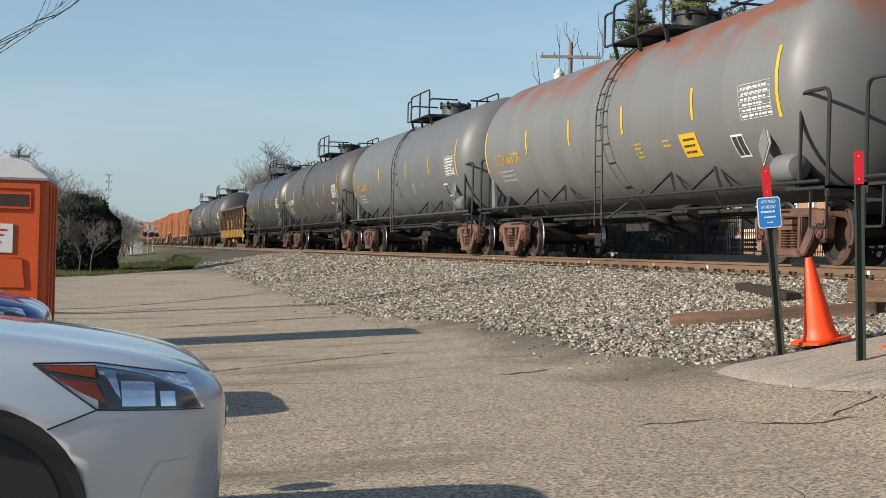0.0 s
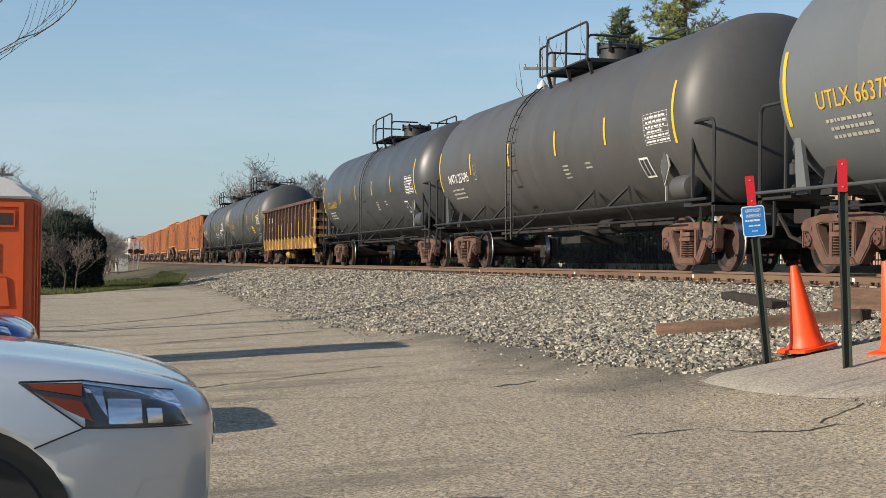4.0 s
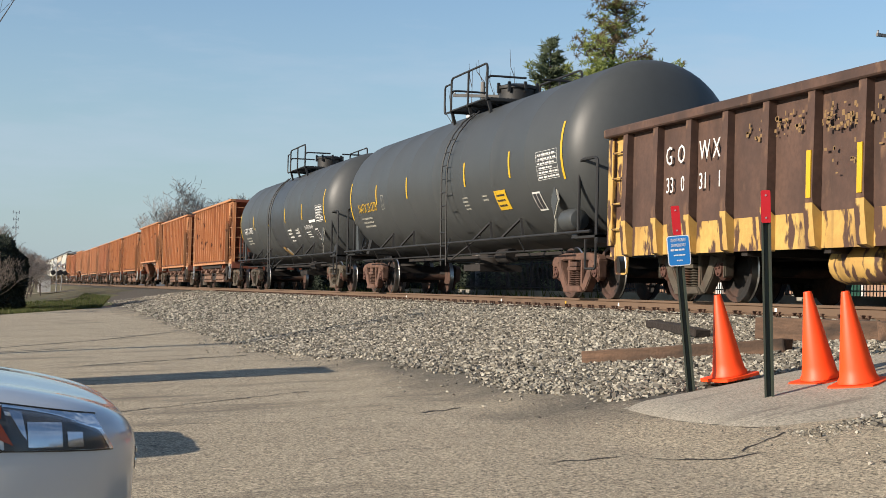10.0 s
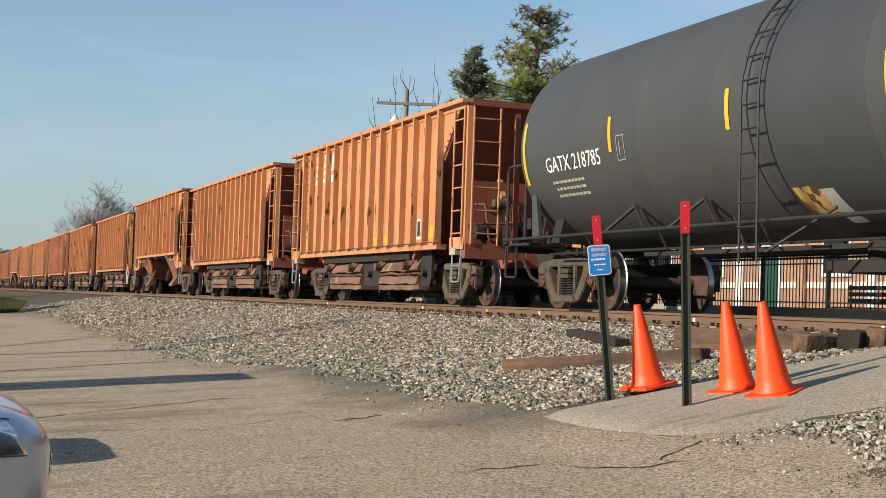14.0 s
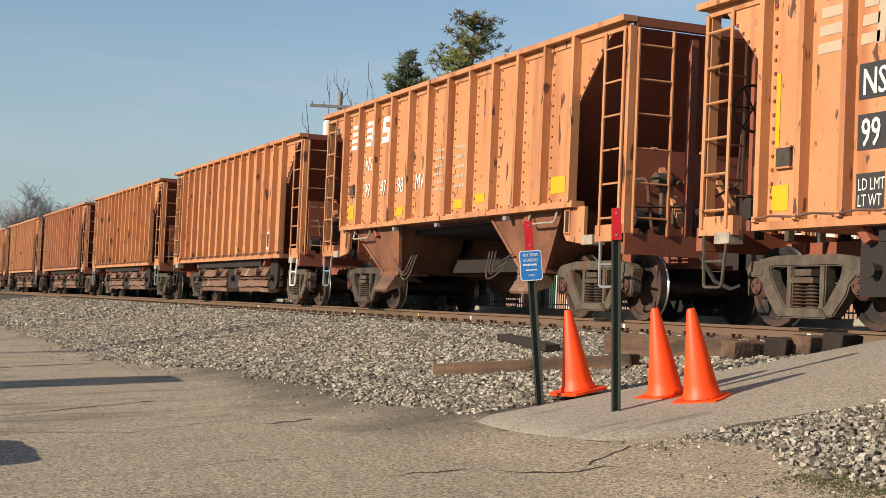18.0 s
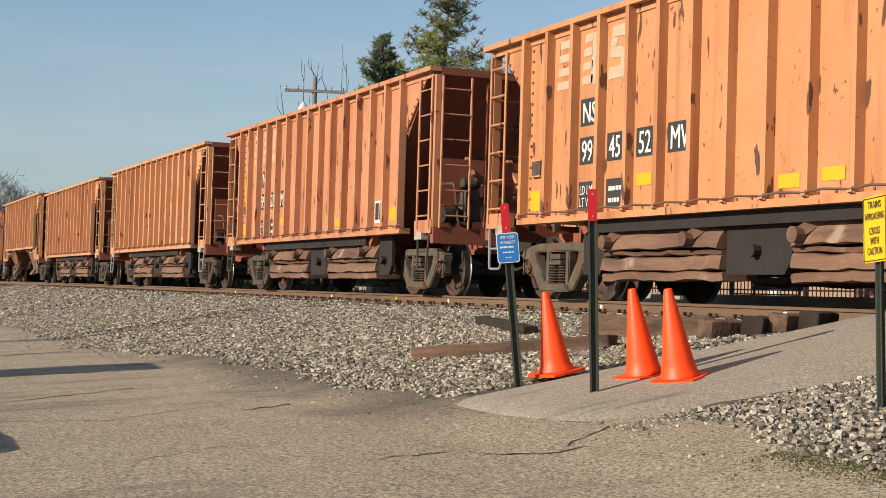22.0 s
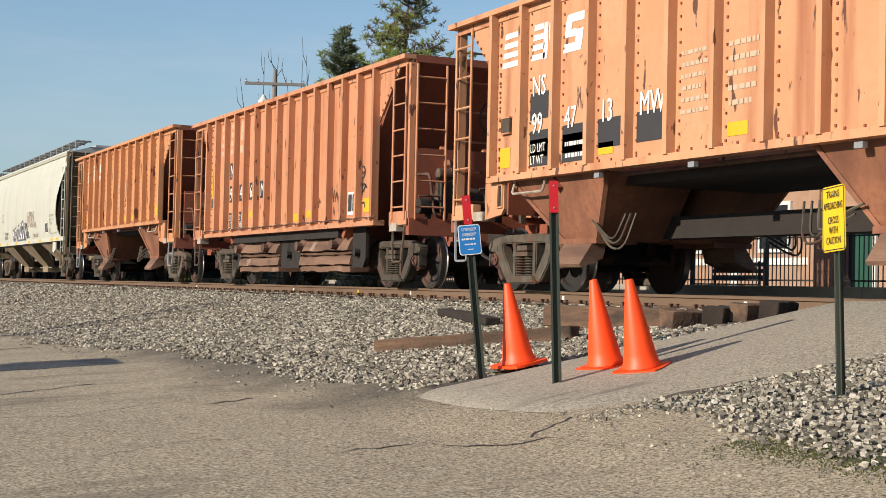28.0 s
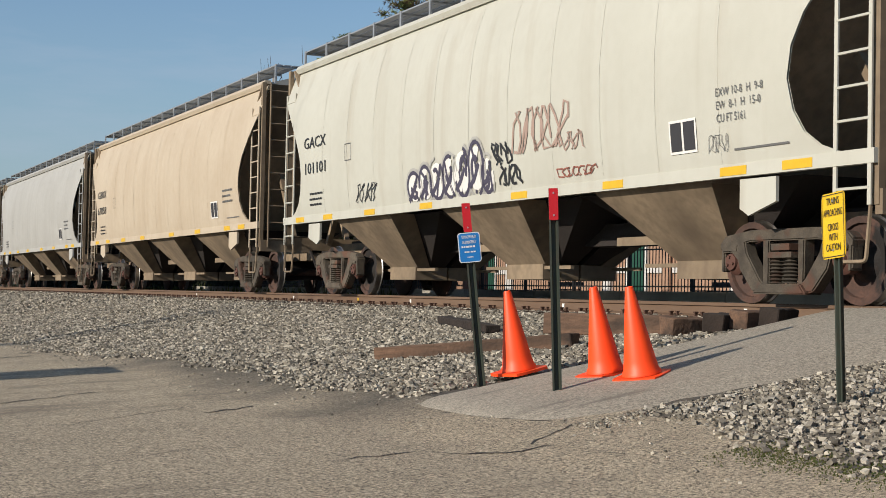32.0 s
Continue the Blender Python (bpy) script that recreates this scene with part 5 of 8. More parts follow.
    for i, w, hh, v in ((0, 0.3, 0.28, 0.12), (4 if A else 3, 0.34, 0.15, 0.3 if A else 0.1), (8 if A else 6, 0.36, 0.15, 0.12), (ribs - 5 if A else ribs - 4, 0.36, 0.14, 0.14), (ribs - 1, 0.44, 0.24, 0.16)):
        if rnd.random() < 0.85:
            bm = bmesh.new()
            patch(bm, pl, cols[i] + 0.02, z0 + v + 0.04 * rnd.random(), w, hh)
            part("yellow_reflector", bm, M["stripe"], root)
    if rnd.random() < 0.75 and A:
        i = ribs - 3 + rnd.randrange(2)
        bm = bmesh.new()
        patch(bm, pl, cols[i], z0 + 0.16, 0.42, 0.4, 0)
        patch(bm, flat(-X - 0.010), cols[i] + 0.03, z0 + 0.22, 0.165, 0.3, 1)
        patch(bm, flat(-X - 0.010), cols[i] + 0.23, z0 + 0.22, 0.16, 0.3, 1)
        part("inspection_stencil", bm, [M["letter_white"], M["panel_black"]], root)
    if not A:
        bm = bmesh.new()
        bars(bm, pl, cols[5], 2.0, 0.55, 0.8, 6, seed=seed)
        bars(bm, pl, cols[6], 2.0, 0.55, 0.8, 5, seed=seed + 1)
        tagged(part("small_print", bm, M["letter_faded"], root), kind="stuff")
    # rows of rivets
    bm = bmesh.new()
    for y in (-P + 0.12, P - 0.12, -P + 6 * step + 0.1):
        for i in range(16):
            z = z0 + 0.15 + i * (z1 - z0 - 0.4) / 15
            box(bm, -X - 0.02, -X, y - 0.016, y + 0.016, z - 0.016, z + 0.016)
    for i in range(0 if A else ribs + 1):
        for side in (-0.125, 0.125):
            y = min(max(-P + i * step + side, -P + 0.03), P - 0.03)
            for j in range(15):
                z = z0 + 0.1 + j * (z1 - z0 - 0.3) / 14
                box(bm, -X - 0.016, -X, y - 0.013, y + 0.013, z - 0.013, z + 0.013)
    for i in range(int(2 * P / 0.28)):
        y = -P + 0.14 + i * 0.28
        box(bm, -X - 0.014, -X, y - 0.014, y + 0.014, z0 + 0.05, z0 + 0.078)
    for k in (-1, 1):
        for i in range(8):
            y, z = k * (P + 0.06 + i * 0.115), z1 - 0.9 + i * 0.11
            box(bm, -X - 0.018, -X, y - 0.016, y + 0.016, z - 0.016, z + 0.016)
    tagged(part("rivet_work", bm, M["orange_dark"], root), kind="stuff")
    # routing board near one end, and the upright marker beside it
    bm = bmesh.new()
    box(bm, -X - 0.04, -X - 0.001, P - 0.47, P - 0.22, z0 + 0.62, z0 + 0.82)
    board = part("routing_board", bm, M["steel"], root)
    for c in (z0 + 0.60, z0 + 0.82):
        bm = bmesh.new()
        box(bm, -X - 0.05, -X, P - 0.48, P - 0.21, c, c + 0.02)
        part("board_rail", bm, M[tone], board)
    if A and bold and seed % 2 == 0:
        bm = bmesh.new()
        patch(bm, pl, -P + 0.155, z0 + 0.6, 0.07, 1.05)
        part("upright_marker", bm, M["stripe"], root)
    return root


def gondola(s, label=""):
    root = start_car("gondola_car", label, "gondola car", s, "freight train")
    H, z0, z1, X = 8.28, 0.68, 2.71, 1.5
    n = 14
    st = 2 * (H - 0.75) / n
    for sd in (-1, 1):
        for i in range(n):
            a, b = -H + 0.75 + i * st, -H + 0.75 + (i + 1) * st
            k = 0.035 * math.sin(i * 2.1)
            bm = bmesh.new()
            g = [[bm.verts.new((sd * (X + k * math.sin(p / 4 * math.pi) * math.sin(q / 4 * math.pi)), a + (b - a) * p / 4, 1.12 + (z1 - 0.22 - 1.12 + 0.12) * q / 4)) for p in range(5)] for q in range(5)]
            for u, v in zip(g, g[1:]):
                for p in range(4):
                    bm.faces.new((u[p], u[p + 1], v[p + 1], v[p]))
            part("side_panel", fix(bm), M["brown"], root)
        bm = bmesh.new()
        box(bm, *sorted((sd * (X - 0.04), sd * (X + 0.002))), -H, H, z0, 1.12)
        part("side_sill", bm, M["yellow_worn"], root)
        for k in (-1, 1):
            bm = bmesh.new()
            box(bm, *sorted((sd * (X - 0.04), sd * X)), *sorted((k * (H - 0.75), k * H)), 1.12, z1 - 0.14)
            box(bm, *sorted((sd * (X - 0.12), sd * (X + 0.06))), *sorted((k * (H - 0.16), k * H)), 0.85, z1 - 0.14)
            part("end_panel", bm, M["yellow_worn"], root)
            ladder(root, sd * (X + 0.07), k * (H - 0.72), sd * (X + 0.07), k * (H - 0.2), 0.9, z1 - 0.2, 4, M["yellow_worn"])
            bm = bmesh.new()
            tube(bm, hoop((sd * X, k * (H - 0.7), 0.82), [(sd * X, k * (H - 0.66), 0.4), (sd * X, k * (H - 0.25), 0.4)], (sd * X, k * (H - 0.2), 0.82), 0.05), 0.02, 5)
            part("stirrup_step", bm, M["yellow_worn"], root)
        bm, foot = bmesh.new(), bmesh.new()
        prism(bm, [(sd * X, 0.95), (sd * (X + 0.1), 1.08), (sd * (X + 0.13), 1.3), (sd * (X + 0.11), z1 - 0.12), (sd * X, z1 - 0.12)], "y", -0.08, 0.08)
        prism(foot, [(sd * X, 0.66), (sd * (X + 0.09), 0.70), (sd * (X + 0.135), 1.10), (sd * (X + 0.135), 1.22), (sd * X, 1.1)], "y", -0.1, 0.1)
        me1, me2 = mesh_of("side_rib", fix(bm), M["brown"]), mesh_of("rib_foot", fix(foot), M["yellow_worn"])
        for i in range(n + 1):
            y = -H + 0.75 + i * st
            rb = share("side_rib", me1, root, pose(0, y, 0))
            share("rib_foot", me2, rb, pose(0, 0, 0))
        bm = bmesh.new()
        box(bm, *sorted((sd * (X - 0.1), sd * (X + 0.15))), -H - 0.02, H + 0.02, z1 - 0.14, z1)
        bmesh.ops.bevel(bm, geom=bm.edges[:], offset=0.02, segments=1, affect="EDGES")
        part("top_chord", bm, M["brown"], root)
        for i in (1, 3, 5, 6, 8, 9):
            y = -H + 0.75 + i * st
            bm = bmesh.new()
            box(bm, *sorted((sd * (X + 0.125), sd * (X + 0.14))), y - 0.05, y + 0.05, 1.28, 1.85)
            part("yellow_reflector", bm, M["stripe"], root)
    for k in (-1, 1):
        bm = bmesh.new()
        box(bm, -X, X, *sorted((k * (H - 0.1), k * H)), 0.85, z1 - 0.02)
        for i in range(4):
            z = 1.12 + i * 0.33
            bar = bmesh.new()
            box(bar, -X - 0.02, X + 0.02, *sorted((k * H, k * (H + 0.09))), z, z + 0.12)
            part("end_bar", bar, M["yellow_worn"], root)
        part("end_wall", bm, M["brown"], root)
        coupler(root, k * H, k)
        copy_part(TRUCK, root, pose(0, k * (H - 2.0), 0, 0, 0, 0 if k < 0 else 180))
    bm = bmesh.new()
    box(bm, -X + 0.05, X - 0.05, -H + 0.1, H - 0.1, z0 + 0.05, z0 + 0.15)
    box(bm, -0.25, 0.25, -H + 0.2, H - 0.2, 0.62, 0.95)
    for y in (-4, -2, 0, 2, 4):
        box(bm, -X + 0.05, X - 0.05, y - 0.08, y + 0.08, 0.62, 0.85)
    part("floor", bm, M["under"], root)
    bm = bmesh.new()
    lathe(bm, [(0.02, 1.2), (0.22, 1.25), (0.25, 1.4), (0.25, 2.2), (0.22, 2.35), (0.02, 2.4)], "y", at=(-1.0, 0, 0.5), seg=14)
    part("air_reservoir", fix(bm), M["yellow_worn"], root, "yellow air tank under the floor")
    bm = bmesh.new()
    pl = flat(-X - 0.05)
    u = -H + 0.75 + 0.1
    for at, tx in ((-6.22, "G"), (-5.84, "O"), (-5.16, "W"), (-4.76, "X")):
        bm = bmesh.new()
        write(bm, tx, pl, 0.27, at, 1.98, 0.8)
        part("letter", bm, M["letter_white"], root)
    for at, tx in ((-6.2, "33"), (-5.72, "0"), (-5.16, "31"), (-4.62, "1")):
        bm = bmesh.new()
        write(bm, tx, pl, 0.23, at, 1.57, 0.8)
        part("numeral", bm, M["letter_white"], root)
    bm = bmesh.new()
    chips = random.Random(17)
    for u0, v0, n, w, hh in ((-3.9, 2.05, 70, 2.6, 0.3), (-1.9, 2.05, 70, 2.3, 0.32), (1.6, 1.95, 90, 3.6, 0.4), (-2.0, 1.5, 30, 3.0, 0.4), (5.2, 2.0, 50, 1.6, 0.35)):
        for i in range(n):
            patch(bm, pl, u0 + w * chips.random(), v0 + hh * chips.random(), chips.uniform(0.015, 0.075), chips.uniform(0.012, 0.07))
    tagged(part("faded_mark", bm, M["mark_worn"], root), kind="stuff")
    bm = bmesh.new()
    bars(bm, pl, 4.9, 1.75, 0.6, 0.5, 4, seed=12)
    part("inspection_stencil", bm, M["letter_white"], root)
    return root


def stroke(bm, place, pts, w, lift=0.0):
    """A band of paint along points on a surface."""
    prev = None
    for k, p in enumerate(pts):
        a, b = Vector(pts[max(k - 1, 0)]), Vector(pts[min(k + 1, len(pts) - 1)])
        o = Vector((-(b - a).y, (b - a).x))
        o = o.normalized() * (w if not isinstance(w, (list, tuple)) else w[k]) if o.length > 1e-6 else Vector((0, w))
        cur = [bm.verts.new(place(p[0] + o.x, p[1] + o.y, lift)), bm.verts.new(place(p[0] - o.x, p[1] - o.y, lift))]
        if prev:
            bm.faces.new((prev[0], cur[0], cur[1], prev[1]))
        prev = cur


def loop_pts(x, y, rx, ry, a0, a1, n=12):
    return [(x + rx * math.cos(radians(a0 + (a1 - a0) * i / n)), y + ry * math.sin(radians(a0 + (a1 - a0) * i / n))) for i in range(n + 1)]


def spray_paint(root, pl):
    """Sprayed marks: fat outlined bubble shapes, and thin scrawls beside them."""
    fill, dark, edge = bmesh.new(), bmesh.new(), bmesh.new()
    for i, (x, w, hgt) in enumerate(((-1.98, 0.24, 0.36), (-1.55, 0.22, 0.42), (-1.12, 0.24, 0.46), (-0.68, 0.22, 0.50), (-0.24, 0.24, 0.58), (0.22, 0.24, 0.62), (0.56, 0.16, 0.4))):
        y = 1.52 + hgt * 0.55
        turn = (25, -40, 160, 70, 200, -80, 110)[i]
        stroke(fill, pl, loop_pts(x, y, w * 0.6, hgt * 0.36, 60, 380), 0.10)
        stroke(dark, pl, loop_pts(x, y, w, hgt * 0.62, turn, turn + 215 + 20 * (i % 3)), 0.03, 0.003)
        stroke(dark, pl, loop_pts(x + 0.05 * math.sin(i * 2), y - 0.06 * math.cos(i), w * 0.4, hgt * 0.3, turn + 120, turn + 330), 0.035, 0.003)
        stroke(dark, pl, [(x + 0.12 * math.cos(i * 2.1), 1.5), (x + 0.1 * math.sin(i * 1.3), y), (x + 0.16 * math.cos(i * 3.3), y + hgt * 0.5)], 0.03, 0.003)
        stroke(dark, pl, [(x - w, 1.5 + 0.02 * i), (x - w * 0.2, y - hgt * 0.2), (x + w * 0.4, y + hgt * 0.1)], 0.04, 0.003)
        stroke(edge, pl, loop_pts(x, y, w + 0.06, hgt * 0.62 + 0.06, turn - 60, turn + 230), 0.022, 0.001)
    part("sprayed_fill", fill, M["letter_white"], root)
    part("sprayed_tag", dark, M["paint_purple"], root)
    part("sprayed_outline", edge, M["grain_grey"], root)
    for seed, mat, u0, v0, w, hh, n, wd in ((9, "letter_black", 0.76, 1.85, 0.55, 0.32, 4, 0.02), (10, "letter_black", 0.95, 1.56, 0.6, 0.28, 4, 0.02), (5, "paint_faded", 1.35, 1.95, 1.5, 0.62, 7, 0.022),
                                            (6, "paint_red", 2.55, 1.57, 0.95, 0.12, 7, 0.009), (7, "paint_faded", 2.75, 1.9, 0.5, 0.25, 4, 0.012), (8, "letter_black", -4.45, 1.58, 0.95, 0.33, 5, 0.012), (12, "letter_grey", 5.85, 1.62, 0.34, 0.2, 5, 0.004)):
        rnd = random.Random(seed)
        bm = bmesh.new()
        for i in range(n):
            x = u0 + w * (i + 0.5) / n
            pts, a = [], rnd.uniform(0, 360)
            for k in range(9):
                pts.append((x + w / n * 0.7 * math.cos(a + k * rnd.uniform(0.4, 0.9)), v0 + hh * (0.5 + 0.48 * math.sin(a * 1.7 + k * 0.8))))
            stroke(bm, pl, pts, wd)
        part("sprayed_scrawl", bm, M[mat], root)


def covered_hopper(s, body, length=17.7, number=(), paint=False, label=""):
    root = start_car("covered_hopper", label, "hopper car", s, "freight train")
    H, z0 = length / 2, 1.47
    P = H - 1.2
    # the side's section, with how far its ends are cut back at each height
    bow = ((1.50, z0, 0.5), (1.52, z0 + 0.1, 0.8), (1.54, 1.72, 1.02), (1.565, 1.95, 1.17), (1.59, 2.27, 1.24), (1.60, 2.6, 1.17), (1.60, 2.9, 0.98),
           (1.57, 3.3, 0.6), (1.53, 3.62, 0.25), (1.48, 3.85, 0.06), (1.43, 4.02, 0.04), (1.30, 4.36, 0.04))
    sec = [(a, b) for a, b, c in bow]
    for sd in (-1, 1):
        bm = bmesh.new()
        # the sheet's ends curve inwards like a bow
        rows = []
        for x, z, cut in bow:
            e = H - cut
            rows.append([bm.verts.new((sd * x, -e + 2 * e * j / 24, z)) for j in range(25)])
        rows += [[bm.verts.new((v.co.x - sd * 0.025, v.co.y, v.co.z)) for v in r] for r in rows[::-1]]
        for a, b in zip(rows, rows[1:] + rows[:1]):
            for j in range(24):
                bm.faces.new((a[j], a[j + 1], b[j + 1], b[j]))
        part("side_sheet", fix(bm), M[body], root, angle=0.9)
        key = ("seam", sd, body)
        if key not in SHARED:
            bm = bmesh.new()
            for (xa, za), (xb, zb) in zip(sec, sec[1:]):
                add(bm, [(sd * (x + 0.003), q, z) for x, z, q in ((xa, za, -0.012), (xa, za, 0.012), (xb, zb, 0.012), (xb, zb, -0.012))], [(0, 1, 2, 3)])
            SHARED[key] = mesh_of("weld_seam", bm, M[body])
        for j in range(1, 12):
            share("weld_seam", SHARED[key], root, pose(0, -P + j * 2 * P / 12, 0))
        bm = bmesh.new()
        box(bm, *sorted((sd * 1.44, sd * 1.515)), -H + 0.05, H - 0.05, z0 - 0.13, z0 + 0.012)
        part("side_sill", bm, M[body], root)
        bm = bmesh.new()
        prism(bm, [(sd * 1.22, 4.34), (sd * 1.36, 4.32), (sd * 1.40, 4.40), (sd * 1.34, 4.48), (sd * 1.22, 4.48)], "y", -H + 0.25, H - 0.25)
        part("roof_eave", fix(bm), M[body], root)
        bm = bmesh.new()
        for x in (0.72, 0.9, 1.08):
            beam(bm, (sd * x, -H + 0.1, 4.80), (sd * x, H - 0.1, 4.80), 0.15, 0.025)
        board = part("running_board", bm, M["galv"], root)
        if ("strut", sd) not in SHARED:
            bm = bmesh.new()
            box(bm, *sorted((sd * 1.14, sd * 1.17)), -0.03, 0.03, 4.42, 4.82)
            box(bm, *sorted((sd * 0.62, sd * 1.17)), -0.025, 0.025, 4.755, 4.785)
            SHARED["strut", sd] = mesh_of("board_strut", bm, M["galv"])
        n = 14
        for j in range(n + 1):
            share("board_strut", SHARED["strut", sd], board, pose(0, -H + 0.15 + j * (2 * H - 0.3) / n, 0))
        for k in (-1, 1):
            bm = bmesh.new()
            box(bm, *sorted((sd * 1.38, sd * 1.46)), *sorted((k * (H - 0.14), k * (H - 0.04))), 0.95, 4.4)
            part("corner_post", bm, M["grain_dirty"], root)
            ladder(root, sd * 1.5, k * (H - 0.6), sd * 1.5, k * (H - 0.12), 0.95, 3.9, 9, M[body])
            ladder(root, sd * 1.3, k * (H + 0.02), sd * 0.85, k * (H + 0.02), 0.95, 4.4, 10, M["grain_dirty"], name="end_ladder")
            bm = bmesh.new()
            tube(bm, hoop((sd * 1.48, k * (H - 0.6), 1.0), [(sd * 1.5, k * (H - 0.58), 0.42), (sd * 1.5, k * (H - 0.16), 0.42)], (sd * 1.48, k * (H - 0.12), 1.0), 0.05), 0.02, 5)
            part("stirrup_step", bm, M["grain_dirty"], root)
            bm = bmesh.new()
            prism(bm, [(k * (P - 0.3), z0 - 0.16), (k * (P - 0.9), z0 - 0.16), (k * (P - 0.9), 1.0), (k * (P - 0.75), 0.92), (k * (P - 0.3), 1.05)], "x", sd * 1.46, sd * 1.5)
            part("bolster_plate", fix(bm), M[body], root)
        for u in (-7.4, -5.9, -3.9, -1.6, 1.45, 3.85, 6.25, 7.3):
            bm = bmesh.new()
            box(bm, *sorted((sd * 1.515, sd * 1.521)), -u - 0.23, -u + 0.23, z0 - 0.11, z0 - 0.015)
            part("yellow_reflector", bm, M["stripe"], root)
        # hopper chutes
        for yc in (-4.7, 0.0, 4.7):
            yc *= length / 17.7
            bm = bmesh.new()
            v = [(sd * x, yc + dy, z) for x, dy, z in ((0.98, -1.25, z0 - 0.1), (1.45, -1.25, z0 - 0.1), (1.45, 1.25, z0 - 0.1), (0.98, 1.25, z0 - 0.1),
                                                      (0.36, -0.58, 0.5), (0.6, -0.58, 0.5), (0.6, 0.58, 0.5), (0.36, 0.58, 0.5))]
            faces = [(0, 1, 2, 3), (4, 7, 6, 5), (0, 4, 5, 1), (1, 5, 6, 2), (2, 6, 7, 3), (3, 7, 4, 0)]
            add(bm, v, faces)
            prism(bm, [(yc - 0.55, 0.5), (yc + 0.55, 0.5), (yc + 0.55, 0.28), (yc - 0.55, 0.28)], "x", sd * 0.02, sd * 0.62)
            beam(bm, (sd * 0.57, yc - 1.3, 0.45), (sd * 0.57, yc + 1.3, 0.45), 0.05, 0.05)
            part("chute", fix(bm), M["grain_dirty"], root)
            # recessed slope sheets, near-black so that the shade between chutes is in their colour
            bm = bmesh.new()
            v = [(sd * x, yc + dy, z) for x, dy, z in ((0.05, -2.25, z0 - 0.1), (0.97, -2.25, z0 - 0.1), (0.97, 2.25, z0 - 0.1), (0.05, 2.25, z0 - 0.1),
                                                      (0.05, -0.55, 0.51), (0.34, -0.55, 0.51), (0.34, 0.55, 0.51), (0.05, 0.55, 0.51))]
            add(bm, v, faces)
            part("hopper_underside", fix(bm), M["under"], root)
            # added pale bar standing in for a strip of sunlight on the inner slope
            bm = bmesh.new()
            beam(bm, (sd * 0.72, yc + 0.7, 0.5 + 0.3 * (z0 - 0.6)), (sd * 0.72, yc + 1.75, 0.5 + 0.3 * (z0 - 0.6)), 0.05, 0.11)
            part("chute_brace", bm, M["grain_dirty"], root)
    bm = bmesh.new()
    prism(bm, [(-1.3, 4.42), (-0.6, 4.62), (0.6, 4.62), (1.3, 4.42), (1.3, 4.3), (-1.3, 4.3)], "y", -H + 0.3, H - 0.3)
    part("roof", fix(bm), M["grain_grey"], root)
    bm = bmesh.new()
    for j in range(4):
        y = -P + 1.0 + j * (2 * P - 2) / 3
        box(bm, -0.3, 0.3, y - 1.2, y + 1.2, 4.62, 4.76)
    part("roof_hatch", bm, M["grain_grey"], root)
    for k in (-1, 1):
        bm = bmesh.new()
        prism(bm, [(k * (H - 0.2), 4.4), (k * (H - 0.26), 4.4), (k * (P - 1.6), z0 - 0.15), (k * (P - 1.5), z0 - 0.15)], "x", -1.42, 1.42)
        part("slope_sheet", fix(bm), M["grain_dirty"], root)
        bm = bmesh.new()
        box(bm, -1.45, 1.45, *sorted((k * (H - 0.1), k * H)), 0.86, 1.1)
        box(bm, -0.3, 0.3, *sorted((k * (P - 0.9), k * H)), 0.7, 1.0)
        for x in (-0.6, 0.6):
            beam(bm, (x, k * (H - 0.2), 1.0), (x, k * (P - 0.1), 2.6), 0.1, 0.1)
        part("end_frame", bm, M["grain_dirty"], root)
        coupler(root, k * H, k)
        copy_part(TRUCK, root, pose(0, k * (H - 1.9), 0, 0, 0, 0 if k < 0 else 180))
    bm = bmesh.new()
    box(bm, -0.22, 0.22, -H + 0.5, H - 0.5, 0.75, 1.05)
    part("centre_sill", bm, M["under"], root)

    def pl(u, v, d=0.0):
        for (xa, za), (xb, zb) in zip(sec, sec[1:]):
            if v <= zb:
                return (-(xa + (xb - xa) * (v - za) / (zb - za)) - 0.012 - d, -u, v)
        return (-sec[-1][0], -u, v)
    bm = bmesh.new()
    u = -7.02
    for i, tx in enumerate(number):
        write(bm, tx, pl, 0.21, u, 2.72 - i * 0.48, 1.15 / 0.21 / max(v[0] for v in glyphs(tx)[0]))
    bars(bm, pl, u + 0.2, 1.62, 0.8, 0.3, 3, seed=2)
    part("lettering", bm, M["letter_black"], root)
    bm = bmesh.new()
    if paint:
        for i, tx in enumerate(("EXW 10-8  H  9-8", "EW  8-1  H  15-0", "CU FT 5161")):
            write(bm, tx, pl, 0.09, 6.02, 2.22 - i * 0.14, 0.85 if i < 2 else 0.8, bold=False)
    else:
        bars(bm, pl, 6.02, 1.95, 0.78, 0.36, 3, seed=5)
    for a, b, w, hh in ((-4.9, 2.35, 0.012, 0.3), (-4.62, 2.35, 0.012, 0.3), (-4.9, 2.35, 0.29, 0.012), (-4.9, 2.64, 0.29, 0.012), (6.3, 1.62, 0.9, 0.022)):
        patch(bm, pl, a, b, w, hh)
    part("size_lettering", bm, M["letter_grey"], root)
    bm = bmesh.new()
    patch(bm, pl, 5.12, 1.66, 0.52, 0.38, 1)
    patch(bm, lambda a, b, d=0: pl(a, b, 0.004), 5.15, 1.69, 0.21, 0.32, 0)
    patch(bm, lambda a, b, d=0: pl(a, b, 0.004), 5.40, 1.69, 0.21, 0.32, 0)
    part("inspection_stencil", bm, [M["panel_black"], M["letter_white"]], root)
    if paint:
        spray_paint(root, pl)
    return root


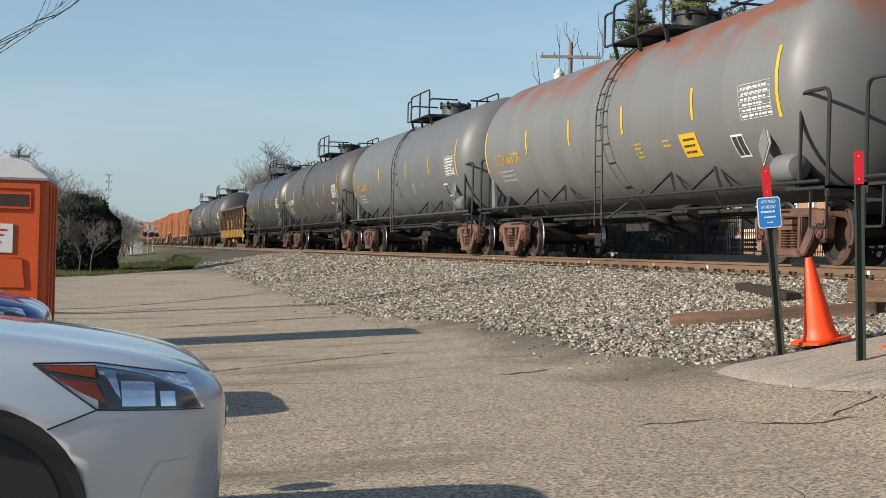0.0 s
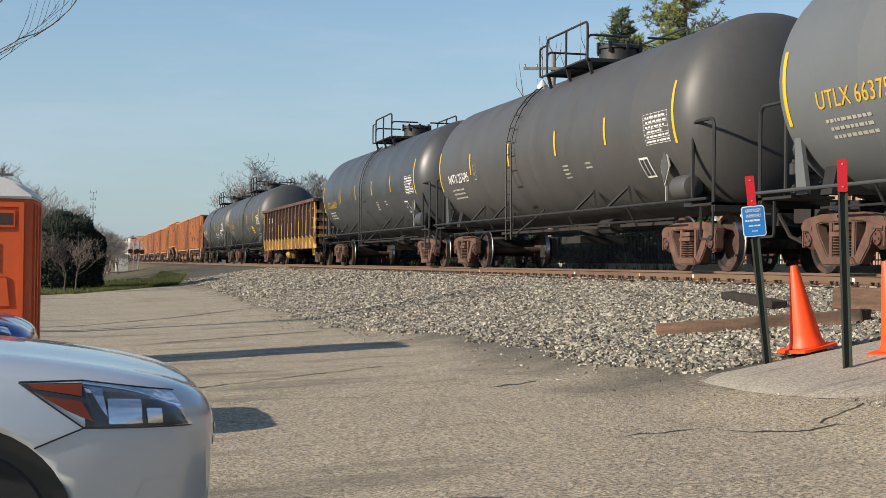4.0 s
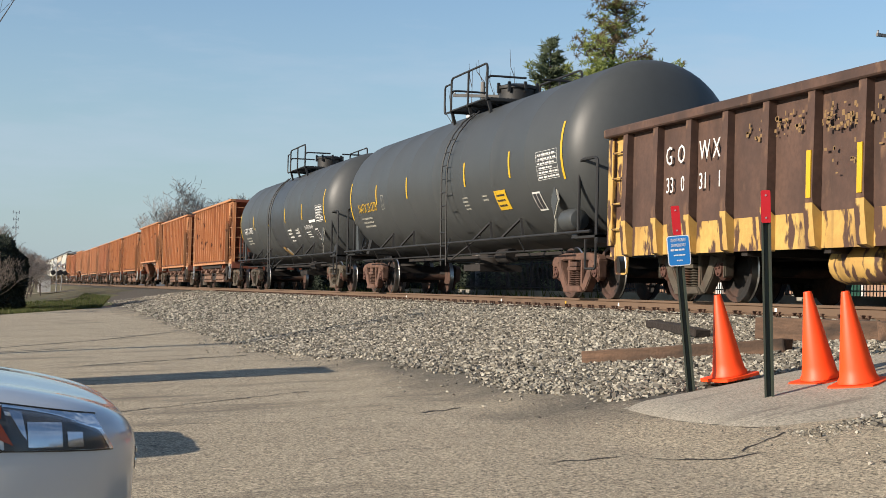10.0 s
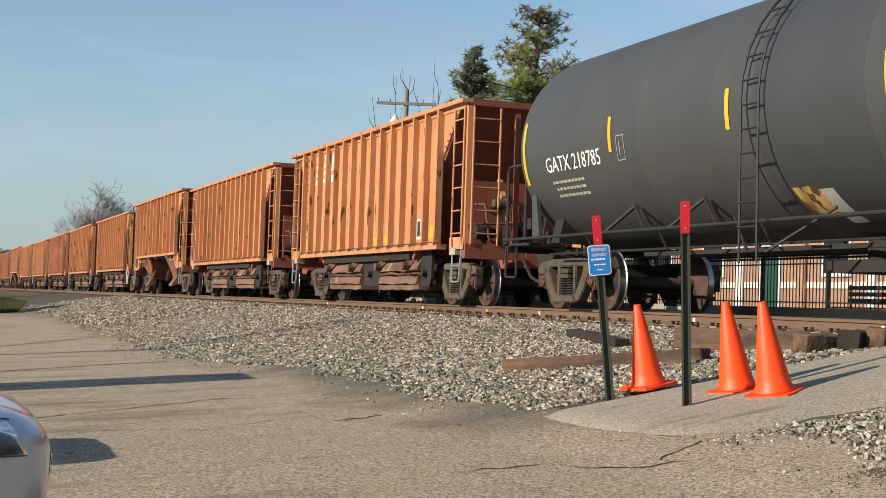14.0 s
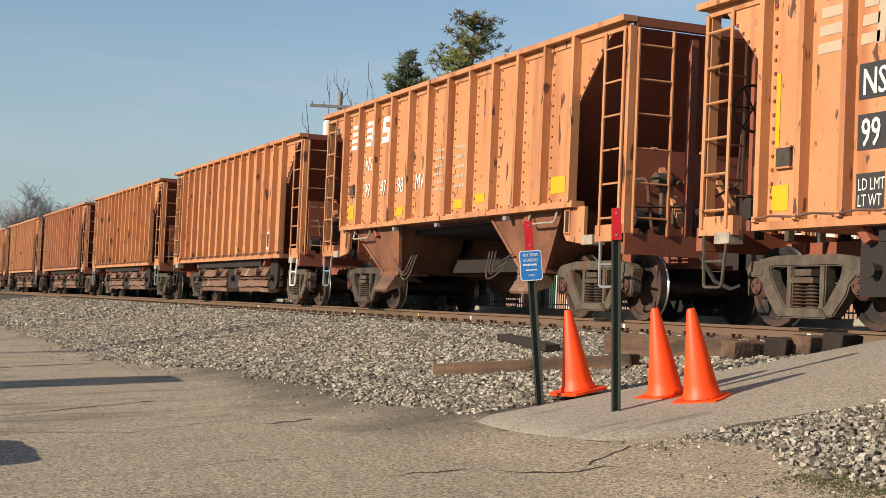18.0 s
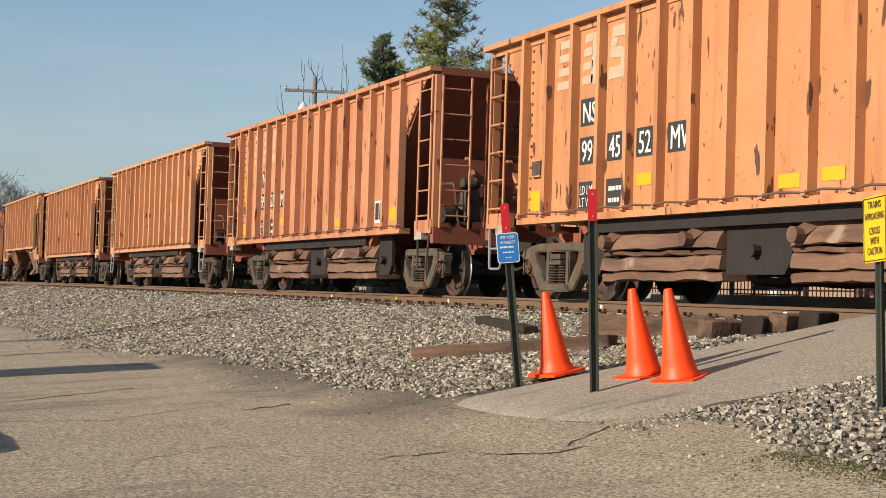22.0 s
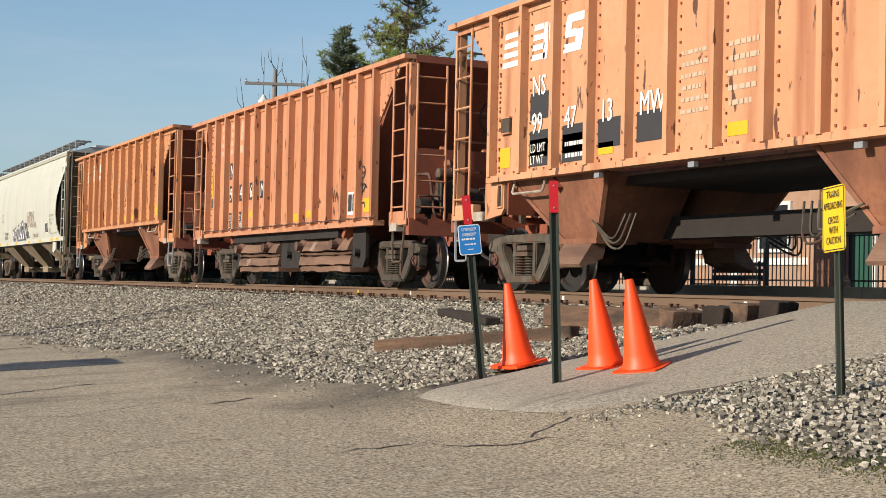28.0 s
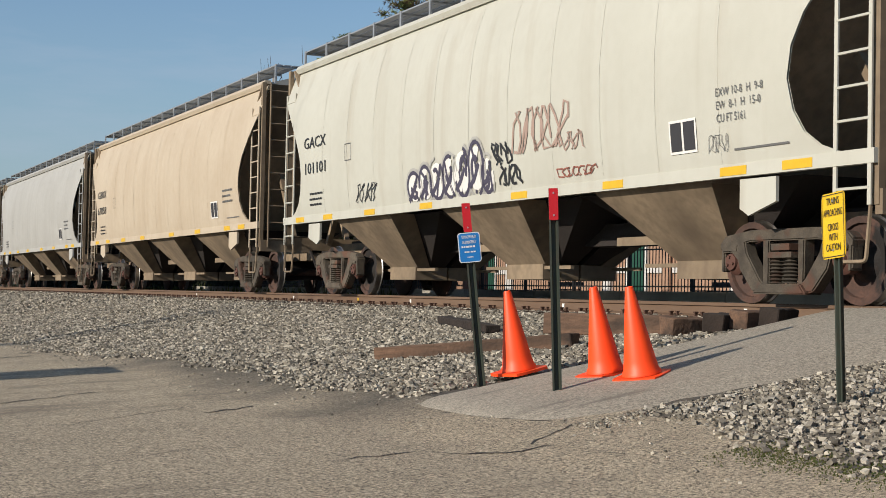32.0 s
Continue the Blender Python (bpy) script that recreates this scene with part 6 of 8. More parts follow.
UT = "grey steel tank car with rust-streaked top and yellow marks"
tank_car(7.6, "tank_grey_rust", 18.6, "", lad=0.75, label=UT)
tank_car(26.17, "tank_grey_rust", 18.6, "UTLX 663759", yellow_tag=True, rust_top=True, lad=0.62, marks=(-4.4, -1.5, 1.5, 4.65), label=UT)
tank_car(44.6, "tank_grey", 18.6, "UTLX 663751", lad=-0.1, marks=(-2.87, 1.36, 4.45), label="plain grey steel tank car with yellow lettering")
tank_car(63.75, "tank_brown", 18.6, "NATX 251095", "letter_white", label="dark grey tank car with white lettering")
tank_car(82.25, "tank_black", 18.7, "UTLX 649627", lad=0.15, marks=(-4.2, -1.3, 1.55, 4.45), label="glossy black tank car with yellow lettering")
gondola(100.8, "rusty brown gondola car with worn yellow ends and sill")
tank_car(118.8, "tank_slate", 18.9, "NATX 251278", yellow_tag=True, lad=1.2, marks=(-5.1, -2.2, 2.28, 5.06), label="slate grey tank car with yellow lettering")
tank_car(137.9, "tank_slate", 18.7, "GATX 218785", "letter_white", band="tank_black", air=False, truck=TRUCK, lad=-0.9, marks=(-4.76, -1.6, 1.5, 4.36), label="slate grey tank car with a black band and white lettering")
HOP = "faded orange open ballast hopper with upright ribs"
y = 148.1
for i, (kind, num, bold, faded) in enumerate((("A", "994530", False, True), ("A", "994894", True, False), ("B", "994798", False, False), ("A", "994611", False, True), ("A", "994552", True, False),
                                             ("A", "994280", True, False), ("A", "994528", False, True), ("A", "994522", False, True), ("B", "994713", True, False), ("A", "994565", True, False),
                                             ("B", "994767", False, True))):
    c = y + (6.65 if kind == "A" else 6.25)
    hopper(c + 0.1, kind, num, bold, HOP + (" and low dump doors" if kind == "A" else " and chutes below"), faded, seed=i + 1,
           tone={"994280": "orange_red", "994565": "orange_red", "994522": "orange_pale", "994713": "orange_pale", "994528": "orange_pale"}.get(num, "orange"))
    y += 14.66 if kind == "A" else 13.75
for root, num in ((o, s) for o, s in CARS if o.name.startswith("ballast_hopper")):
    pl = flat(-1.508)
    if abs(num - CARS[-2][1]) < 0.01:
        bm = bmesh.new()
        stroke(bm, pl, loop_pts(3.45, 1.93, 0.15, 0.26, -80, 80), 0.014)
        stroke(bm, pl, loop_pts(3.30, 1.93, 0.24, 0.26, -70, 70), 0.010)
        part("sprayed_moon", bm, M["letter_faded"], root)
        bm = bmesh.new()
        stroke(bm, pl, loop_pts(4.36, 1.98, 0.10, 0.10, 0, 360), 0.016)
        for pts in (((4.36, 1.88), (4.34, 1.62), (4.30, 1.45), (4.26, 1.32)), ((4.30, 1.45), (4.45, 1.45), (4.48, 1.36)), ((4.12, 1.56), (4.2, 1.76), (4.3, 1.72), (4.42, 1.78), (4.55, 1.70)), ((4.32, 1.99), (4.36, 1.95), (4.42, 1.99)), ((4.2, 1.7), (4.26, 1.6), (4.4, 1.66), (4.5, 1.76))):
            stroke(bm, pl, pts, 0.018)
        part("sprayed_figure", bm, M["letter_black"], root)
        for seed, u, v in ((1, 1.9, 1.55), (2, 2.75, 1.62)):
            bm = bmesh.new()
            for i in range(4):
                stroke(bm, pl, [(u + 0.1 * i, v - 0.1), (u + 0.1 * i + 0.05, v + 0.22 - 0.05 * i), (u + 0.1 * i + 0.09, v - 0.02)], 0.011)
            part("sprayed_scrawl", bm, M["letter_black"], root)
covered_hopper(316.15, "grain_white", 16.9, ("GACX", "101101"), True, "off-white covered grain hopper with sprayed lettering")
covered_hopper(334.6, "grain_tan", 16.9, ("GBRX", "67058"), False, "sandy tan covered grain hopper")
covered_hopper(353.2, "grain_grey", 17.5, (), False, "pale grey covered grain hopper")
covered_hopper(371.8, "grain_white", 17.5, (), False, "off-white covered grain hopper")
covered_hopper(390.4, "grain_grey", 17.5, (), False, "pale grey covered grain hopper")
covered_hopper(409.0, "grain_tan", 17.5, (), False, "sandy tan covered grain hopper")
for o in (*TRUCK.children_recursive, TRUCK, *RUSTY_TRUCK.children_recursive, RUSTY_TRUCK):
    bpy.data.objects.remove(o)


def travelled(t):
    return 8.54 * t + 0.0235 * t * t + float(np.interp(t, (0, 19, 20, 21, 29, 30, 31, 32), (0, 0, -0.22, 0, 0, -0.45, -0.22, 0)))


def motions():
    """The train rolls past, slowly gathering speed; every wheel turns with it."""
    for root, s in CARS:
        walk(root, [(t, pose(XC, s - travelled(t), RAILZ)) for t in range(33)])
    lead = {}
    for root, _ in CARS:
        for tr in root.children:
            if tr.name.startswith("truck"):
                back = abs(tr.rotation_euler.z) > 1 or tr.matrix_basis.to_euler().z > 1
                for w in tr.children:
                    if w.name.startswith("wheelset"):
                        key = (back, w.location.y > 0)
                        if key not in lead:
                            d = -1 if back else 1
                            at = w.location.copy()
                            walk(w, [(i / 15, pose(*at) @ Matrix.Rotation(d * travelled(i / 15) / WR, 4, "X")) for i in range(481)])
                            lead[key] = w.animation_data
                        else:
                            w.rotation_mode = "QUATERNION"
                            keys = w.animation_data_create()
                            keys.action = lead[key].action
                            keys.action_slot = lead[key].action_slot


# ---- loose stone along the track ----


def stone_mesh_data(n, rnd):
    """Angular stones: eight uneven corners each."""
    corners = np.array([(x, y, z) for z in (-1, 1) for y in (-1, 1) for x in (-1, 1)], float)
    v = corners[None] * rnd.uniform(0.45, 1.05, (n, 8, 1)) + rnd.uniform(-0.25, 0.25, (n, 8, 3))
    v *= np.array([1.0, 0.85, 0.62])
    a = rnd.uniform(0, math.tau, n)
    b = rnd.uniform(-0.7, 0.7, n)
    ca, sa, cb, sb = np.cos(a), np.sin(a), np.cos(b), np.sin(b)
    x, y, z = v[..., 0], v[..., 1], v[..., 2]
    y, z = y * cb[:, None] - z * sb[:, None], y * sb[:, None] + z * cb[:, None]
    x, y = x * ca[:, None] - y * sa[:, None], x * sa[:, None] + y * ca[:, None]
    return np.stack((x, y, z), -1)


STONE_FACES = np.array([(0, 2, 3), (0, 3, 1), (4, 5, 7), (4, 7, 6), (0, 1, 5), (0, 5, 4), (2, 6, 7), (2, 7, 3), (0, 4, 6), (0, 6, 2), (1, 3, 7), (1, 7, 5)])


def joined(name, verts, faces, mat):
    n, k = len(verts), verts.shape[1]
    f = (faces[None] + (np.arange(n) * k)[:, None, None]).reshape(-1, faces.shape[1])
    me = bpy.data.meshes.new(name)
    me.from_pydata(verts.reshape(-1, 3).tolist(), [], f.tolist())
    me.materials.append(mat)
    return new(name, me)


def on_ramp(x, y):
    return (x > 5.02) & (y > 8.98 - 0.03 * (x - 5.3)) & (y < 11.72)


def scatter_stones():
    rnd = np.random.default_rng(4)
    bed_v, toe_v = np.vectorize(bed), np.vectorize(toe)
    xs, ys, sz = [], [], []
    for y0, y1, x0, x1, dens, s0, s1 in ((11.6, 24, 4.0, 9.75, 900, 0.013, 0.027), (24, 40, 3.9, 9.75, 560, 0.014, 0.028), (40, 75, 4.0, 9.75, 130, 0.022, 0.042),
                                         (2.5, 9.1, 5.1, 9.75, 900, 0.010, 0.023), (2.5, 60, 9.75, 10.0, 420, 0.018, 0.03)):
        n = int((y1 - y0) * (x1 - x0) * dens)
        x, y = rnd.uniform(x0, x1, n), rnd.uniform(y0, y1, n)
        ok = (x > toe_v(y) + np.abs(rnd.normal(0.0, 0.3, n)) - 0.06) & ~on_ramp(x, y)
        xs.append(x[ok]), ys.append(y[ok]), sz.append(rnd.uniform(s0, s1, n)[ok] * rnd.choice([0.7, 1.0, 1.0, 1.25], n)[ok])
    # strays on the lot and the path's edges
    n = 1300
    x, y = rnd.uniform(3.2, 5.6, n), rnd.uniform(6, 30, n)
    ok = (x < toe_v(y)) & (rnd.random(n) < np.clip(1 - (toe_v(y) - x) / 1.2, 0, 1) ** 1.5)
    xs.append(x[ok]), ys.append(y[ok]), sz.append(rnd.uniform(0.008, 0.02, n)[ok])
    # grit along the front edge of the path
    n = 1800
    x = rnd.uniform(5.3, 9.4, n)
    y = 8.98 - np.abs(rnd.normal(0, 0.16, n))
    xs.append(x), ys.append(y), sz.append(rnd.uniform(0.004, 0.011, n))
    x, y, s = np.concatenate(xs), np.concatenate(ys), np.concatenate(sz)
    v = stone_mesh_data(len(x), rnd) * s[:, None, None]
    v += np.stack((x, y, bed_v(x) + s * rnd.uniform(-0.1, 0.75, len(x))), -1)[:, None]
    ob = joined("ballast_stones", v, STONE_FACES, M["stones"])

    tagged(ob, "loose pale grey crushed stone beside the track", "gravel", kind="stuff")
    # the stones next to the path, one by one
    meshes = []
    for i in range(10):
        me = bpy.data.meshes.new("stone")
        me.from_pydata((stone_mesh_data(1, rnd)[0]).tolist(), [], STONE_FACES.tolist())
        me.materials.append(M["stone"])
        meshes.append(me)
    bedding = new("gravel_edge")
    tagged(bedding, "coarse pale stones spilling beside the path", "gravel", kind="structure")
    r2, n = random.Random(9), 0
    while n < 300:
        x, y = r2.uniform(5.3, 8.4), r2.uniform(5.2, 9.2)
        if on_ramp(np.array(x), np.array(y)) or x < toe(y) + 0.15:
            continue
        o = share("stone", meshes[n % 10], bedding, pose(x, y, bed(x) + 0.03, 0, 0, r2.uniform(0, 360)))
        k = r2.uniform(0.012, 0.027)
        o.scale = (k, k, k)
        n += 1
    o = share("stone", meshes[3], bedding, pose(5.9, 8.93, 0.475, 0, 0, 40))
    o.scale = (0.038, 0.035, 0.03)


scatter_stones()

# ---- cones, posts and signs by the path ----


def rz(x):
    return 0.355 + (x - 5.2) * (1.2 - 0.355) / 4.4 + 0.03


def traffic_cone(x, y, turn, lean=(0, 0)):
    root = new("traffic_cone")
    root.matrix_basis = pose(x, y, rz(x) - 0.012, lean[0], -10.9 + lean[1], turn * 0)
    tagged(root, "plain bright orange plastic traffic cone on the path", "cone", "cones by the crossing")
    bm = bmesh.new()
    pts = [(0.215 * math.cos(a) ** 1 * (1.0 if i % 2 == 0 else 0.86), 0.215 * math.sin(a) * (1.0 if i % 2 == 0 else 0.86)) for i, a in enumerate(k * math.tau / 16 + 0.2 for k in range(16))]
    sq = []
    for a in range(24):
        c, s = math.cos(a * math.tau / 24), math.sin(a * math.tau / 24)
        q = 0.205 / max(abs(c), abs(s), 0.78)
        sq.append((q * c, q * s))
    prism(bm, sq, "z", 0.0, 0.026)
    fix(bm)
    part("base", bm, M["cone"], root, at=pose(0, 0, 0, 0, 0, turn))
    bm = bmesh.new()
    lathe(bm, [(0.165, 0.03), (0.160, 0.055), (0.146, 0.075), (0.132, 0.15), (0.036, 0.74), (0.030, 0.755), (0.024, 0.755), (0.024, 0.70)], "z", seg=32)
    part("body", fix(bm), M["cone"], root, angle=0.9)
    return root


traffic_cone(6.30, 11.66, 12)
traffic_cone(6.53, 10.53, 20)
traffic_cone(6.56, 10.02, 35)


def channel_post(root, h, mat):
    bm = bmesh.new()
    prism(bm, [(-0.038, -0.012), (-0.022, -0.012), (-0.014, 0.02), (0.014, 0.02), (0.022, -0.012), (0.038, -0.012), (0.038, -0.007), (0.025, -0.007), (0.018, 0.026), (-0.018, 0.026), (-0.025, -0.007), (-0.038, -0.007)], "z", -0.25, h)
    return part("post", fix(bm), mat, root)


def rounded_plate(bm, w, h, r, y0, y1, mat=0):
    pts = []
    for cx, cz, a0 in ((w / 2 - r, h / 2 - r, 0), (-w / 2 + r, h / 2 - r, 90), (-w / 2 + r, -h / 2 + r, 180), (w / 2 - r, -h / 2 + r, 270)):
        for k in range(5):
            a = radians(a0 + k * 22.5)
            pts.append((cx + r * math.cos(a), cz + r * math.sin(a)))
    prism(bm, pts, "y", y0, y1, mat)


def front(z0):
    return lambda u, v, d=0.0: (u, -0.0345 - d, z0 + v)


def marker_post(x, y, h, lean, turn, sign):
    root = new("marker_post")
    root.matrix_basis = pose(x, y, rz(x), 0, lean, turn)
    tagged(root, "green steel post with red reflector" + (" and blue sign" if sign else ""), "post", "posts by the crossing")
    channel_post(root, h, M["post"])
    bm = bmesh.new()
    rounded_plate(bm, 0.075, 0.26, 0.012, -0.024, -0.014)
    fix(bm)
    part("reflector", bm, M["red"], root, "red reflector plate", at=pose(0, 0, h - 0.13))
    for z in (h - 0.04, h - 0.22):
        bm = bmesh.new()
        lathe(bm, [(0.008, -0.03), (0.008, -0.024)], "y", at=(0, 0, z), seg=8)
        part("bolt", fix(bm), M["galv"], root)
    if sign:
        zc = h - 0.40
        bm = bmesh.new()
        rounded_plate(bm, 0.20, 0.27, 0.025, -0.031, -0.027)
        s = part("sign_plate", fix(bm), M["sign_white"], root, "white-edged blue sign plate", at=pose(0, 0, zc))
        bm = bmesh.new()
        rounded_plate(bm, 0.184, 0.254, 0.02, -0.033, -0.0305)
        part("sign_face", fix(bm), M["sign_blue"], s)
        bm = bmesh.new()
        pl = front(0)
        for i, (w, hh) in enumerate(((0.13, 0.028), (0.13, 0.028), (0.15, 0.03), (0.11, 0.022), (0.06, 0.018))):
            z = 0.095 - i * 0.046
            if i < 2:
                tx = ("REPORT PROBLEM", "OR EMERGENCY")[i]
                vs, _ = glyphs(tx)
                write(bm, tx, pl, hh, -w / 2, z - hh / 2, w / max(v[0] for v in vs) / hh)
            else:
                bars(bm, pl, -w / 2, z - hh / 2, w, hh * 1.5, 1, seed=i + 2)
        part("sign_print", bm, M["sign_white"], s)
    return root


marker_post(5.88, 11.60, 1.60, -6.2, -22, True)
marker_post(5.88, 10.23, 1.65, -2.2, -24, False)


def warning_sign(x, y):
    root = new("warning_sign")
    root.matrix_basis = pose(x, y, bed(x) + 0.02, 0, -3.6, -100)
    tagged(root, "yellow plate sign with black words on a green post", "sign")
    channel_post(root, 1.42, M["post"])
    zc = 1.21
    bm = bmesh.new()
    rounded_plate(bm, 0.305, 0.455, 0.035, -0.031, -0.027)
    fix(bm)
    s = part("sign_plate", bm, M["sign_yellow"], root, "yellow sign plate", at=pose(0, 0, zc))
    bm = bmesh.new()
    pl = front(0)
    for p, q in (((-0.14, 0.215), (0.14, 0.215)), ((-0.14, -0.215), (0.14, -0.215)), ((-0.14, -0.215), (-0.14, 0.215)), ((0.14, -0.215), (0.14, 0.215))):
        a, b = min(p[0], q[0]) - 0.003, max(p[0], q[0]) + 0.003
        c, d = min(p[1], q[1]) - 0.003, max(p[1], q[1]) + 0.003
        patch(bm, pl, a, c, b - a, d - c)
    for i, (tx, w) in enumerate((("TRAINS", 0.17), ("APPROACHING", 0.245), ("CROSS", 0.14), ("WITH", 0.11), ("CAUTION", 0.19))):
        z = (0.145, 0.065, -0.035, -0.105, -0.175)[i]
        vs, _ = glyphs(tx)
        k = w / (max(v[0] for v in vs))
        write(bm, tx, pl, 0.05, -w / 2, z, k / 0.05)
    part("sign_print", bm, M["letter_black"], s)
    for z in (zc + 0.17, zc - 0.17):
        bm = bmesh.new()
        lathe(bm, [(0.009, -0.037), (0.009, -0.03)], "y", at=(0, 0, z), seg=8)
        part("bolt", fix(bm), M["galv"], root)


warning_sign(6.68, 7.75)

# ---- old timbers and cut ties on the stone ----


def timber(name, x, y, z, length, w, h, turn, mat, label, seed, tilt=0.0, roll=0.0):
    bm = bmesh.new()
    rnd = random.Random(seed)
    n = 8
    rings = []
    for i in range(n + 1):
        u = -length / 2 + length * i / n
        rings.append([bm.verts.new((u + (rnd.uniform(-0.02, 0.02) if i in (0, n) else 0), sy * w / 2 + rnd.uniform(-0.008, 0.008), sz * h / 2 + rnd.uniform(-0.008, 0.008))) for sy, sz in ((-1, -1), (1, -1), (1, 1), (-1, 1))])
    for a, b in zip(rings, rings[1:]):
        for k in range(4):
            bm.faces.new((a[k], a[(k + 1) % 4], b[(k + 1) % 4], b[k]))
    bm.faces.new(rings[0][::-1]), bm.faces.new(rings[-1])
    fix(bm)
    bmesh.ops.bevel(bm, geom=[e for e in bm.edges if e.calc_face_angle(0) > 0.8], offset=0.012, segments=1, affect="EDGES")
    ob = part(name, bm, M[mat])
    ob.matrix_basis = pose(x, y, z + h / 2, roll, tilt, turn)
    return tagged(ob, label, "timber", "timbers beside the path")


timber("timber", 7.08, 14.15, 0.615, 2.4, 0.22, 0.17, -53, "timber", "weathered brown railway timber lying on the stone", 1, -5.5)
timber("timber", 8.3, 16.8, 0.855, 2.4, 0.2, 0.10, 79, "timber_dark", "thin dark charred timber lying on the stone", 2, -1.5)
timber("timber", 8.55, 13.55, 0.86, 1.95, 0.3, 0.24, -71, "timber", "weathered brown railway timber lying on the stone", 3, 0)
for i, (x, y, t) in enumerate(((8.75, 12.6, -20), (9.05, 12.35, 10), (9.3, 12.15, -10), (9.5, 12.0, 5))):
    timber("cut_tie", x, y, bed(x) - 0.02, 0.45, 0.24, 0.2, t + 20, "timber_dark" if i % 2 else "timber", "short dark cut end of a railway tie", 5 + i, roll=4)

# ---- stains and cracks on the lot ----


def crack(pts, w, name="tar_crack"):
    bm = bmesh.new()
    rnd = random.Random(len(pts) * 7)
    chain = []
    for (x0, y0), (x1, y1) in zip(pts, pts[1:]):
        n = max(2, int(math.hypot(x1 - x0, y1 - y0) / 0.12))
        chain += [(x0 + (x1 - x0) * i / n + rnd.gauss(0, 0.012), y0 + (y1 - y0) * i / n + rnd.gauss(0, 0.03)) for i in range(n)]
    prev = None
    for x, y in chain:
        ww = w * rnd.uniform(0.3, 1.2)
        cur = [bm.verts.new((x, y - ww, bed(x) + 0.004)), bm.verts.new((x, y + ww, bed(x) + 0.004))]
        if prev:
            bm.faces.new((prev[0], cur[0], cur[1], prev[1]))
        prev = cur
    ob = part(name, bm, M["tar"])
    return tagged(ob, "dark sealed crack in the asphalt", "crack", kind="structure")


crack([(-6, 27.0), (-0.7, 28.4), (2.0, 31), (4.1, 34.5)], 0.10)
crack([(-4, 26.4), (0, 27.2), (1.5, 28)], 0.06)
crack([(-3, 13.2), (1.2, 14.2), (2.7, 15.2), (3.4, 15.6)], 0.025)
crack([(1.2, 22.0), (2.5, 22.6), (4.0, 23.3)], 0.05)
crack([(3.4, 8.9), (4.0, 9.0), (4.4, 9.1)], 0.012)
crack([(4.95, 12.0), (5.02, 10.9), (5.12, 9.9), (5.32, 9.2)], 0.022)
crack([(5.3, 9.0), (4.75, 8.6), (4.9, 7.9), (5.1, 6.7)], 0.012)
crack([(4.2, 8.8), (4.6, 8.45), (4.95, 8.5)], 0.03)
crack([(3.6, 12.6), (4.3, 12.9)], 0.03)
crack([(1.6, 17.8), (2.4, 18.5), (3.1, 18.2), (3.6, 18.4)], 0.025)
crack([(0.5, 12.2), (1.6, 12.7), (2.4, 12.4), (3.0, 12.8), (3.7, 13.3)], 0.012)
crack([(2.0, 9.6), (2.7, 10.1), (3.3, 10.0)], 0.008)
crack([(-2.4, 18.6), (-0.8, 18.2), (0.6, 18.9), (1.6, 18.6)], 0.022)


# ---- beyond the track: platform, fence, building ----


def build_platform():
    root = new("station_platform")
    tagged(root, "low concrete platform edge behind the track", "platform", kind="structure")
    y = -6.0
    while y < 46:
        bm = bmesh.new()
        box(bm, 13.25, 17.0, y, y + 2.98, 1.22, 1.40)
        part("slab", bm, M["concrete"], root)
        bm = bmesh.new()
        box(bm, 13.6, 13.9, y + 1.2, y + 1.8, 0.95, 1.22)
        part("pier", bm, M["concrete"], root)
        y += 3.0


build_platform()


def build_fence():
    root = new("iron_fence")
    tagged(root, "black iron picket fence behind the platform", "fence")
    bm = bmesh.new()
    for i in range(20):
        x = i * 0.12
        box(bm, -0.008, 0.008, x - 0.008, x + 0.008, 0.05, 1.25)
    for z in (0.15, 0.95, 1.15):
        box(bm, -0.014, 0.014, 0, 2.4, z, z + 0.03)
    panel = mesh_of("panel", bm, M["fence"])
    bm = bmesh.new()
    box(bm, -0.035, 0.035, -0.035, 0.035, 0, 1.35)
    post = mesh_of("fence_post", bm, M["fence"])
    for i in range(24):
        tagged(share("panel", panel, root, pose(17.4, -4 + i * 2.4, 1.38)), kind="stuff")
        share("fence_post", post, root, pose(17.4, -4 + i * 2.4 - 0.04, 1.38))
    for y in (6.0, 20.4, 34.8):
        p = new("brick_pier")
        p.matrix_basis = pose(17.4, y, 1.1)
        tagged(p, "square brick pier with a pale cap in the fence", "pier", "fence piers")
        bm = bmesh.new()
        box(bm, -0.25, 0.25, -0.25, 0.25, 0, 1.6)
        part("shaft", bm, M["brick"], p)
        bm = bmesh.new()
        box(bm, -0.3, 0.3, -0.3, 0.3, 1.6, 1.7)
        part("cap", bm, M["concrete"], p)


build_fence()


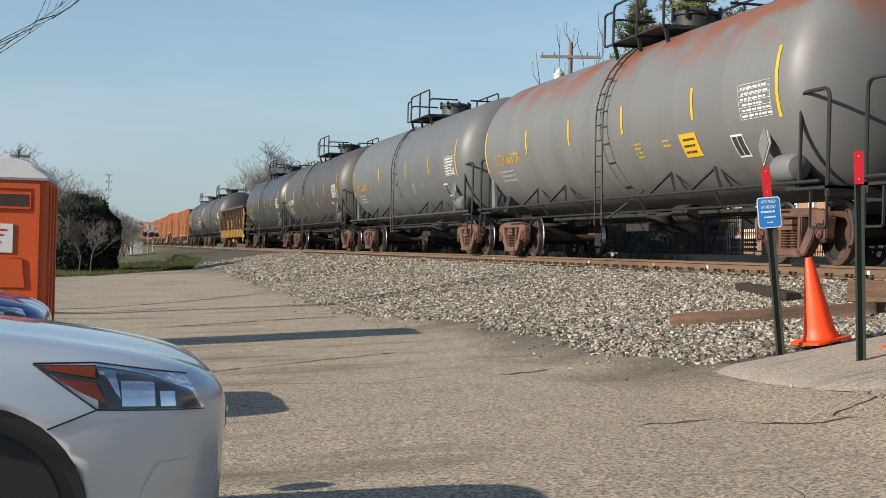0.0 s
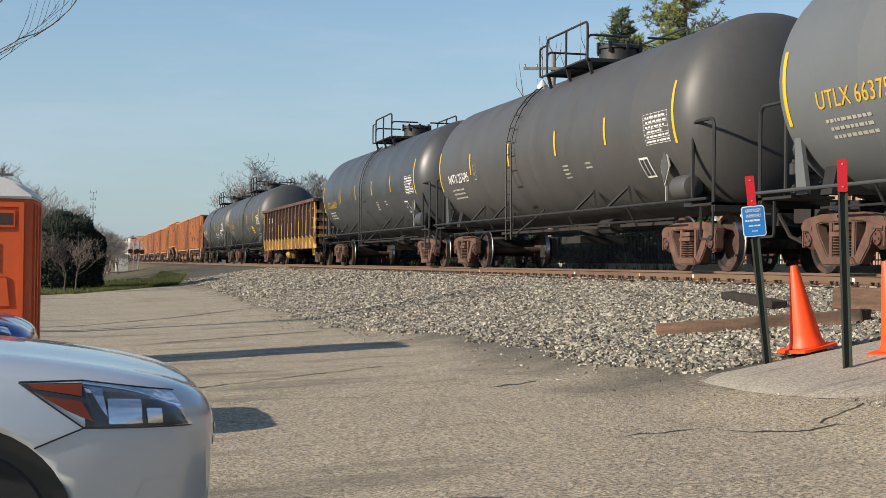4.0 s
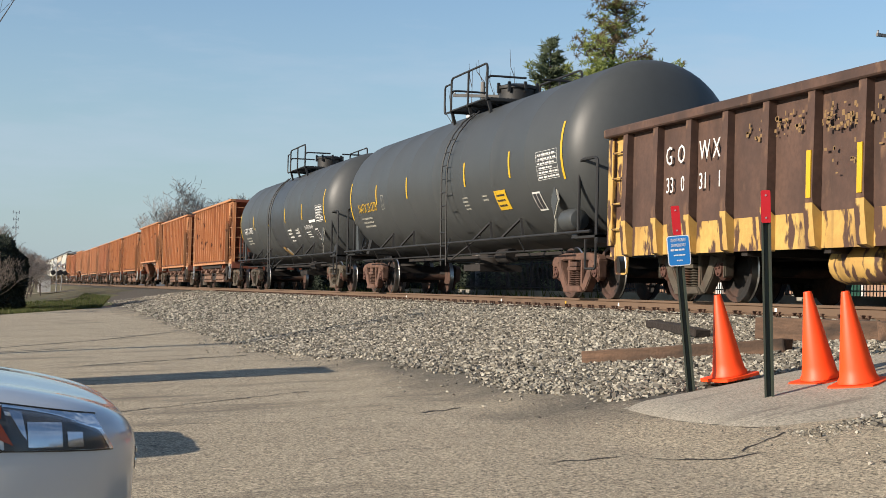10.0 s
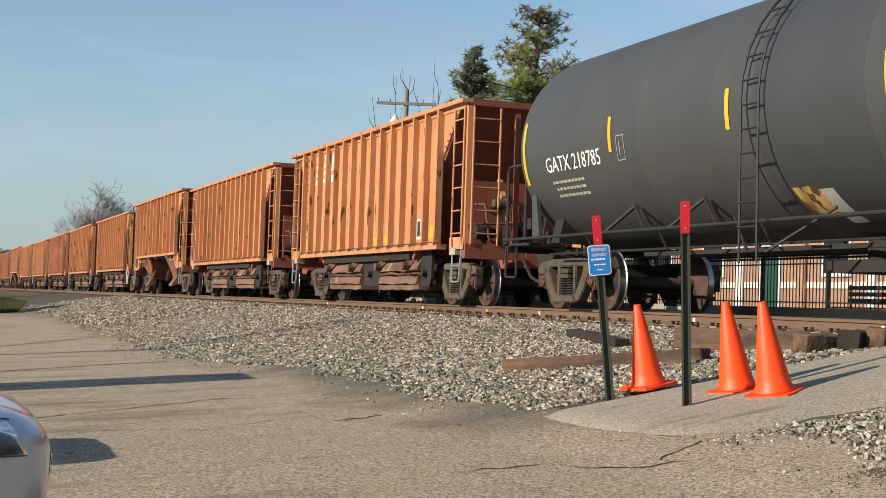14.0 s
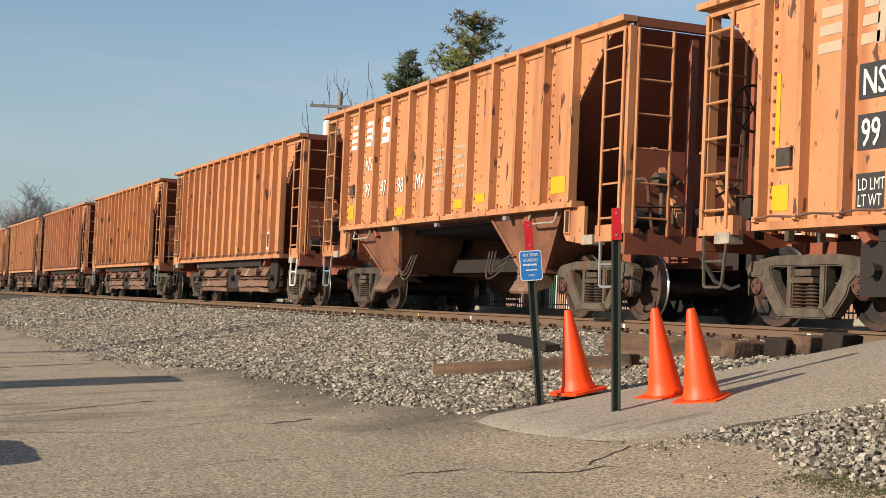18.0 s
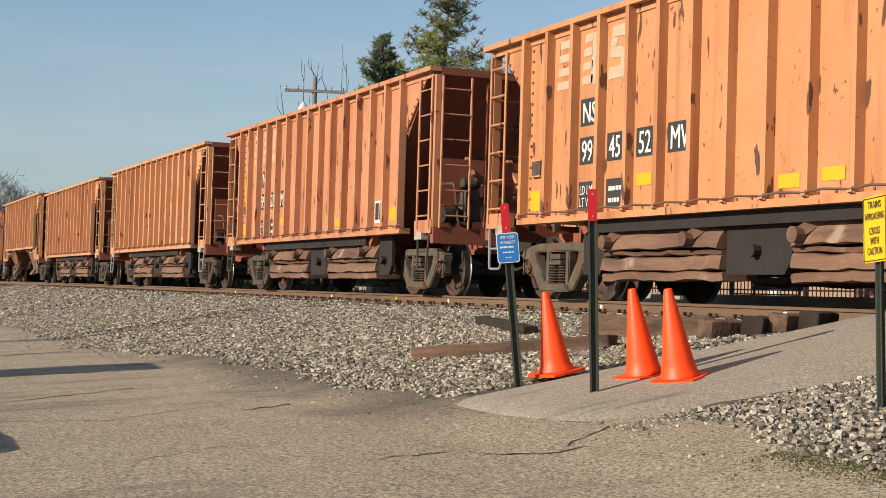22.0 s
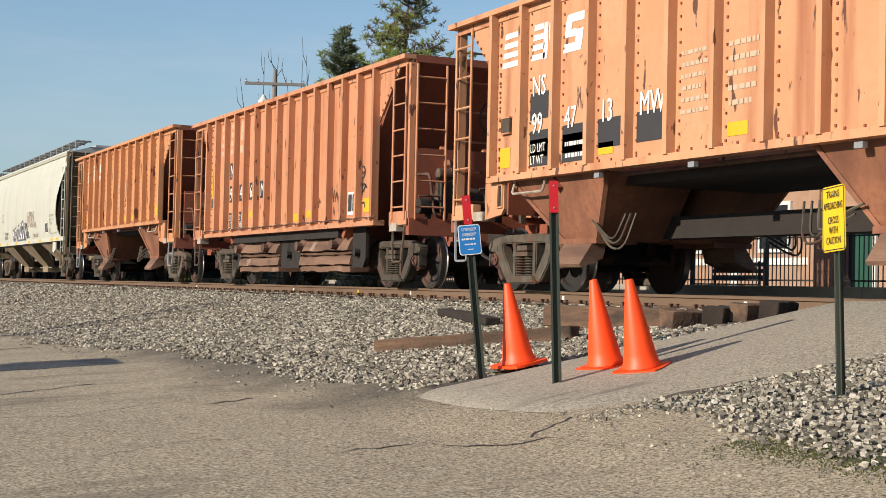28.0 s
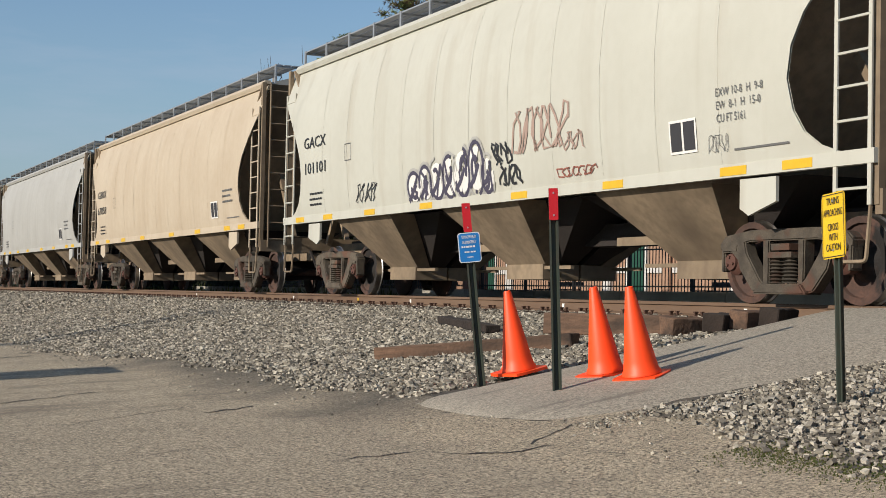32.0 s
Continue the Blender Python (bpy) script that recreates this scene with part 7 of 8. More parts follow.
def build_station():
    root = new("station_building")
    root.matrix_basis = pose(23.5, 38, 1.05)
    tagged(root, "low peach brick building with white bands and green doors", "building")
    bm = bmesh.new()
    box(bm, 0, 9, -17, 17, 0, 3.4)
    part("wall", bm, M["peach_brick"], root)
    bm = bmesh.new()
    prism(bm, [(-0.9, 3.4), (9.9, 3.4), (4.5, 5.4)], "y", -17.6, 17.6)
    part("roof", fix(bm), M["roof_grey"], root)
    for z0, z1 in ((0.0, 0.22), (0.98, 1.16)):
        bm = bmesh.new()
        box(bm, -0.06, 0.0, -17, 17, z0, z1)
        part("stone_band", bm, M["white_trim"], root)
    for i in range(11):
        y = -16.2 + i * 3.2
        bm = bmesh.new()
        box(bm, -0.12, 0.0, y - 0.2, y + 0.2, 0, 3.3)
        part("pilaster", bm, M["white_trim" if i % 2 else "peach_brick"], root)
        if i < 10:
            green = i % 3 == 1
            bm = bmesh.new()
            a, b, lo, hi = (y + 1.05, y + 2.15, 0.02, 2.3) if green else (y + 0.95, y + 2.25, 1.3, 2.6)
            box(bm, -0.08, 0.02, a, b, lo, hi)
            w = part("door" if green else "window", bm, M["white_trim"], root)
            bm = bmesh.new()
            box(bm, -0.1, -0.075, a + 0.1, b - 0.1, lo + 0.1 * (not green), hi - 0.1)
            part("leaf" if green else "pane", bm, M["green_paint" if green else "window"], w)


def bench(x, y):
    root = new("platform_bench")
    root.matrix_basis = pose(x, y, 1.40 if x < 17 else 1.04)
    tagged(root, "dark slatted iron bench beside the fence", "bench", "benches")
    for k in range(4):
        bm = bmesh.new()
        box(bm, -0.25 + 0.12 * k, -0.16 + 0.12 * k, -0.9, 0.9, 0.42, 0.45)
        part("seat_slat", bm, M["fence"], root)
    for k in range(3):
        bm = bmesh.new()
        box(bm, 0.25, 0.28, -0.9, 0.9, 0.55 + 0.14 * k, 0.64 + 0.14 * k)
        part("back_slat", bm, M["fence"], root)
    for y0 in (-0.8, 0.8):
        bm = bmesh.new()
        box(bm, -0.24, -0.2, y0 - 0.02, y0 + 0.02, 0, 0.42)
        box(bm, 0.22, 0.26, y0 - 0.02, y0 + 0.02, 0, 0.95)
        part("leg_frame", bm, M["fence"], root)


build_station()
for y in (26.0, 33.5, 41.0):
    bench(19.2, y)

# ---- trees ----


def bare_tree(name, seed, height, spread=0.55, twigs=True, label="leafless tree with fine grey branches", trunk_r=None, depth=5, thin=0.016, twig="twig"):
    rnd = random.Random(seed)
    root = new(name)
    tagged(root, label, "tree", "bare trees")
    trunk, limbs, fine = bmesh.new(), bmesh.new(), bmesh.new()
    r0 = trunk_r or height * 0.018

    def grow(p, d, length, r, level):
        pts, rs = [p], [r]
        q = p
        for i in range(3):
            d = (d + Vector((rnd.gauss(0, 0.12), rnd.gauss(0, 0.12), rnd.gauss(0.03, 0.06)))).normalized()
            q = q + d * length / 3
            pts.append(q)
            rs.append(max(thin, r * (1 - 0.18 * (i + 1))))
        bm = trunk if level == 0 else limbs if level < 3 else fine
        tube(bm, pts, rs, 6 if level < 2 else 4 if level < 3 else 3, caps=False)
        if level >= depth:
            return
        for k in range(rnd.choice((2, 3)) + (1 if level < 2 else 0) + (1 if level > 2 else 0)):
            at = pts[rnd.choice((1, 2, 3, 3))] if level else pts[rnd.choice((2, 3))]
            ax = Vector((rnd.gauss(0, 1), rnd.gauss(0, 1), rnd.gauss(0.2, 0.4))).normalized()
            nd = (d * (1 - spread) + ax * spread + Vector((0, 0, 0.15))).normalized()
            grow(at, nd, length * rnd.uniform(0.6, 0.85), r * rnd.uniform(0.42, 0.6), level + 1)

    grow(Vector((0, 0, -0.2)), Vector((0, 0, 1)), height * 0.36, r0, 0)
    part("trunk", trunk, M["bark"], root)
    part("limb_frame", limbs, M["bark"], root)
    tagged(part("twig_crown", fine, M[twig], root), kind="stuff")
    return root


def needles(rows, mat, parent, name="crown"):
    """Small three-cornered tufts: rows of (place, way, length, width)."""
    v = np.empty((len(rows), 4, 3))
    for i, (p, d, ln, w) in enumerate(rows):
        s = d.orthogonal().normalized() * w
        t = d.cross(s).normalized() * w
        v[i] = [p + s, p - s * 0.6 + t, p + d * ln, p - s * 0.5 - t]
    ob = joined(name, v, np.array([(0, 1, 2), (1, 3, 2), (3, 0, 2)]), mat)
    ob.parent = parent
    return ob


def spruce(x, y, z, height, radius, seed):
    rnd = random.Random(seed)
    root = new("spruce")
    root.matrix_basis = pose(x, y, z)
    tagged(root, "dark green pointed spruce tree", "tree")
    bm = bmesh.new()
    tube(bm, [(0, 0, -0.2), (0, 0, height * 0.5), (0, 0, height * 0.98)], [height * 0.018, height * 0.011, 0.02], 8)
    part("trunk", bm, M["bark"], root)
    rows, boughs = [], bmesh.new()
    h = height * 0.08
    while h < height:
        k = 1 - h / height
        for i in range(rnd.choice((6, 7, 8))):
            a, ln = rnd.uniform(0, math.tau), radius * (k ** 0.85) * rnd.uniform(0.6, 1.1) + 0.12
            way = Vector((math.cos(a), math.sin(a), rnd.uniform(-0.25, 0.1) if k > 0.2 else 0.5))
            base = Vector((0, 0, h + rnd.uniform(-0.1, 0.1)))
            tip = base + way * ln + Vector((0, 0, 0.12 * ln))
            tube(boughs, [base, (base + tip) / 2 - Vector((0, 0, 0.05 * ln)), tip], [0.035 * k + 0.008, 0.02 * k + 0.006, 0.004], 3, caps=False)
            for j in range(int(ln * 110) + 16):
                t = rnd.uniform(0.2, 1.0)
                p = base.lerp(tip, t) + Vector((rnd.gauss(0, 0.1), rnd.gauss(0, 0.1), rnd.gauss(-0.05, 0.07))) * (0.5 + ln * 0.5)
                d = (way + Vector((rnd.gauss(0, 0.6), rnd.gauss(0, 0.6), rnd.gauss(-0.1, 0.4)))).normalized()
                rows.append((p, d, rnd.uniform(0.12, 0.26), rnd.uniform(0.016, 0.032)))
        h += height * 0.03
    part("bough_frame", boughs, M["bark"], root)
    tagged(needles(rows, M["leaf_spruce"], root), kind="stuff")


def pine(x, y, z, height, seed):
    rnd = random.Random(seed)
    root = new("pine_tree")
    root.matrix_basis = pose(x, y, z)
    tagged(root, "tall open pine with bright green and browning tufts", "tree")
    bm = bmesh.new()
    tube(bm, [(0, 0, -0.2), (0.1, 0.05, height * 0.4), (-0.05, 0.1, height * 0.75), (0.1, 0, height * 0.97)], [0.24, 0.17, 0.09, 0.02], 8)
    part("trunk", bm, M["bark"], root)
    green, brown, boughs = [], [], bmesh.new()
    tiers = int(height * 1.5)
    for i in range(tiers * 8):
        # whorls of level boughs, dense and broad below, open and ragged above
        k = 0.16 + 0.82 * ((i // 8) + rnd.uniform(-0.2, 0.2)) / tiers
        h = height * k
        broad = k < 0.73
        if not broad and rnd.random() < 0.3:
            continue
        ln = (height * 0.27 if broad else 0.5 + height * 0.42 * (1.02 - k)) * rnd.uniform(0.62, 1.0)
        a = rnd.uniform(0, math.tau)
        base = Vector((0, 0, h - 0.3))
        tip = base + Vector((math.cos(a), math.sin(a), rnd.uniform(0.02, 0.22) if broad else rnd.uniform(0.1, 0.6))) * ln
        tube(boughs, [base, base.lerp(tip, 0.5) - Vector((0, 0, 0.08)), tip], [0.05, 0.03, 0.01], 4, caps=False)
        for c in range(int(6 + ln * (5.5 if broad else 4))):
            t = rnd.uniform(0.25, 1.05)
            q = base.lerp(tip, t) + Vector((rnd.gauss(0, 0.26), rnd.gauss(0, 0.26), rnd.gauss(0.04, 0.11)))
            out = brown if (not broad and rnd.random() < 0.6) or rnd.random() < 0.06 else green
            for n in range(22 if broad else 15):
                d = Vector((rnd.gauss(0, 1), rnd.gauss(0, 1), rnd.gauss(0.5, 0.8))).normalized()
                out.append((q + d * rnd.uniform(0, 0.14), d, rnd.uniform(0.12, 0.24), rnd.uniform(0.014, 0.026)))
    part("bough_frame", boughs, M["bark"], root)
    tagged(needles(green, M["leaf_pine"], root), kind="stuff")
    tagged(needles(brown, M["leaf_brown"], root, "browning_foliage"), kind="stuff")


spruce(19.9, 51.5, 1.1, 10.1, 2.5, 3)
pine(23.3, 53.2, 1.1, 12.7, 5)
pine(21.6, 54.5, 1.1, 8.6, 8)
pine(24.1, 52.3, 1.1, 8.4, 9)

TREES = [bare_tree("bare_tree", 11, 8.0), bare_tree("bare_tree", 12, 8.5, 0.6), bare_tree("bare_tree", 14, 7.5, 0.5)]


# distant trees, their twigs tinted with haze
FAR = [bare_tree("bare_tree", 31, 8.0, 0.58, thin=0.014, twig="hazy_twig", depth=6), bare_tree("bare_tree", 32, 8.0, 0.6, thin=0.014, twig="hazy_twig", depth=6)]


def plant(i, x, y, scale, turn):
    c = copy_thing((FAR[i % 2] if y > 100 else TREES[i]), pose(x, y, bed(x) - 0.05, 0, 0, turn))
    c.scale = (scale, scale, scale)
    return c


rnd = random.Random(21)
for x, y, k in ((17.4, 150, 0.85), (19.0, 153, 1.15), (20.5, 150, 1.3), (22.5, 156, 1.3), (24.5, 152, 1.3), (26.5, 158, 1.3), (29, 153, 1.25), (32, 160, 1.3), (36, 165, 1.35), (44, 150, 1.9), (47, 154, 1.85), (23.5, 180, 1.3)):
    plant(rnd.randrange(3), x, y, k, rnd.uniform(0, 360))
for x, y, k in ((-2.2, 62, 0.5), (-1.6, 57.5, 0.45), (-0.45, 58.5, 0.42), (-0.1, 60.5, 0.4), (-4.2, 90, 0.85), (-3.0, 95, 0.8), (-6.0, 92, 0.95), (-1.2, 100, 0.8), (1.2, 110, 0.62), (2.4, 118, 0.55),
                (3.3, 125, 0.5), (0.2, 130, 0.8), (-8, 85, 1.0), (4.6, 190, 0.75), (5.4, 230, 0.8), (-2.5, 140, 1.0), (2.0, 150, 0.7), (6.0, 260, 0.8), (-5.2, 80, 0.8), (-3.6, 84, 0.75), (-2.6, 88, 0.7), (-7, 100, 1.0), (-4.8, 105, 0.95), (-1.8, 112, 0.8), (-0.6, 118, 0.75), (0.9, 105, 0.6), (1.9, 108, 0.5), (2.9, 140, 0.55), (3.8, 145, 0.5), (4.9, 210, 0.7), (3.6, 170, 0.7), (-3.2, 70, 0.62), (-2.7, 74, 0.6), (-3.9, 72, 0.66), (-2.0, 78, 0.55), (-4.6, 76, 0.7), (-1.2, 84, 0.5), (0.3, 92, 0.5), (0.9, 96, 0.48), (1.4, 122, 0.62), (2.2, 132, 0.6), (-3.4, 66, 0.55)):
    plant(rnd.randrange(3), x, y, k * (0.95 if x < -2.3 else 0.8), rnd.uniform(0, 360))
for t in TREES + FAR:
    for o in (*t.children_recursive, t):
        bpy.data.objects.remove(o)


def shoot_tree(x, y, tops, seed):
    """A slim bare tree of a few long upright shoots."""
    rnd = random.Random(seed)
    root = new("bare_tree")
    root.matrix_basis = pose(x, y, 1.0)
    tagged(root, "slim leafless tree with long upright shoots", "tree", "bare trees")
    bm = bmesh.new()
    tube(bm, [(0, 0, -0.2), (0.05, 0, 2.0), (0, 0.05, 4.2)], [0.13, 0.1, 0.07], 8)
    part("trunk", bm, M["bark"], root)
    for dx, z in tops:
        bm = bmesh.new()
        pts = [Vector((0, 0, 3.6)), Vector((dx * 0.45, rnd.uniform(-0.3, 0.3), 4.0 + (z - 4) * 0.35)), Vector((dx * 0.8, rnd.uniform(-0.4, 0.4), 4.0 + (z - 4) * 0.7)), Vector((dx, rnd.uniform(-0.4, 0.4), z))]
        tube(bm, pts, [0.045, 0.032, 0.02, 0.008], 5, caps=False)
        for k in range(3):
            u = rnd.uniform(0.9, 2.8)
            a = pts[int(u)].lerp(pts[int(u) + 1], u % 1)
            side = rnd.choice((-1, 1))
            b = a + Vector((side * rnd.uniform(0.1, 0.35), rnd.uniform(-0.2, 0.2), rnd.uniform(0.3, 0.6)))
            tube(bm, [a, b, b + Vector((side * 0.05, 0, rnd.uniform(0.3, 0.8)))], [0.018, 0.013, 0.007], 4, caps=False)
        part("shoot", bm, M["bark"], root)


shoot_tree(19.3, 58.6, ((-1.3, 8.9), (-0.2, 9.9), (0.4, 10.0)), 3)
shoot_tree(20.8, 58.9, ((-0.6, 9.2), (0.0, 9.9), (0.35, 10.2)), 7)


def hedge(x, y, rx, ry, h, seed, z=0.0, count=9000, label="large dense dark evergreen bush on the grass"):
    rnd = random.Random(seed)
    root = new("evergreen_hedge")
    root.matrix_basis = pose(x, y, z)
    tagged(root, label, "bush")
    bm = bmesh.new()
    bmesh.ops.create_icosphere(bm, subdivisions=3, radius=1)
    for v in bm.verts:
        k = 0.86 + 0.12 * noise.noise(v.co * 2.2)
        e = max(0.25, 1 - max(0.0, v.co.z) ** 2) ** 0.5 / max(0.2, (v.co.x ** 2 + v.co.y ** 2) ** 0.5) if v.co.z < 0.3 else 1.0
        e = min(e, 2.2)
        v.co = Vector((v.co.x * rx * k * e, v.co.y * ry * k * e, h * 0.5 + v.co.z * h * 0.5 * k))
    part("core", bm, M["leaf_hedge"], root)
    rows = []
    for i in range(count):
        d = Vector((rnd.gauss(0, 1), rnd.gauss(0, 1), rnd.gauss(0, 1))).normalized()
        k = 0.9 + 0.14 * noise.noise(d * 2.2) + rnd.gauss(0, 0.025)
        e = min(2.2, max(0.25, 1 - max(0.0, d.z) ** 2) ** 0.5 / max(0.2, (d.x ** 2 + d.y ** 2) ** 0.5)) if d.z < 0.3 else 1.0
        p = Vector((d.x * rx * k * e, d.y * ry * k * e, h * 0.5 + d.z * h * 0.5 * k))
        rows.append((p, (d + Vector((rnd.gauss(0, 0.5), rnd.gauss(0, 0.5), rnd.gauss(0.2, 0.5)))).normalized(), rnd.uniform(0.1, 0.2), rnd.uniform(0.03, 0.05)))
    tagged(needles(rows, M["leaf_hedge"], root, "leaves"), kind="stuff")
    return root


hedge(-0.55, 66, 1.75, 2.6, 3.45, 4)
# a dark evergreen row behind the platform's far end
ROW = [hedge(20.6, 52 + 5 * i, 1.5, 3.1, 2.6, 40 + i, 1.0, 4500, "dark clipped evergreen bush behind the fence") for i in range(2)]
row_rnd = random.Random(8)
for i in range(2, 24):
    copy_thing(ROW[i % 2], pose(20.6 + row_rnd.uniform(-0.6, 0.6), 52 + 5 * i, 1.0, 0, 0, row_rnd.choice((0, 180))))


def grass_tufts():
    rnd = random.Random(6)
    rows = []
    for i in range(6500):
        x = rnd.uniform(-6, 6.2)
        y = max(57.7 + 2.0 * x, 61 + (x - 3.9) * 11) + rnd.random() ** 2 * 26
        rows.append((Vector((x, y, bed(x))), Vector((rnd.gauss(0, 0.3), rnd.gauss(0, 0.3), 1)).normalized(), rnd.uniform(0.08, 0.2), 0.03))
    for i in range(2200):
        x, y = rnd.gauss(5.42, 0.14), rnd.uniform(5.0, 7.2)
        rows.append((Vector((x, y, bed(x))), Vector((rnd.gauss(0, 0.6), rnd.gauss(0, 0.6), 1)).normalized(), rnd.uniform(0.008, 0.02), 0.005))
    for i in range(900):
        x, y = 13.0 + rnd.random() * 0.5, rnd.uniform(30, 60)
        rows.append((Vector((x, y, 1.0)), Vector((rnd.gauss(0, 0.4), rnd.gauss(0, 0.4), 1)).normalized(), rnd.uniform(0.2, 0.6), 0.03))
    ob = needles(rows, M["grass_blade"], None, "grass_tufts")
    tagged(ob, "short green and dry grass along the lot's edge", "grass", kind="stuff")


grass_tufts()

# ---- poles, tower, signals ----


def utility_pole(x, y, z, h, arms, transformer, turn, label):
    root = new("utility_pole")
    root.matrix_basis = pose(x, y, z, 0, 0, turn)
    tagged(root, label, "pole", "utility poles")
    bm = bmesh.new()
    tube(bm, [(0, 0, -0.3), (0, 0, h)], [0.15, 0.10], 10)
    part("shaft", bm, M["pole_wood"], root)
    for k, w in arms:
        bm = bmesh.new()
        box(bm, -w, w, -0.13, -0.03, h - k - 0.06, h - k + 0.06)
        a = part("crossarm", bm, M["pole_wood"], root)
        for q in (-0.95, -0.55, 0.55, 0.95):
            bm = bmesh.new()
            lathe(bm, [(0.02, 0.05), (0.05, 0.08), (0.03, 0.13), (0.045, 0.16), (0.001, 0.2)], "z", at=(q * w, -0.08, h - k), seg=8)
            part("insulator", fix(bm), M["galv"], a)
    if transformer:
        bm = bmesh.new()
        lathe(bm, [(0.02, h - 2.2), (0.22, h - 2.18), (0.22, h - 1.3), (0.15, h - 1.22), (0.03, h - 1.05)], "z", at=(-0.45, 0, 0), seg=14)
        part("transformer", fix(bm), M["white_trim"], root)
    return root


utility_pole(19.2, 57.5, 1.1, 9.1, ((0.6, 1.25),), True, -19, "wooden utility pole with crossarms and a transformer")
utility_pole(33, 48, 1.1, 11.0, ((0.5, 1.2),), False, 5, "wooden utility pole with one crossarm")
for x, y, h, arms in ((-3.9, 78, 6.0, ((0.32, 0.58),)), (-3.27, 150, 6.6, ()), (-2.44, 150, 6.6, ((0.35, 0.5), (0.9, 0.42))), (-1.62, 150, 6.8, ((0.4, 0.5),)), (-0.5, 150, 6.5, ((0.4, 0.55), (0.95, 0.4)))):
    utility_pole(x, y, 0, h, arms, False, 5, "wooden utility pole with crossarms beyond the lot")


def cables():
    bm = bmesh.new()
    ends = [(-3.9, 78, 5.75), (-2.44, 150, 6.3), (-1.62, 150.1, 6.5), (-0.5, 150.2, 6.2)]
    for off in (-0.5, 0.5):
        for a, b in zip(ends, ends[1:]):
            pts = []
            for i in range(9):
                t = i / 8
                p = Vector(a).lerp(Vector(b), t) + Vector((off, 0, -1.2 * t * (1 - t)))
                pts.append(p)
            tube(bm, pts, 0.014, 4)
    tagged(part("overhead_wire", bm, M["fence"]), "thin black wires between the poles", "wire", kind="stuff")


cables()


def radio_tower(x, y, h):
    root = new("radio_mast")
    root.matrix_basis = pose(x, y, 0)
    tagged(root, "slim grey lattice radio mast on the horizon", "mast")
    bm = bmesh.new()
    for i in range(3):
        a = i * math.tau / 3
        tube(bm, [(0.2 * math.cos(a), 0.2 * math.sin(a), 0), (0.11 * math.cos(a), 0.11 * math.sin(a), h)], 0.045, 4)
    for j in range(24):
        z = h * j / 24
        for i in range(3):
            a, b = i * math.tau / 3, (i + 1) * math.tau / 3
            tube(bm, [(0.17 * math.cos(a), 0.17 * math.sin(a), z), (0.16 * math.cos(b), 0.16 * math.sin(b), z + h / 24)], 0.025, 3)
    part("lattice", bm, M["galv"], root)
    for drop, wide in ((0.15, 0.65), (1.7, 0.5), (3.5, 0.5)):
        bm = bmesh.new()
        tube(bm, [(-wide, 0, h - drop), (wide, 0, h - drop)], 0.05, 5)
        arm = part("antenna_arm", bm, M["galv"], root)
        for x in (-wide, wide):
            bm = bmesh.new()
            box(bm, x - 0.08, x + 0.08, -0.08, 0.08, h - drop - 0.3, h - drop + 0.35)
            part("antenna", bm, M["galv"], arm)


radio_tower(3.05, 330, 16.7)


def signal_hut():
    root = new("signal_cabinet")
    root.matrix_basis = pose(4.3, 150, 0.3)
    tagged(root, "small white signal cabinet beside the far crossing", "cabinet")
    bm = bmesh.new()
    box(bm, -0.6, 0.6, -0.9, 0.9, 0, 1.6)
    part("body", bm, M["white_trim"], root)
    bm = bmesh.new()
    prism(bm, [(-0.7, 1.6), (0.7, 1.6), (0, 1.85)], "y", -1, 1)
    part("roof", fix(bm), M["galv"], root)
    for x, y in ((5.4, 148), (6.2, 156)):
        s = new("crossing_signal")
        s.matrix_basis = pose(x, y, 0.4)
        tagged(s, "crossing signal mast with a crossbuck", "signal", "crossing signals")
        bm = bmesh.new()
        tube(bm, [(0, 0, 0), (0, 0, 2.9)], 0.06, 8)
        part("mast", bm, M["galv"], s)
        bm = bmesh.new()
        for a in (-45, 45):
            box(bm, -0.55, 0.55, -0.03, 0.0, -0.09, 0.09, m=pose(0, 0, 2.6, 0, a))
        part("crossbuck", bm, M["white_trim"], s)
        for q in (-0.35, 0.35):
            bm = bmesh.new()
            lathe(bm, [(0.02, -0.12), (0.25, -0.1), (0.25, -0.06), (0.1, 0.0)], "y", at=(q, -0.05, 1.9), seg=14)
            part("lamp", fix(bm), M["trim_black"], s)


signal_hut()


def far_road():
    """A road crossing the tracks in the distance."""
    bm = bmesh.new()
    for i in range(14):
        x0, x1 = -30 + i * 4, -26 + i * 4
        add(bm, [(x0, 139 + 0.02 * x0, bed(x0) + 0.02), (x1, 139 + 0.02 * x1, bed(x1) + 0.02), (x1, 146, bed(x1) + 0.02), (x0, 146, bed(x0) + 0.02)], [(0, 1, 2, 3)])
    tagged(part("road", bm, M["asphalt"]), "grey road crossing the tracks far off", "road", kind="structure")


far_road()


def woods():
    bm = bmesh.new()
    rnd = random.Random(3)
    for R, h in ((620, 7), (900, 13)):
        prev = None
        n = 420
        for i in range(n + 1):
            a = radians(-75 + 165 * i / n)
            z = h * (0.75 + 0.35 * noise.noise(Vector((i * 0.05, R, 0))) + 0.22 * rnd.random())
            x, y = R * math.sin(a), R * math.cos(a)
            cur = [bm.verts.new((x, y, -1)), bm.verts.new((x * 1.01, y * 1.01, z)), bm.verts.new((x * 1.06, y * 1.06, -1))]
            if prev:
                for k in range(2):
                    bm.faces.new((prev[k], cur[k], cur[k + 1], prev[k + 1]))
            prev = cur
    tagged(part("backdrop_woods", fix(bm), M["hazy_wood"]), "hazy line of bare woods on the horizon", "woods", kind="structure")


woods()


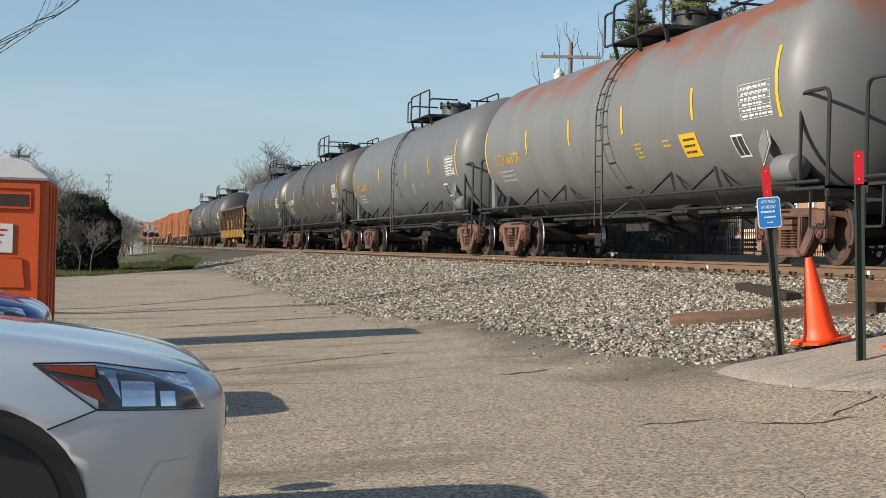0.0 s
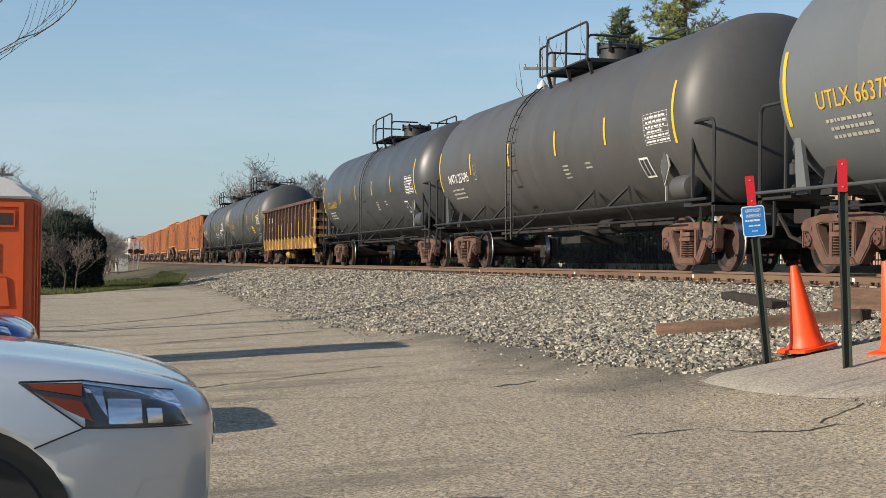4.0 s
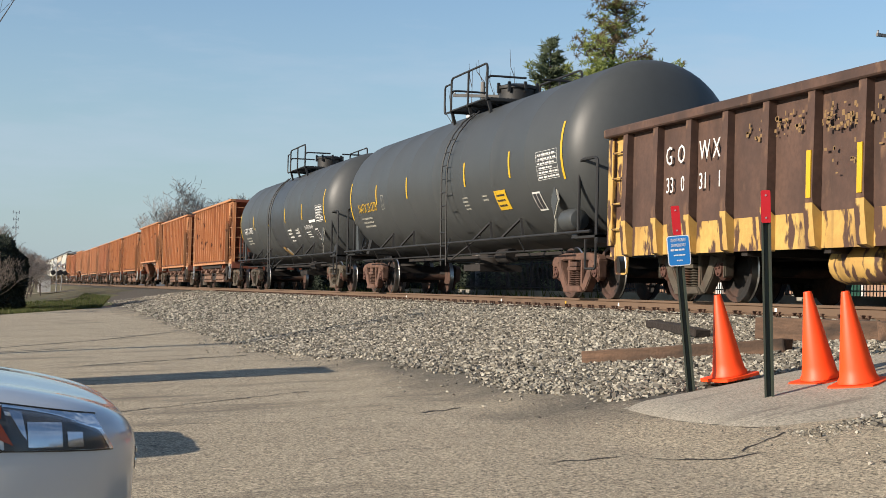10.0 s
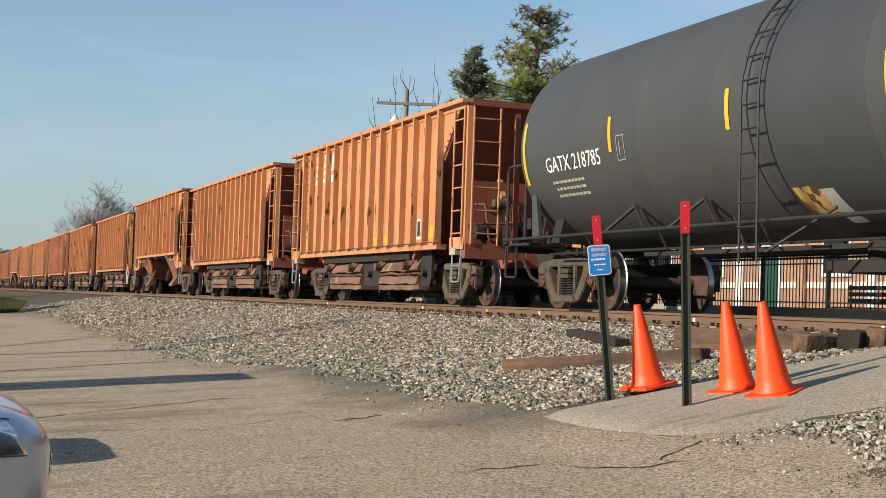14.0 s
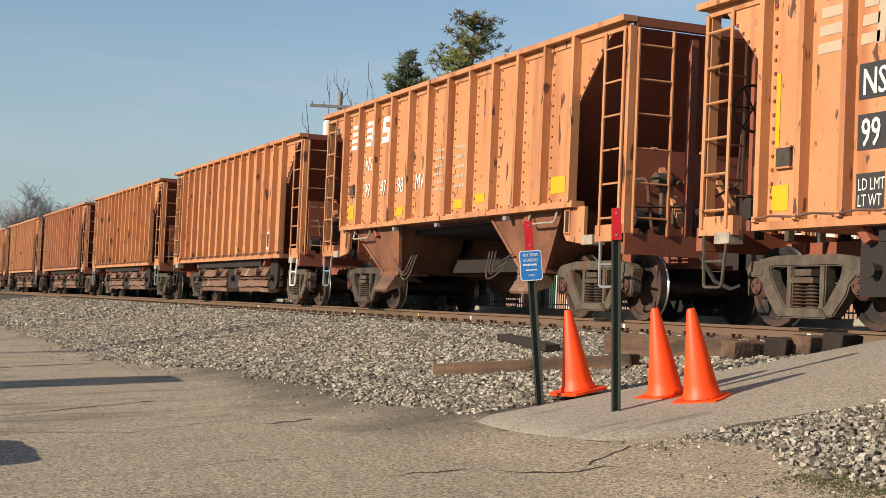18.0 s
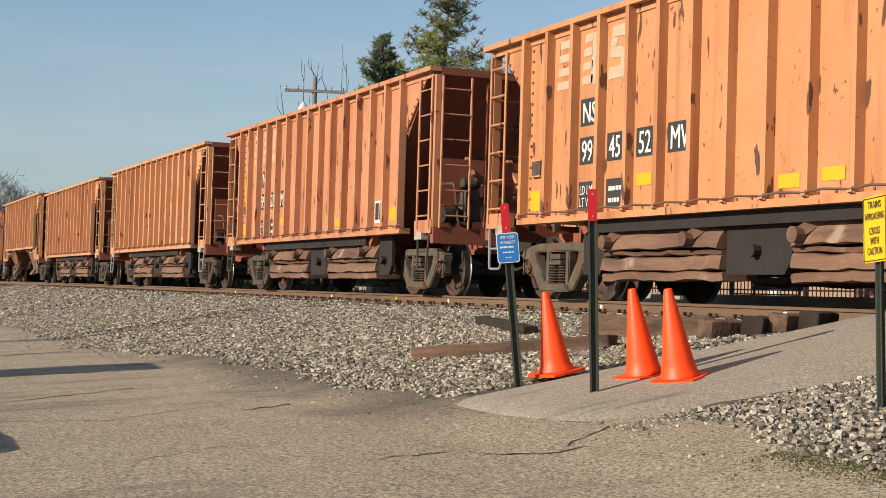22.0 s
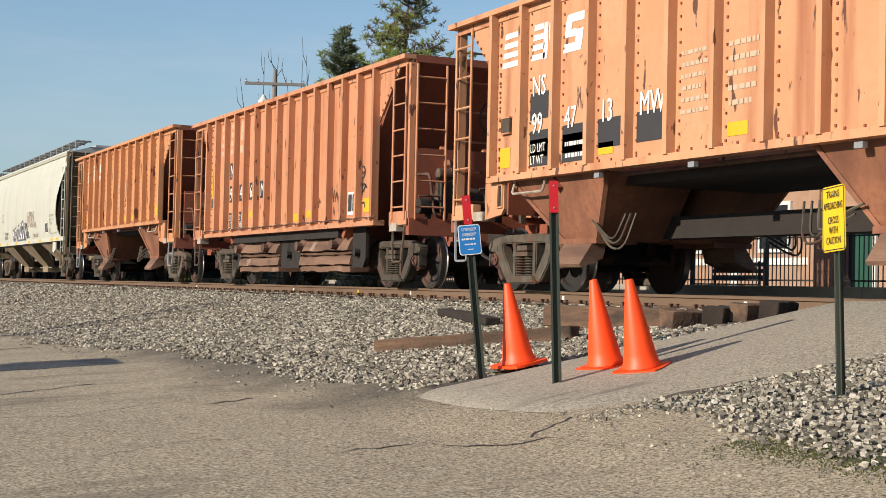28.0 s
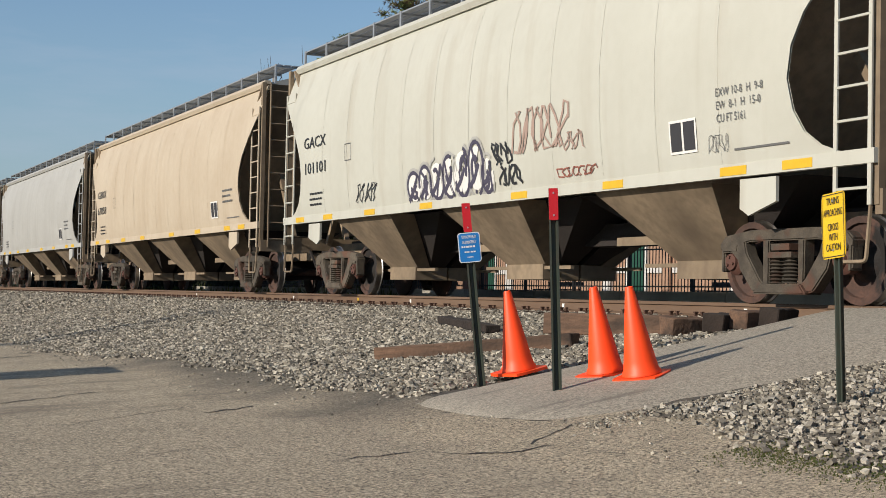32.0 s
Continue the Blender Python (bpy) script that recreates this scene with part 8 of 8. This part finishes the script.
def near_branches():
    """The low outer branches of a bare tree that stands beside the lot."""
    root = new("bare_tree")
    root.matrix_basis = pose(-5.4, 26, 0)
    tagged(root, "leafless tree beside the lot with long upswept branches", "tree", "bare trees")
    bm = bmesh.new()
    tube(bm, [(0, 0, -0.3), (0.05, 0, 2.5), (0.0, 0.1, 6.5)], [0.2, 0.16, 0.09], 10)
    part("trunk", bm, M["bark"], root)
    rnd = random.Random(4)
    for z, reach, rise in ((2.75, 5.0, 0.3), (3.1, 5.2, 0.3), (3.4, 5.1, 0.35), (3.8, 5.1, 0.4), (6.0, 3.0, 0.8), (5.8, -3, 1.0), (4.4, -3.5, 0.6)):
        bm = bmesh.new()

        def spray(p, d, ln, r, lv):
            q, pts, rs = p, [p], [r]
            for i in range(4):
                d = (d + Vector((rnd.gauss(0, 0.1), rnd.gauss(0, 0.12), rnd.gauss(0.14, 0.08)))).normalized()
                q = q + d * ln / 4
                pts.append(q)
                rs.append(max(0.004, r * (1 - 0.22 * (i + 1))))
            tube(bm, pts, rs, 5 if lv == 0 else 4, caps=False)
            if lv < 2:
                for k in range(4 if lv == 0 else 3):
                    spray(pts[rnd.choice((2, 3, 4))], (d + Vector((rnd.gauss(0, 0.35), rnd.gauss(0, 0.35), rnd.gauss(0.15, 0.35)))).normalized(), ln * rnd.uniform(0.25, 0.5), r * 0.35, lv + 1)
        spray(Vector((0, 0, z)), Vector((1 if reach > 0 else -1, rnd.gauss(0, 0.2), rise * 0.3)).normalized(), abs(reach), 0.035, 0)
        part("branch", bm, M["bark"], root)


near_branches()


# ---- portable toilet and parked cars on the lot ----


from mathutils.bvhtree import BVHTree


def portable_toilet():
    root = new("portable_toilet")
    root.matrix_basis = pose(-1.08, 18.3, 0, 0, 0, -4)
    tagged(root, "orange plastic portable toilet with a white roof", "toilet")
    bm = bmesh.new()
    prism(bm, [(-0.56, -0.56), (0.56, -0.56), (0.58, -0.52), (0.58, 0.56), (-0.58, 0.56), (-0.58, -0.52)], "z", 0.08, 2.0)
    fix(bm)
    part("cabin", bm, M["porta_orange"], root)
    bm = bmesh.new()
    box(bm, -0.6, 0.6, -0.6, 0.6, 0.0, 0.1)
    part("skid", bm, M["trim_black"], root)
    # front face panels
    bm = bmesh.new()
    for a, b, c, d in ((-0.5, 0.5, 0.14, 0.2), (-0.5, 0.5, 1.9, 1.96), (-0.5, -0.44, 0.2, 1.9), (0.44, 0.5, 0.2, 1.9)):
        box(bm, a, b, -0.585, -0.555, c, d)
    part("door_frame", bm, M["porta_orange"], root)
    for z0, z1 in ((0.3, 0.62), (0.72, 1.08)):
        bm = bmesh.new()
        prism(bm, [(-0.36, z0), (0.36, z0), (0.32, z1), (-0.32, z1)], "y", -0.58, -0.555)
        fix(bm)
        bmesh.ops.bevel(bm, geom=bm.edges[:], offset=0.012, segments=1, affect="EDGES")
        part("door_panel", bm, M["porta_orange"], root)
    bm = bmesh.new()
    box(bm, -0.40, 0.40, -0.59, -0.56, 1.66, 1.86)
    v = part("vent_frame", bm, M["porta_orange"], root)
    for a, b in ((-0.37, -0.02), (0.02, 0.37)):
        bm = bmesh.new()
        box(bm, a, b, -0.594, -0.588, 1.69, 1.83)
        part("vent", bm, M["vent_dark"], v)
    bm = bmesh.new()
    box(bm, -0.42, 0.20, -0.575, -0.56, 1.14, 1.48)
    s = part("company_sign", bm, M["porta_white"], root, "white rectangular sign")
    bm = bmesh.new()
    pl = lambda u, v, d=0.0: (u, -0.578, v)
    bars(bm, pl, -0.36, 1.32, 0.5, 0.12, 2, seed=3)
    part("sign_print", bm, M["red"], s)
    bm = bmesh.new()
    for i in range(10):
        a, b = radians(200 + i * 14), radians(214 + i * 14)
        add(bm, [(-0.11 + 0.2 * math.cos(t) * k, -0.578, 1.30 + 0.09 * math.sin(t) * k) for t, k in ((a, 1), (b, 1), (b, 0.75), (a, 0.75))], [(0, 1, 2, 3)])
    part("sign_swoosh", bm, M["letter_black"], s)
    # side ribs
    for y in (-0.3, 0.05, 0.4):
        bm = bmesh.new()
        box(bm, 0.58, 0.605, y - 0.06, y + 0.06, 0.15, 1.95)
        part("side_rib", bm, M["porta_orange"], root)
    bm = bmesh.new()
    prism(bm, [(-0.62, 2.0), (0.62, 2.0), (0.60, 2.06), (0.40, 2.2), (0.2, 2.26), (-0.2, 2.26), (-0.40, 2.2), (-0.60, 2.06)], "y", -0.62, 0.62)
    fix(bm)
    bmesh.ops.bevel(bm, geom=bm.edges[:], offset=0.025, segments=2, affect="EDGES")
    part("roof", bm, M["porta_white"], root, "white moulded roof")
    for x in (-0.3, 0.1):
        bm = bmesh.new()
        prism(bm, [(x - 0.07, 2.18), (x + 0.07, 2.18), (x + 0.05, 2.31), (x - 0.05, 2.31)], "y", -0.55, 0.55)
        fix(bm)
        bmesh.ops.bevel(bm, geom=bm.edges[:], offset=0.02, segments=2, affect="EDGES")
        part("roof_ridge", bm, M["porta_white"], root)


portable_toilet()


# sections of the saloon from nose to tail: x, sill, then half widths and heights of bumper, waist, shoulder and crown
SALOON = (
    (0.00, 0.30, 0.40, 0.42, 0.52, 0.66, 0.50, 0.70, 0.30, 0.715),
    (0.05, 0.24, 0.62, 0.40, 0.70, 0.62, 0.66, 0.765, 0.38, 0.785),
    (0.14, 0.21, 0.76, 0.40, 0.80, 0.62, 0.75, 0.812, 0.42, 0.832),
    (0.28, 0.19, 0.85, 0.42, 0.865, 0.63, 0.80, 0.845, 0.46, 0.872),
    (0.50, 0.18, 0.89, 0.45, 0.90, 0.66, 0.82, 0.875, 0.49, 0.912),
    (0.78, 0.18, 0.91, 0.46, 0.92, 0.70, 0.83, 0.90, 0.50, 0.948),
    (1.10, 0.18, 0.915, 0.46, 0.925, 0.72, 0.82, 0.925, 0.52, 0.98),
    (1.50, 0.18, 0.915, 0.46, 0.925, 0.74, 0.84, 0.955, 0.55, 1.015),
    (1.70, 0.18, 0.915, 0.46, 0.925, 0.75, 0.85, 0.965, 0.60, 1.05),
    (2.35, 0.18, 0.915, 0.46, 0.925, 0.77, 0.84, 0.985, 0.56, 1.40),
    (2.85, 0.18, 0.915, 0.46, 0.925, 0.77, 0.84, 0.99, 0.56, 1.47),
    (3.45, 0.18, 0.915, 0.46, 0.925, 0.78, 0.84, 1.0, 0.55, 1.45),
    (4.10, 0.20, 0.905, 0.46, 0.92, 0.79, 0.83, 1.01, 0.54, 1.20),
    (4.40, 0.22, 0.89, 0.46, 0.91, 0.79, 0.80, 1.01, 0.52, 1.06),
    (4.75, 0.26, 0.84, 0.48, 0.86, 0.79, 0.74, 0.98, 0.48, 1.02),
    (4.93, 0.34, 0.68, 0.50, 0.74, 0.78, 0.62, 0.92, 0.40, 0.95),
)


def saloon_side(x, z):
    """Half width of the body at a distance from the nose and a height up to the shoulder."""
    for a, b in zip(SALOON, SALOON[1:]):
        if x <= b[0]:
            t = max(0.0, (x - a[0]) / (b[0] - a[0]))
            r = [u + (v - u) * t for u, v in zip(a, b)]
            pts = [(r[1], r[2] - 0.04), (r[3], r[2]), (r[5], r[4]), (r[7], r[6]), (r[9], r[8])]
            for (z0, w0), (z1, w1) in zip(pts, pts[1:]):
                if z <= z1:
                    return w0 + (w1 - w0) * max(0.0, (z - z0) / (z1 - z0))
            return pts[-1][1]
    return 0.5


def saloon(name, paint, x, y, turn, label):
    root = new(name)
    root.matrix_basis = pose(x, y, 0, 0, 0, turn)
    tagged(root, label, "car", "parked cars")
    bm = bmesh.new()
    rings = []
    for X, zb, w1, z1, w2, z2, w3, z3, w4, z4 in SALOON:
        half = [(0.0, zb), (w1 * 0.6, zb), (w1 - 0.04, zb + 0.02), (w1, z1), ((w1 + w2) / 2 + 0.006, (z1 + z2) / 2), (w2, z2), ((w2 + w3) / 2 + 0.025, (z2 + z3) / 2 + 0.03), (w3, z3), ((w3 + w4) / 2, (z3 + z4) / 2 + 0.02 + 0.04 * (z4 - z3)), (w4, z4 - 0.006), (w4 * 0.5, z4 + 0.01), (0.0, z4 + 0.016)]
        full = [(w, z) for w, z in half] + [(-w, z) for w, z in half[-2:0:-1]]
        rings.append([bm.verts.new((-X, w, z)) for w, z in full])
    n = len(rings[0])
    for a, b in zip(rings, rings[1:]):
        for k in range(n):
            bm.faces.new((a[k], a[(k + 1) % n], b[(k + 1) % n], b[k]))
    bm.faces.new(rings[0]), bm.faces.new(rings[-1][::-1])
    fix(bm)
    body = part("body", bm, M[paint], root, angle=0.75)
    sub = body.modifiers.new("round", "SUBSURF")
    sub.levels = sub.render_levels = 2
    cut = bmesh.new()
    for X in (0.90, 3.70):
        for s in (-1, 1):
            lathe(cut, [(0.384, s * 0.62), (0.384, s * 1.2)], "y", at=(-X, 0, 0.335), seg=40)
    cutter = part("cut", fix(cut), M["trim_black"])
    boo = body.modifiers.new("arches", "BOOLEAN")
    boo.object, boo.operation, boo.solver = cutter, "DIFFERENCE", "EXACT"
    boo.object.parent = root
    bpy.context.view_layer.update()
    me = bpy.data.meshes.new_from_object(body.evaluated_get(bpy.context.evaluated_depsgraph_get()))
    body.modifiers.clear()
    body.data = me
    bpy.data.objects.remove(cutter)
    for X in (0.90, 3.70):
        for s in (-1, 1):
            bm = bmesh.new()
            lathe(bm, [(0.30, s * 0.63), (0.383, s * 0.63), (0.383, s * 0.90)], "y", at=(-X, 0, 0.335), seg=32)
            part("wheel_arch", fix(bm), M["trim_black"], root)
            bm = bmesh.new()
            lathe(bm, [(0.215, -0.11), (0.30, -0.11), (0.325, -0.085), (0.33, 0), (0.325, 0.085), (0.30, 0.11), (0.215, 0.11)], "y", seg=36)
            w = part("wheel", fix(bm), M["tyre"], root, at=pose(-X, s * 0.80, 0.33))
            bm = bmesh.new()
            lathe(bm, [(0.22, -0.1), (0.22, 0.1), (0.205, 0.1), (0.2, 0.0), (0.2, -0.1)], "y", seg=36)
            for k in range(7):
                a = k * math.tau / 7
                beam(bm, (0.05 * math.cos(a), s * 0.085, 0.05 * math.sin(a)), (0.21 * math.cos(a), s * 0.095, 0.21 * math.sin(a)), 0.05, 0.02, up=(0, 1, 0))
            lathe(bm, [(0.001, s * 0.09), (0.06, s * 0.1), (0.07, s * 0.08)], "y", seg=16)
            part("rim", fix(bm), M["alloy"], w)
    # lamps, grille and seams on the nose

    tm = bmesh.new()
    tm.from_mesh(me)
    tree = BVHTree.FromBMesh(tm)
    tm.free()

    def on(X, z, s, d):
        hit = tree.ray_cast(Vector((-X, s * 2.0, z)), Vector((0, -s, 0)))[0]
        return Vector((-X, (hit.y if hit else s * saloon_side(X, z)) + s * d, z))

    def sheet(name, outline_top, outline_bottom, s, d, mat, parent, label="", n=8):
        bm = bmesh.new()
        top = [outline_top[0].lerp(outline_top[1], i / n) for i in range(n + 1)]
        bot = [outline_bottom[0].lerp(outline_bottom[1], i / n) for i in range(n + 1)]
        grid = [[bm.verts.new(on(*(t.lerp(b, j / 4)), s, d)) for t, b in zip(top, bot)] for j in range(5)]
        for a, b in zip(grid, grid[1:]):
            for i in range(n):
                try:
                    bm.faces.new((a[i], a[i + 1], b[i + 1], b[i]))
                except ValueError:
                    pass
        return part(name, bm, mat, parent, label, angle=1.2)
    V = Vector
    for s in (-1, 1):
        hl = sheet("headlight", (V((0.50, 0.858)), V((0.185, 0.815))), (V((0.485, 0.706)), V((0.115, 0.702))), s, 0.004, M["lamp_dark"], root, "clear swept-back headlight with an amber corner")
        sheet("lamp_corner", (V((0.70, 0.856)), V((0.495, 0.855))), (V((0.70, 0.851)), V((0.435, 0.713))), s, 0.007, M["lamp_dark"], hl)
        sheet("amber_reflector", (V((0.68, 0.853)), V((0.50, 0.850))), (V((0.66, 0.838)), V((0.50, 0.812))), s, 0.010, M["amber"], hl)
        sheet("amber_reflector", (V((0.635, 0.815)), V((0.50, 0.795))), (V((0.55, 0.765)), V((0.455, 0.722))), s, 0.010, M["amber"], hl)
        sheet("bulb_reflector", (V((0.477, 0.845)), V((0.43, 0.838))), (V((0.43, 0.765)), V((0.41, 0.74))), s, 0.008, M["chrome"], hl)
        sheet("bulb_reflector", (V((0.412, 0.803)), V((0.295, 0.80))), (V((0.405, 0.715)), V((0.29, 0.714))), s, 0.008, M["chrome"], hl)
        sheet("lens", (V((0.50, 0.86)), V((0.183, 0.817))), (V((0.45, 0.704)), V((0.113, 0.70))), s, 0.016, M["glass"], hl).visible_shadow = False
        sheet("bulb_reflector", (V((0.276, 0.767)), V((0.222, 0.765))), (V((0.27, 0.713)), V((0.217, 0.712))), s, 0.008, M["chrome"], hl)
        bm = bmesh.new()
        for a, b in (((0.485, 0.706), (0.655, 0.638)), ((0.71, 0.858), (0.49, 0.703)), ((0.49, 0.703), (0.115, 0.698)), ((0.71, 0.860), (0.5, 0.862)), ((0.5, 0.862), (0.18, 0.82))):
            pts = [on(*(V(a).lerp(V(b), i / 6)), s, 0.003) for i in range(7)]
            tube(bm, pts, 0.0035, 4)
        part("panel_seam", bm, M["trim_black"], root)
        sheet("fog_recess", (V((0.28, 0.515)), V((0.05, 0.53))), (V((0.34, 0.40)), V((0.06, 0.38))), s, 0.003, M[paint], root)
        sheet("side_glass", (V((2.0, 0.99)), V((3.95, 1.02))), (V((2.0, 0.985)), V((3.95, 1.0))), s, 0.003, M["tinted"], root)
        # mirror
        bm = bmesh.new()
        bmesh.ops.create_icosphere(bm, subdivisions=2, radius=1, matrix=Matrix.LocRotScale((-1.85, s * 1.0, 1.02), None, (0.07, 0.11, 0.075)))
        part("mirror", bm, M[paint], root)
    bm = bmesh.new()
    prism(bm, [(0.0, 0.57), (0.40, 0.58), (0.43, 0.67), (0.0, 0.70), (-0.43, 0.67), (-0.40, 0.58)], "x", -0.06, -0.004)
    g = part("grille", fix(bm), M["trim_black"], root)
    for z in (0.60, 0.645):
        bm = bmesh.new()
        box(bm, -0.006, 0.004, -0.40, 0.40, z, z + 0.015)
        part("grille_bar", bm, M["chrome"], g)
    # glasshouse
    bm = bmesh.new()
    for x0, z0, w0, x1, z1, w1 in ((1.66, 1.06, 0.62, 2.33, 1.405, 0.55), (4.12, 1.195, 0.53, 4.38, 1.08, 0.51)):
        add(bm, [(-x0, -w0, z0 + 0.015), (-x0, w0, z0 + 0.015), (-x1, w1, z1 + 0.02), (-x1, -w1, z1 + 0.02)], [(0, 1, 2, 3)])
    part("windscreen", bm, M["tinted"], root)
    return root


saloon("parked_car", "car_white", 0.52, 6.02, 0, "silver-white saloon car parked with its nose to the track")
saloon("parked_car", "car_blue", -0.28, 11.1, 0, "blue saloon car parked beside the white one")
saloon("parked_car", "car_dark", -0.95, 13.4, 0, "dark saloon car parked in the row")


motions()
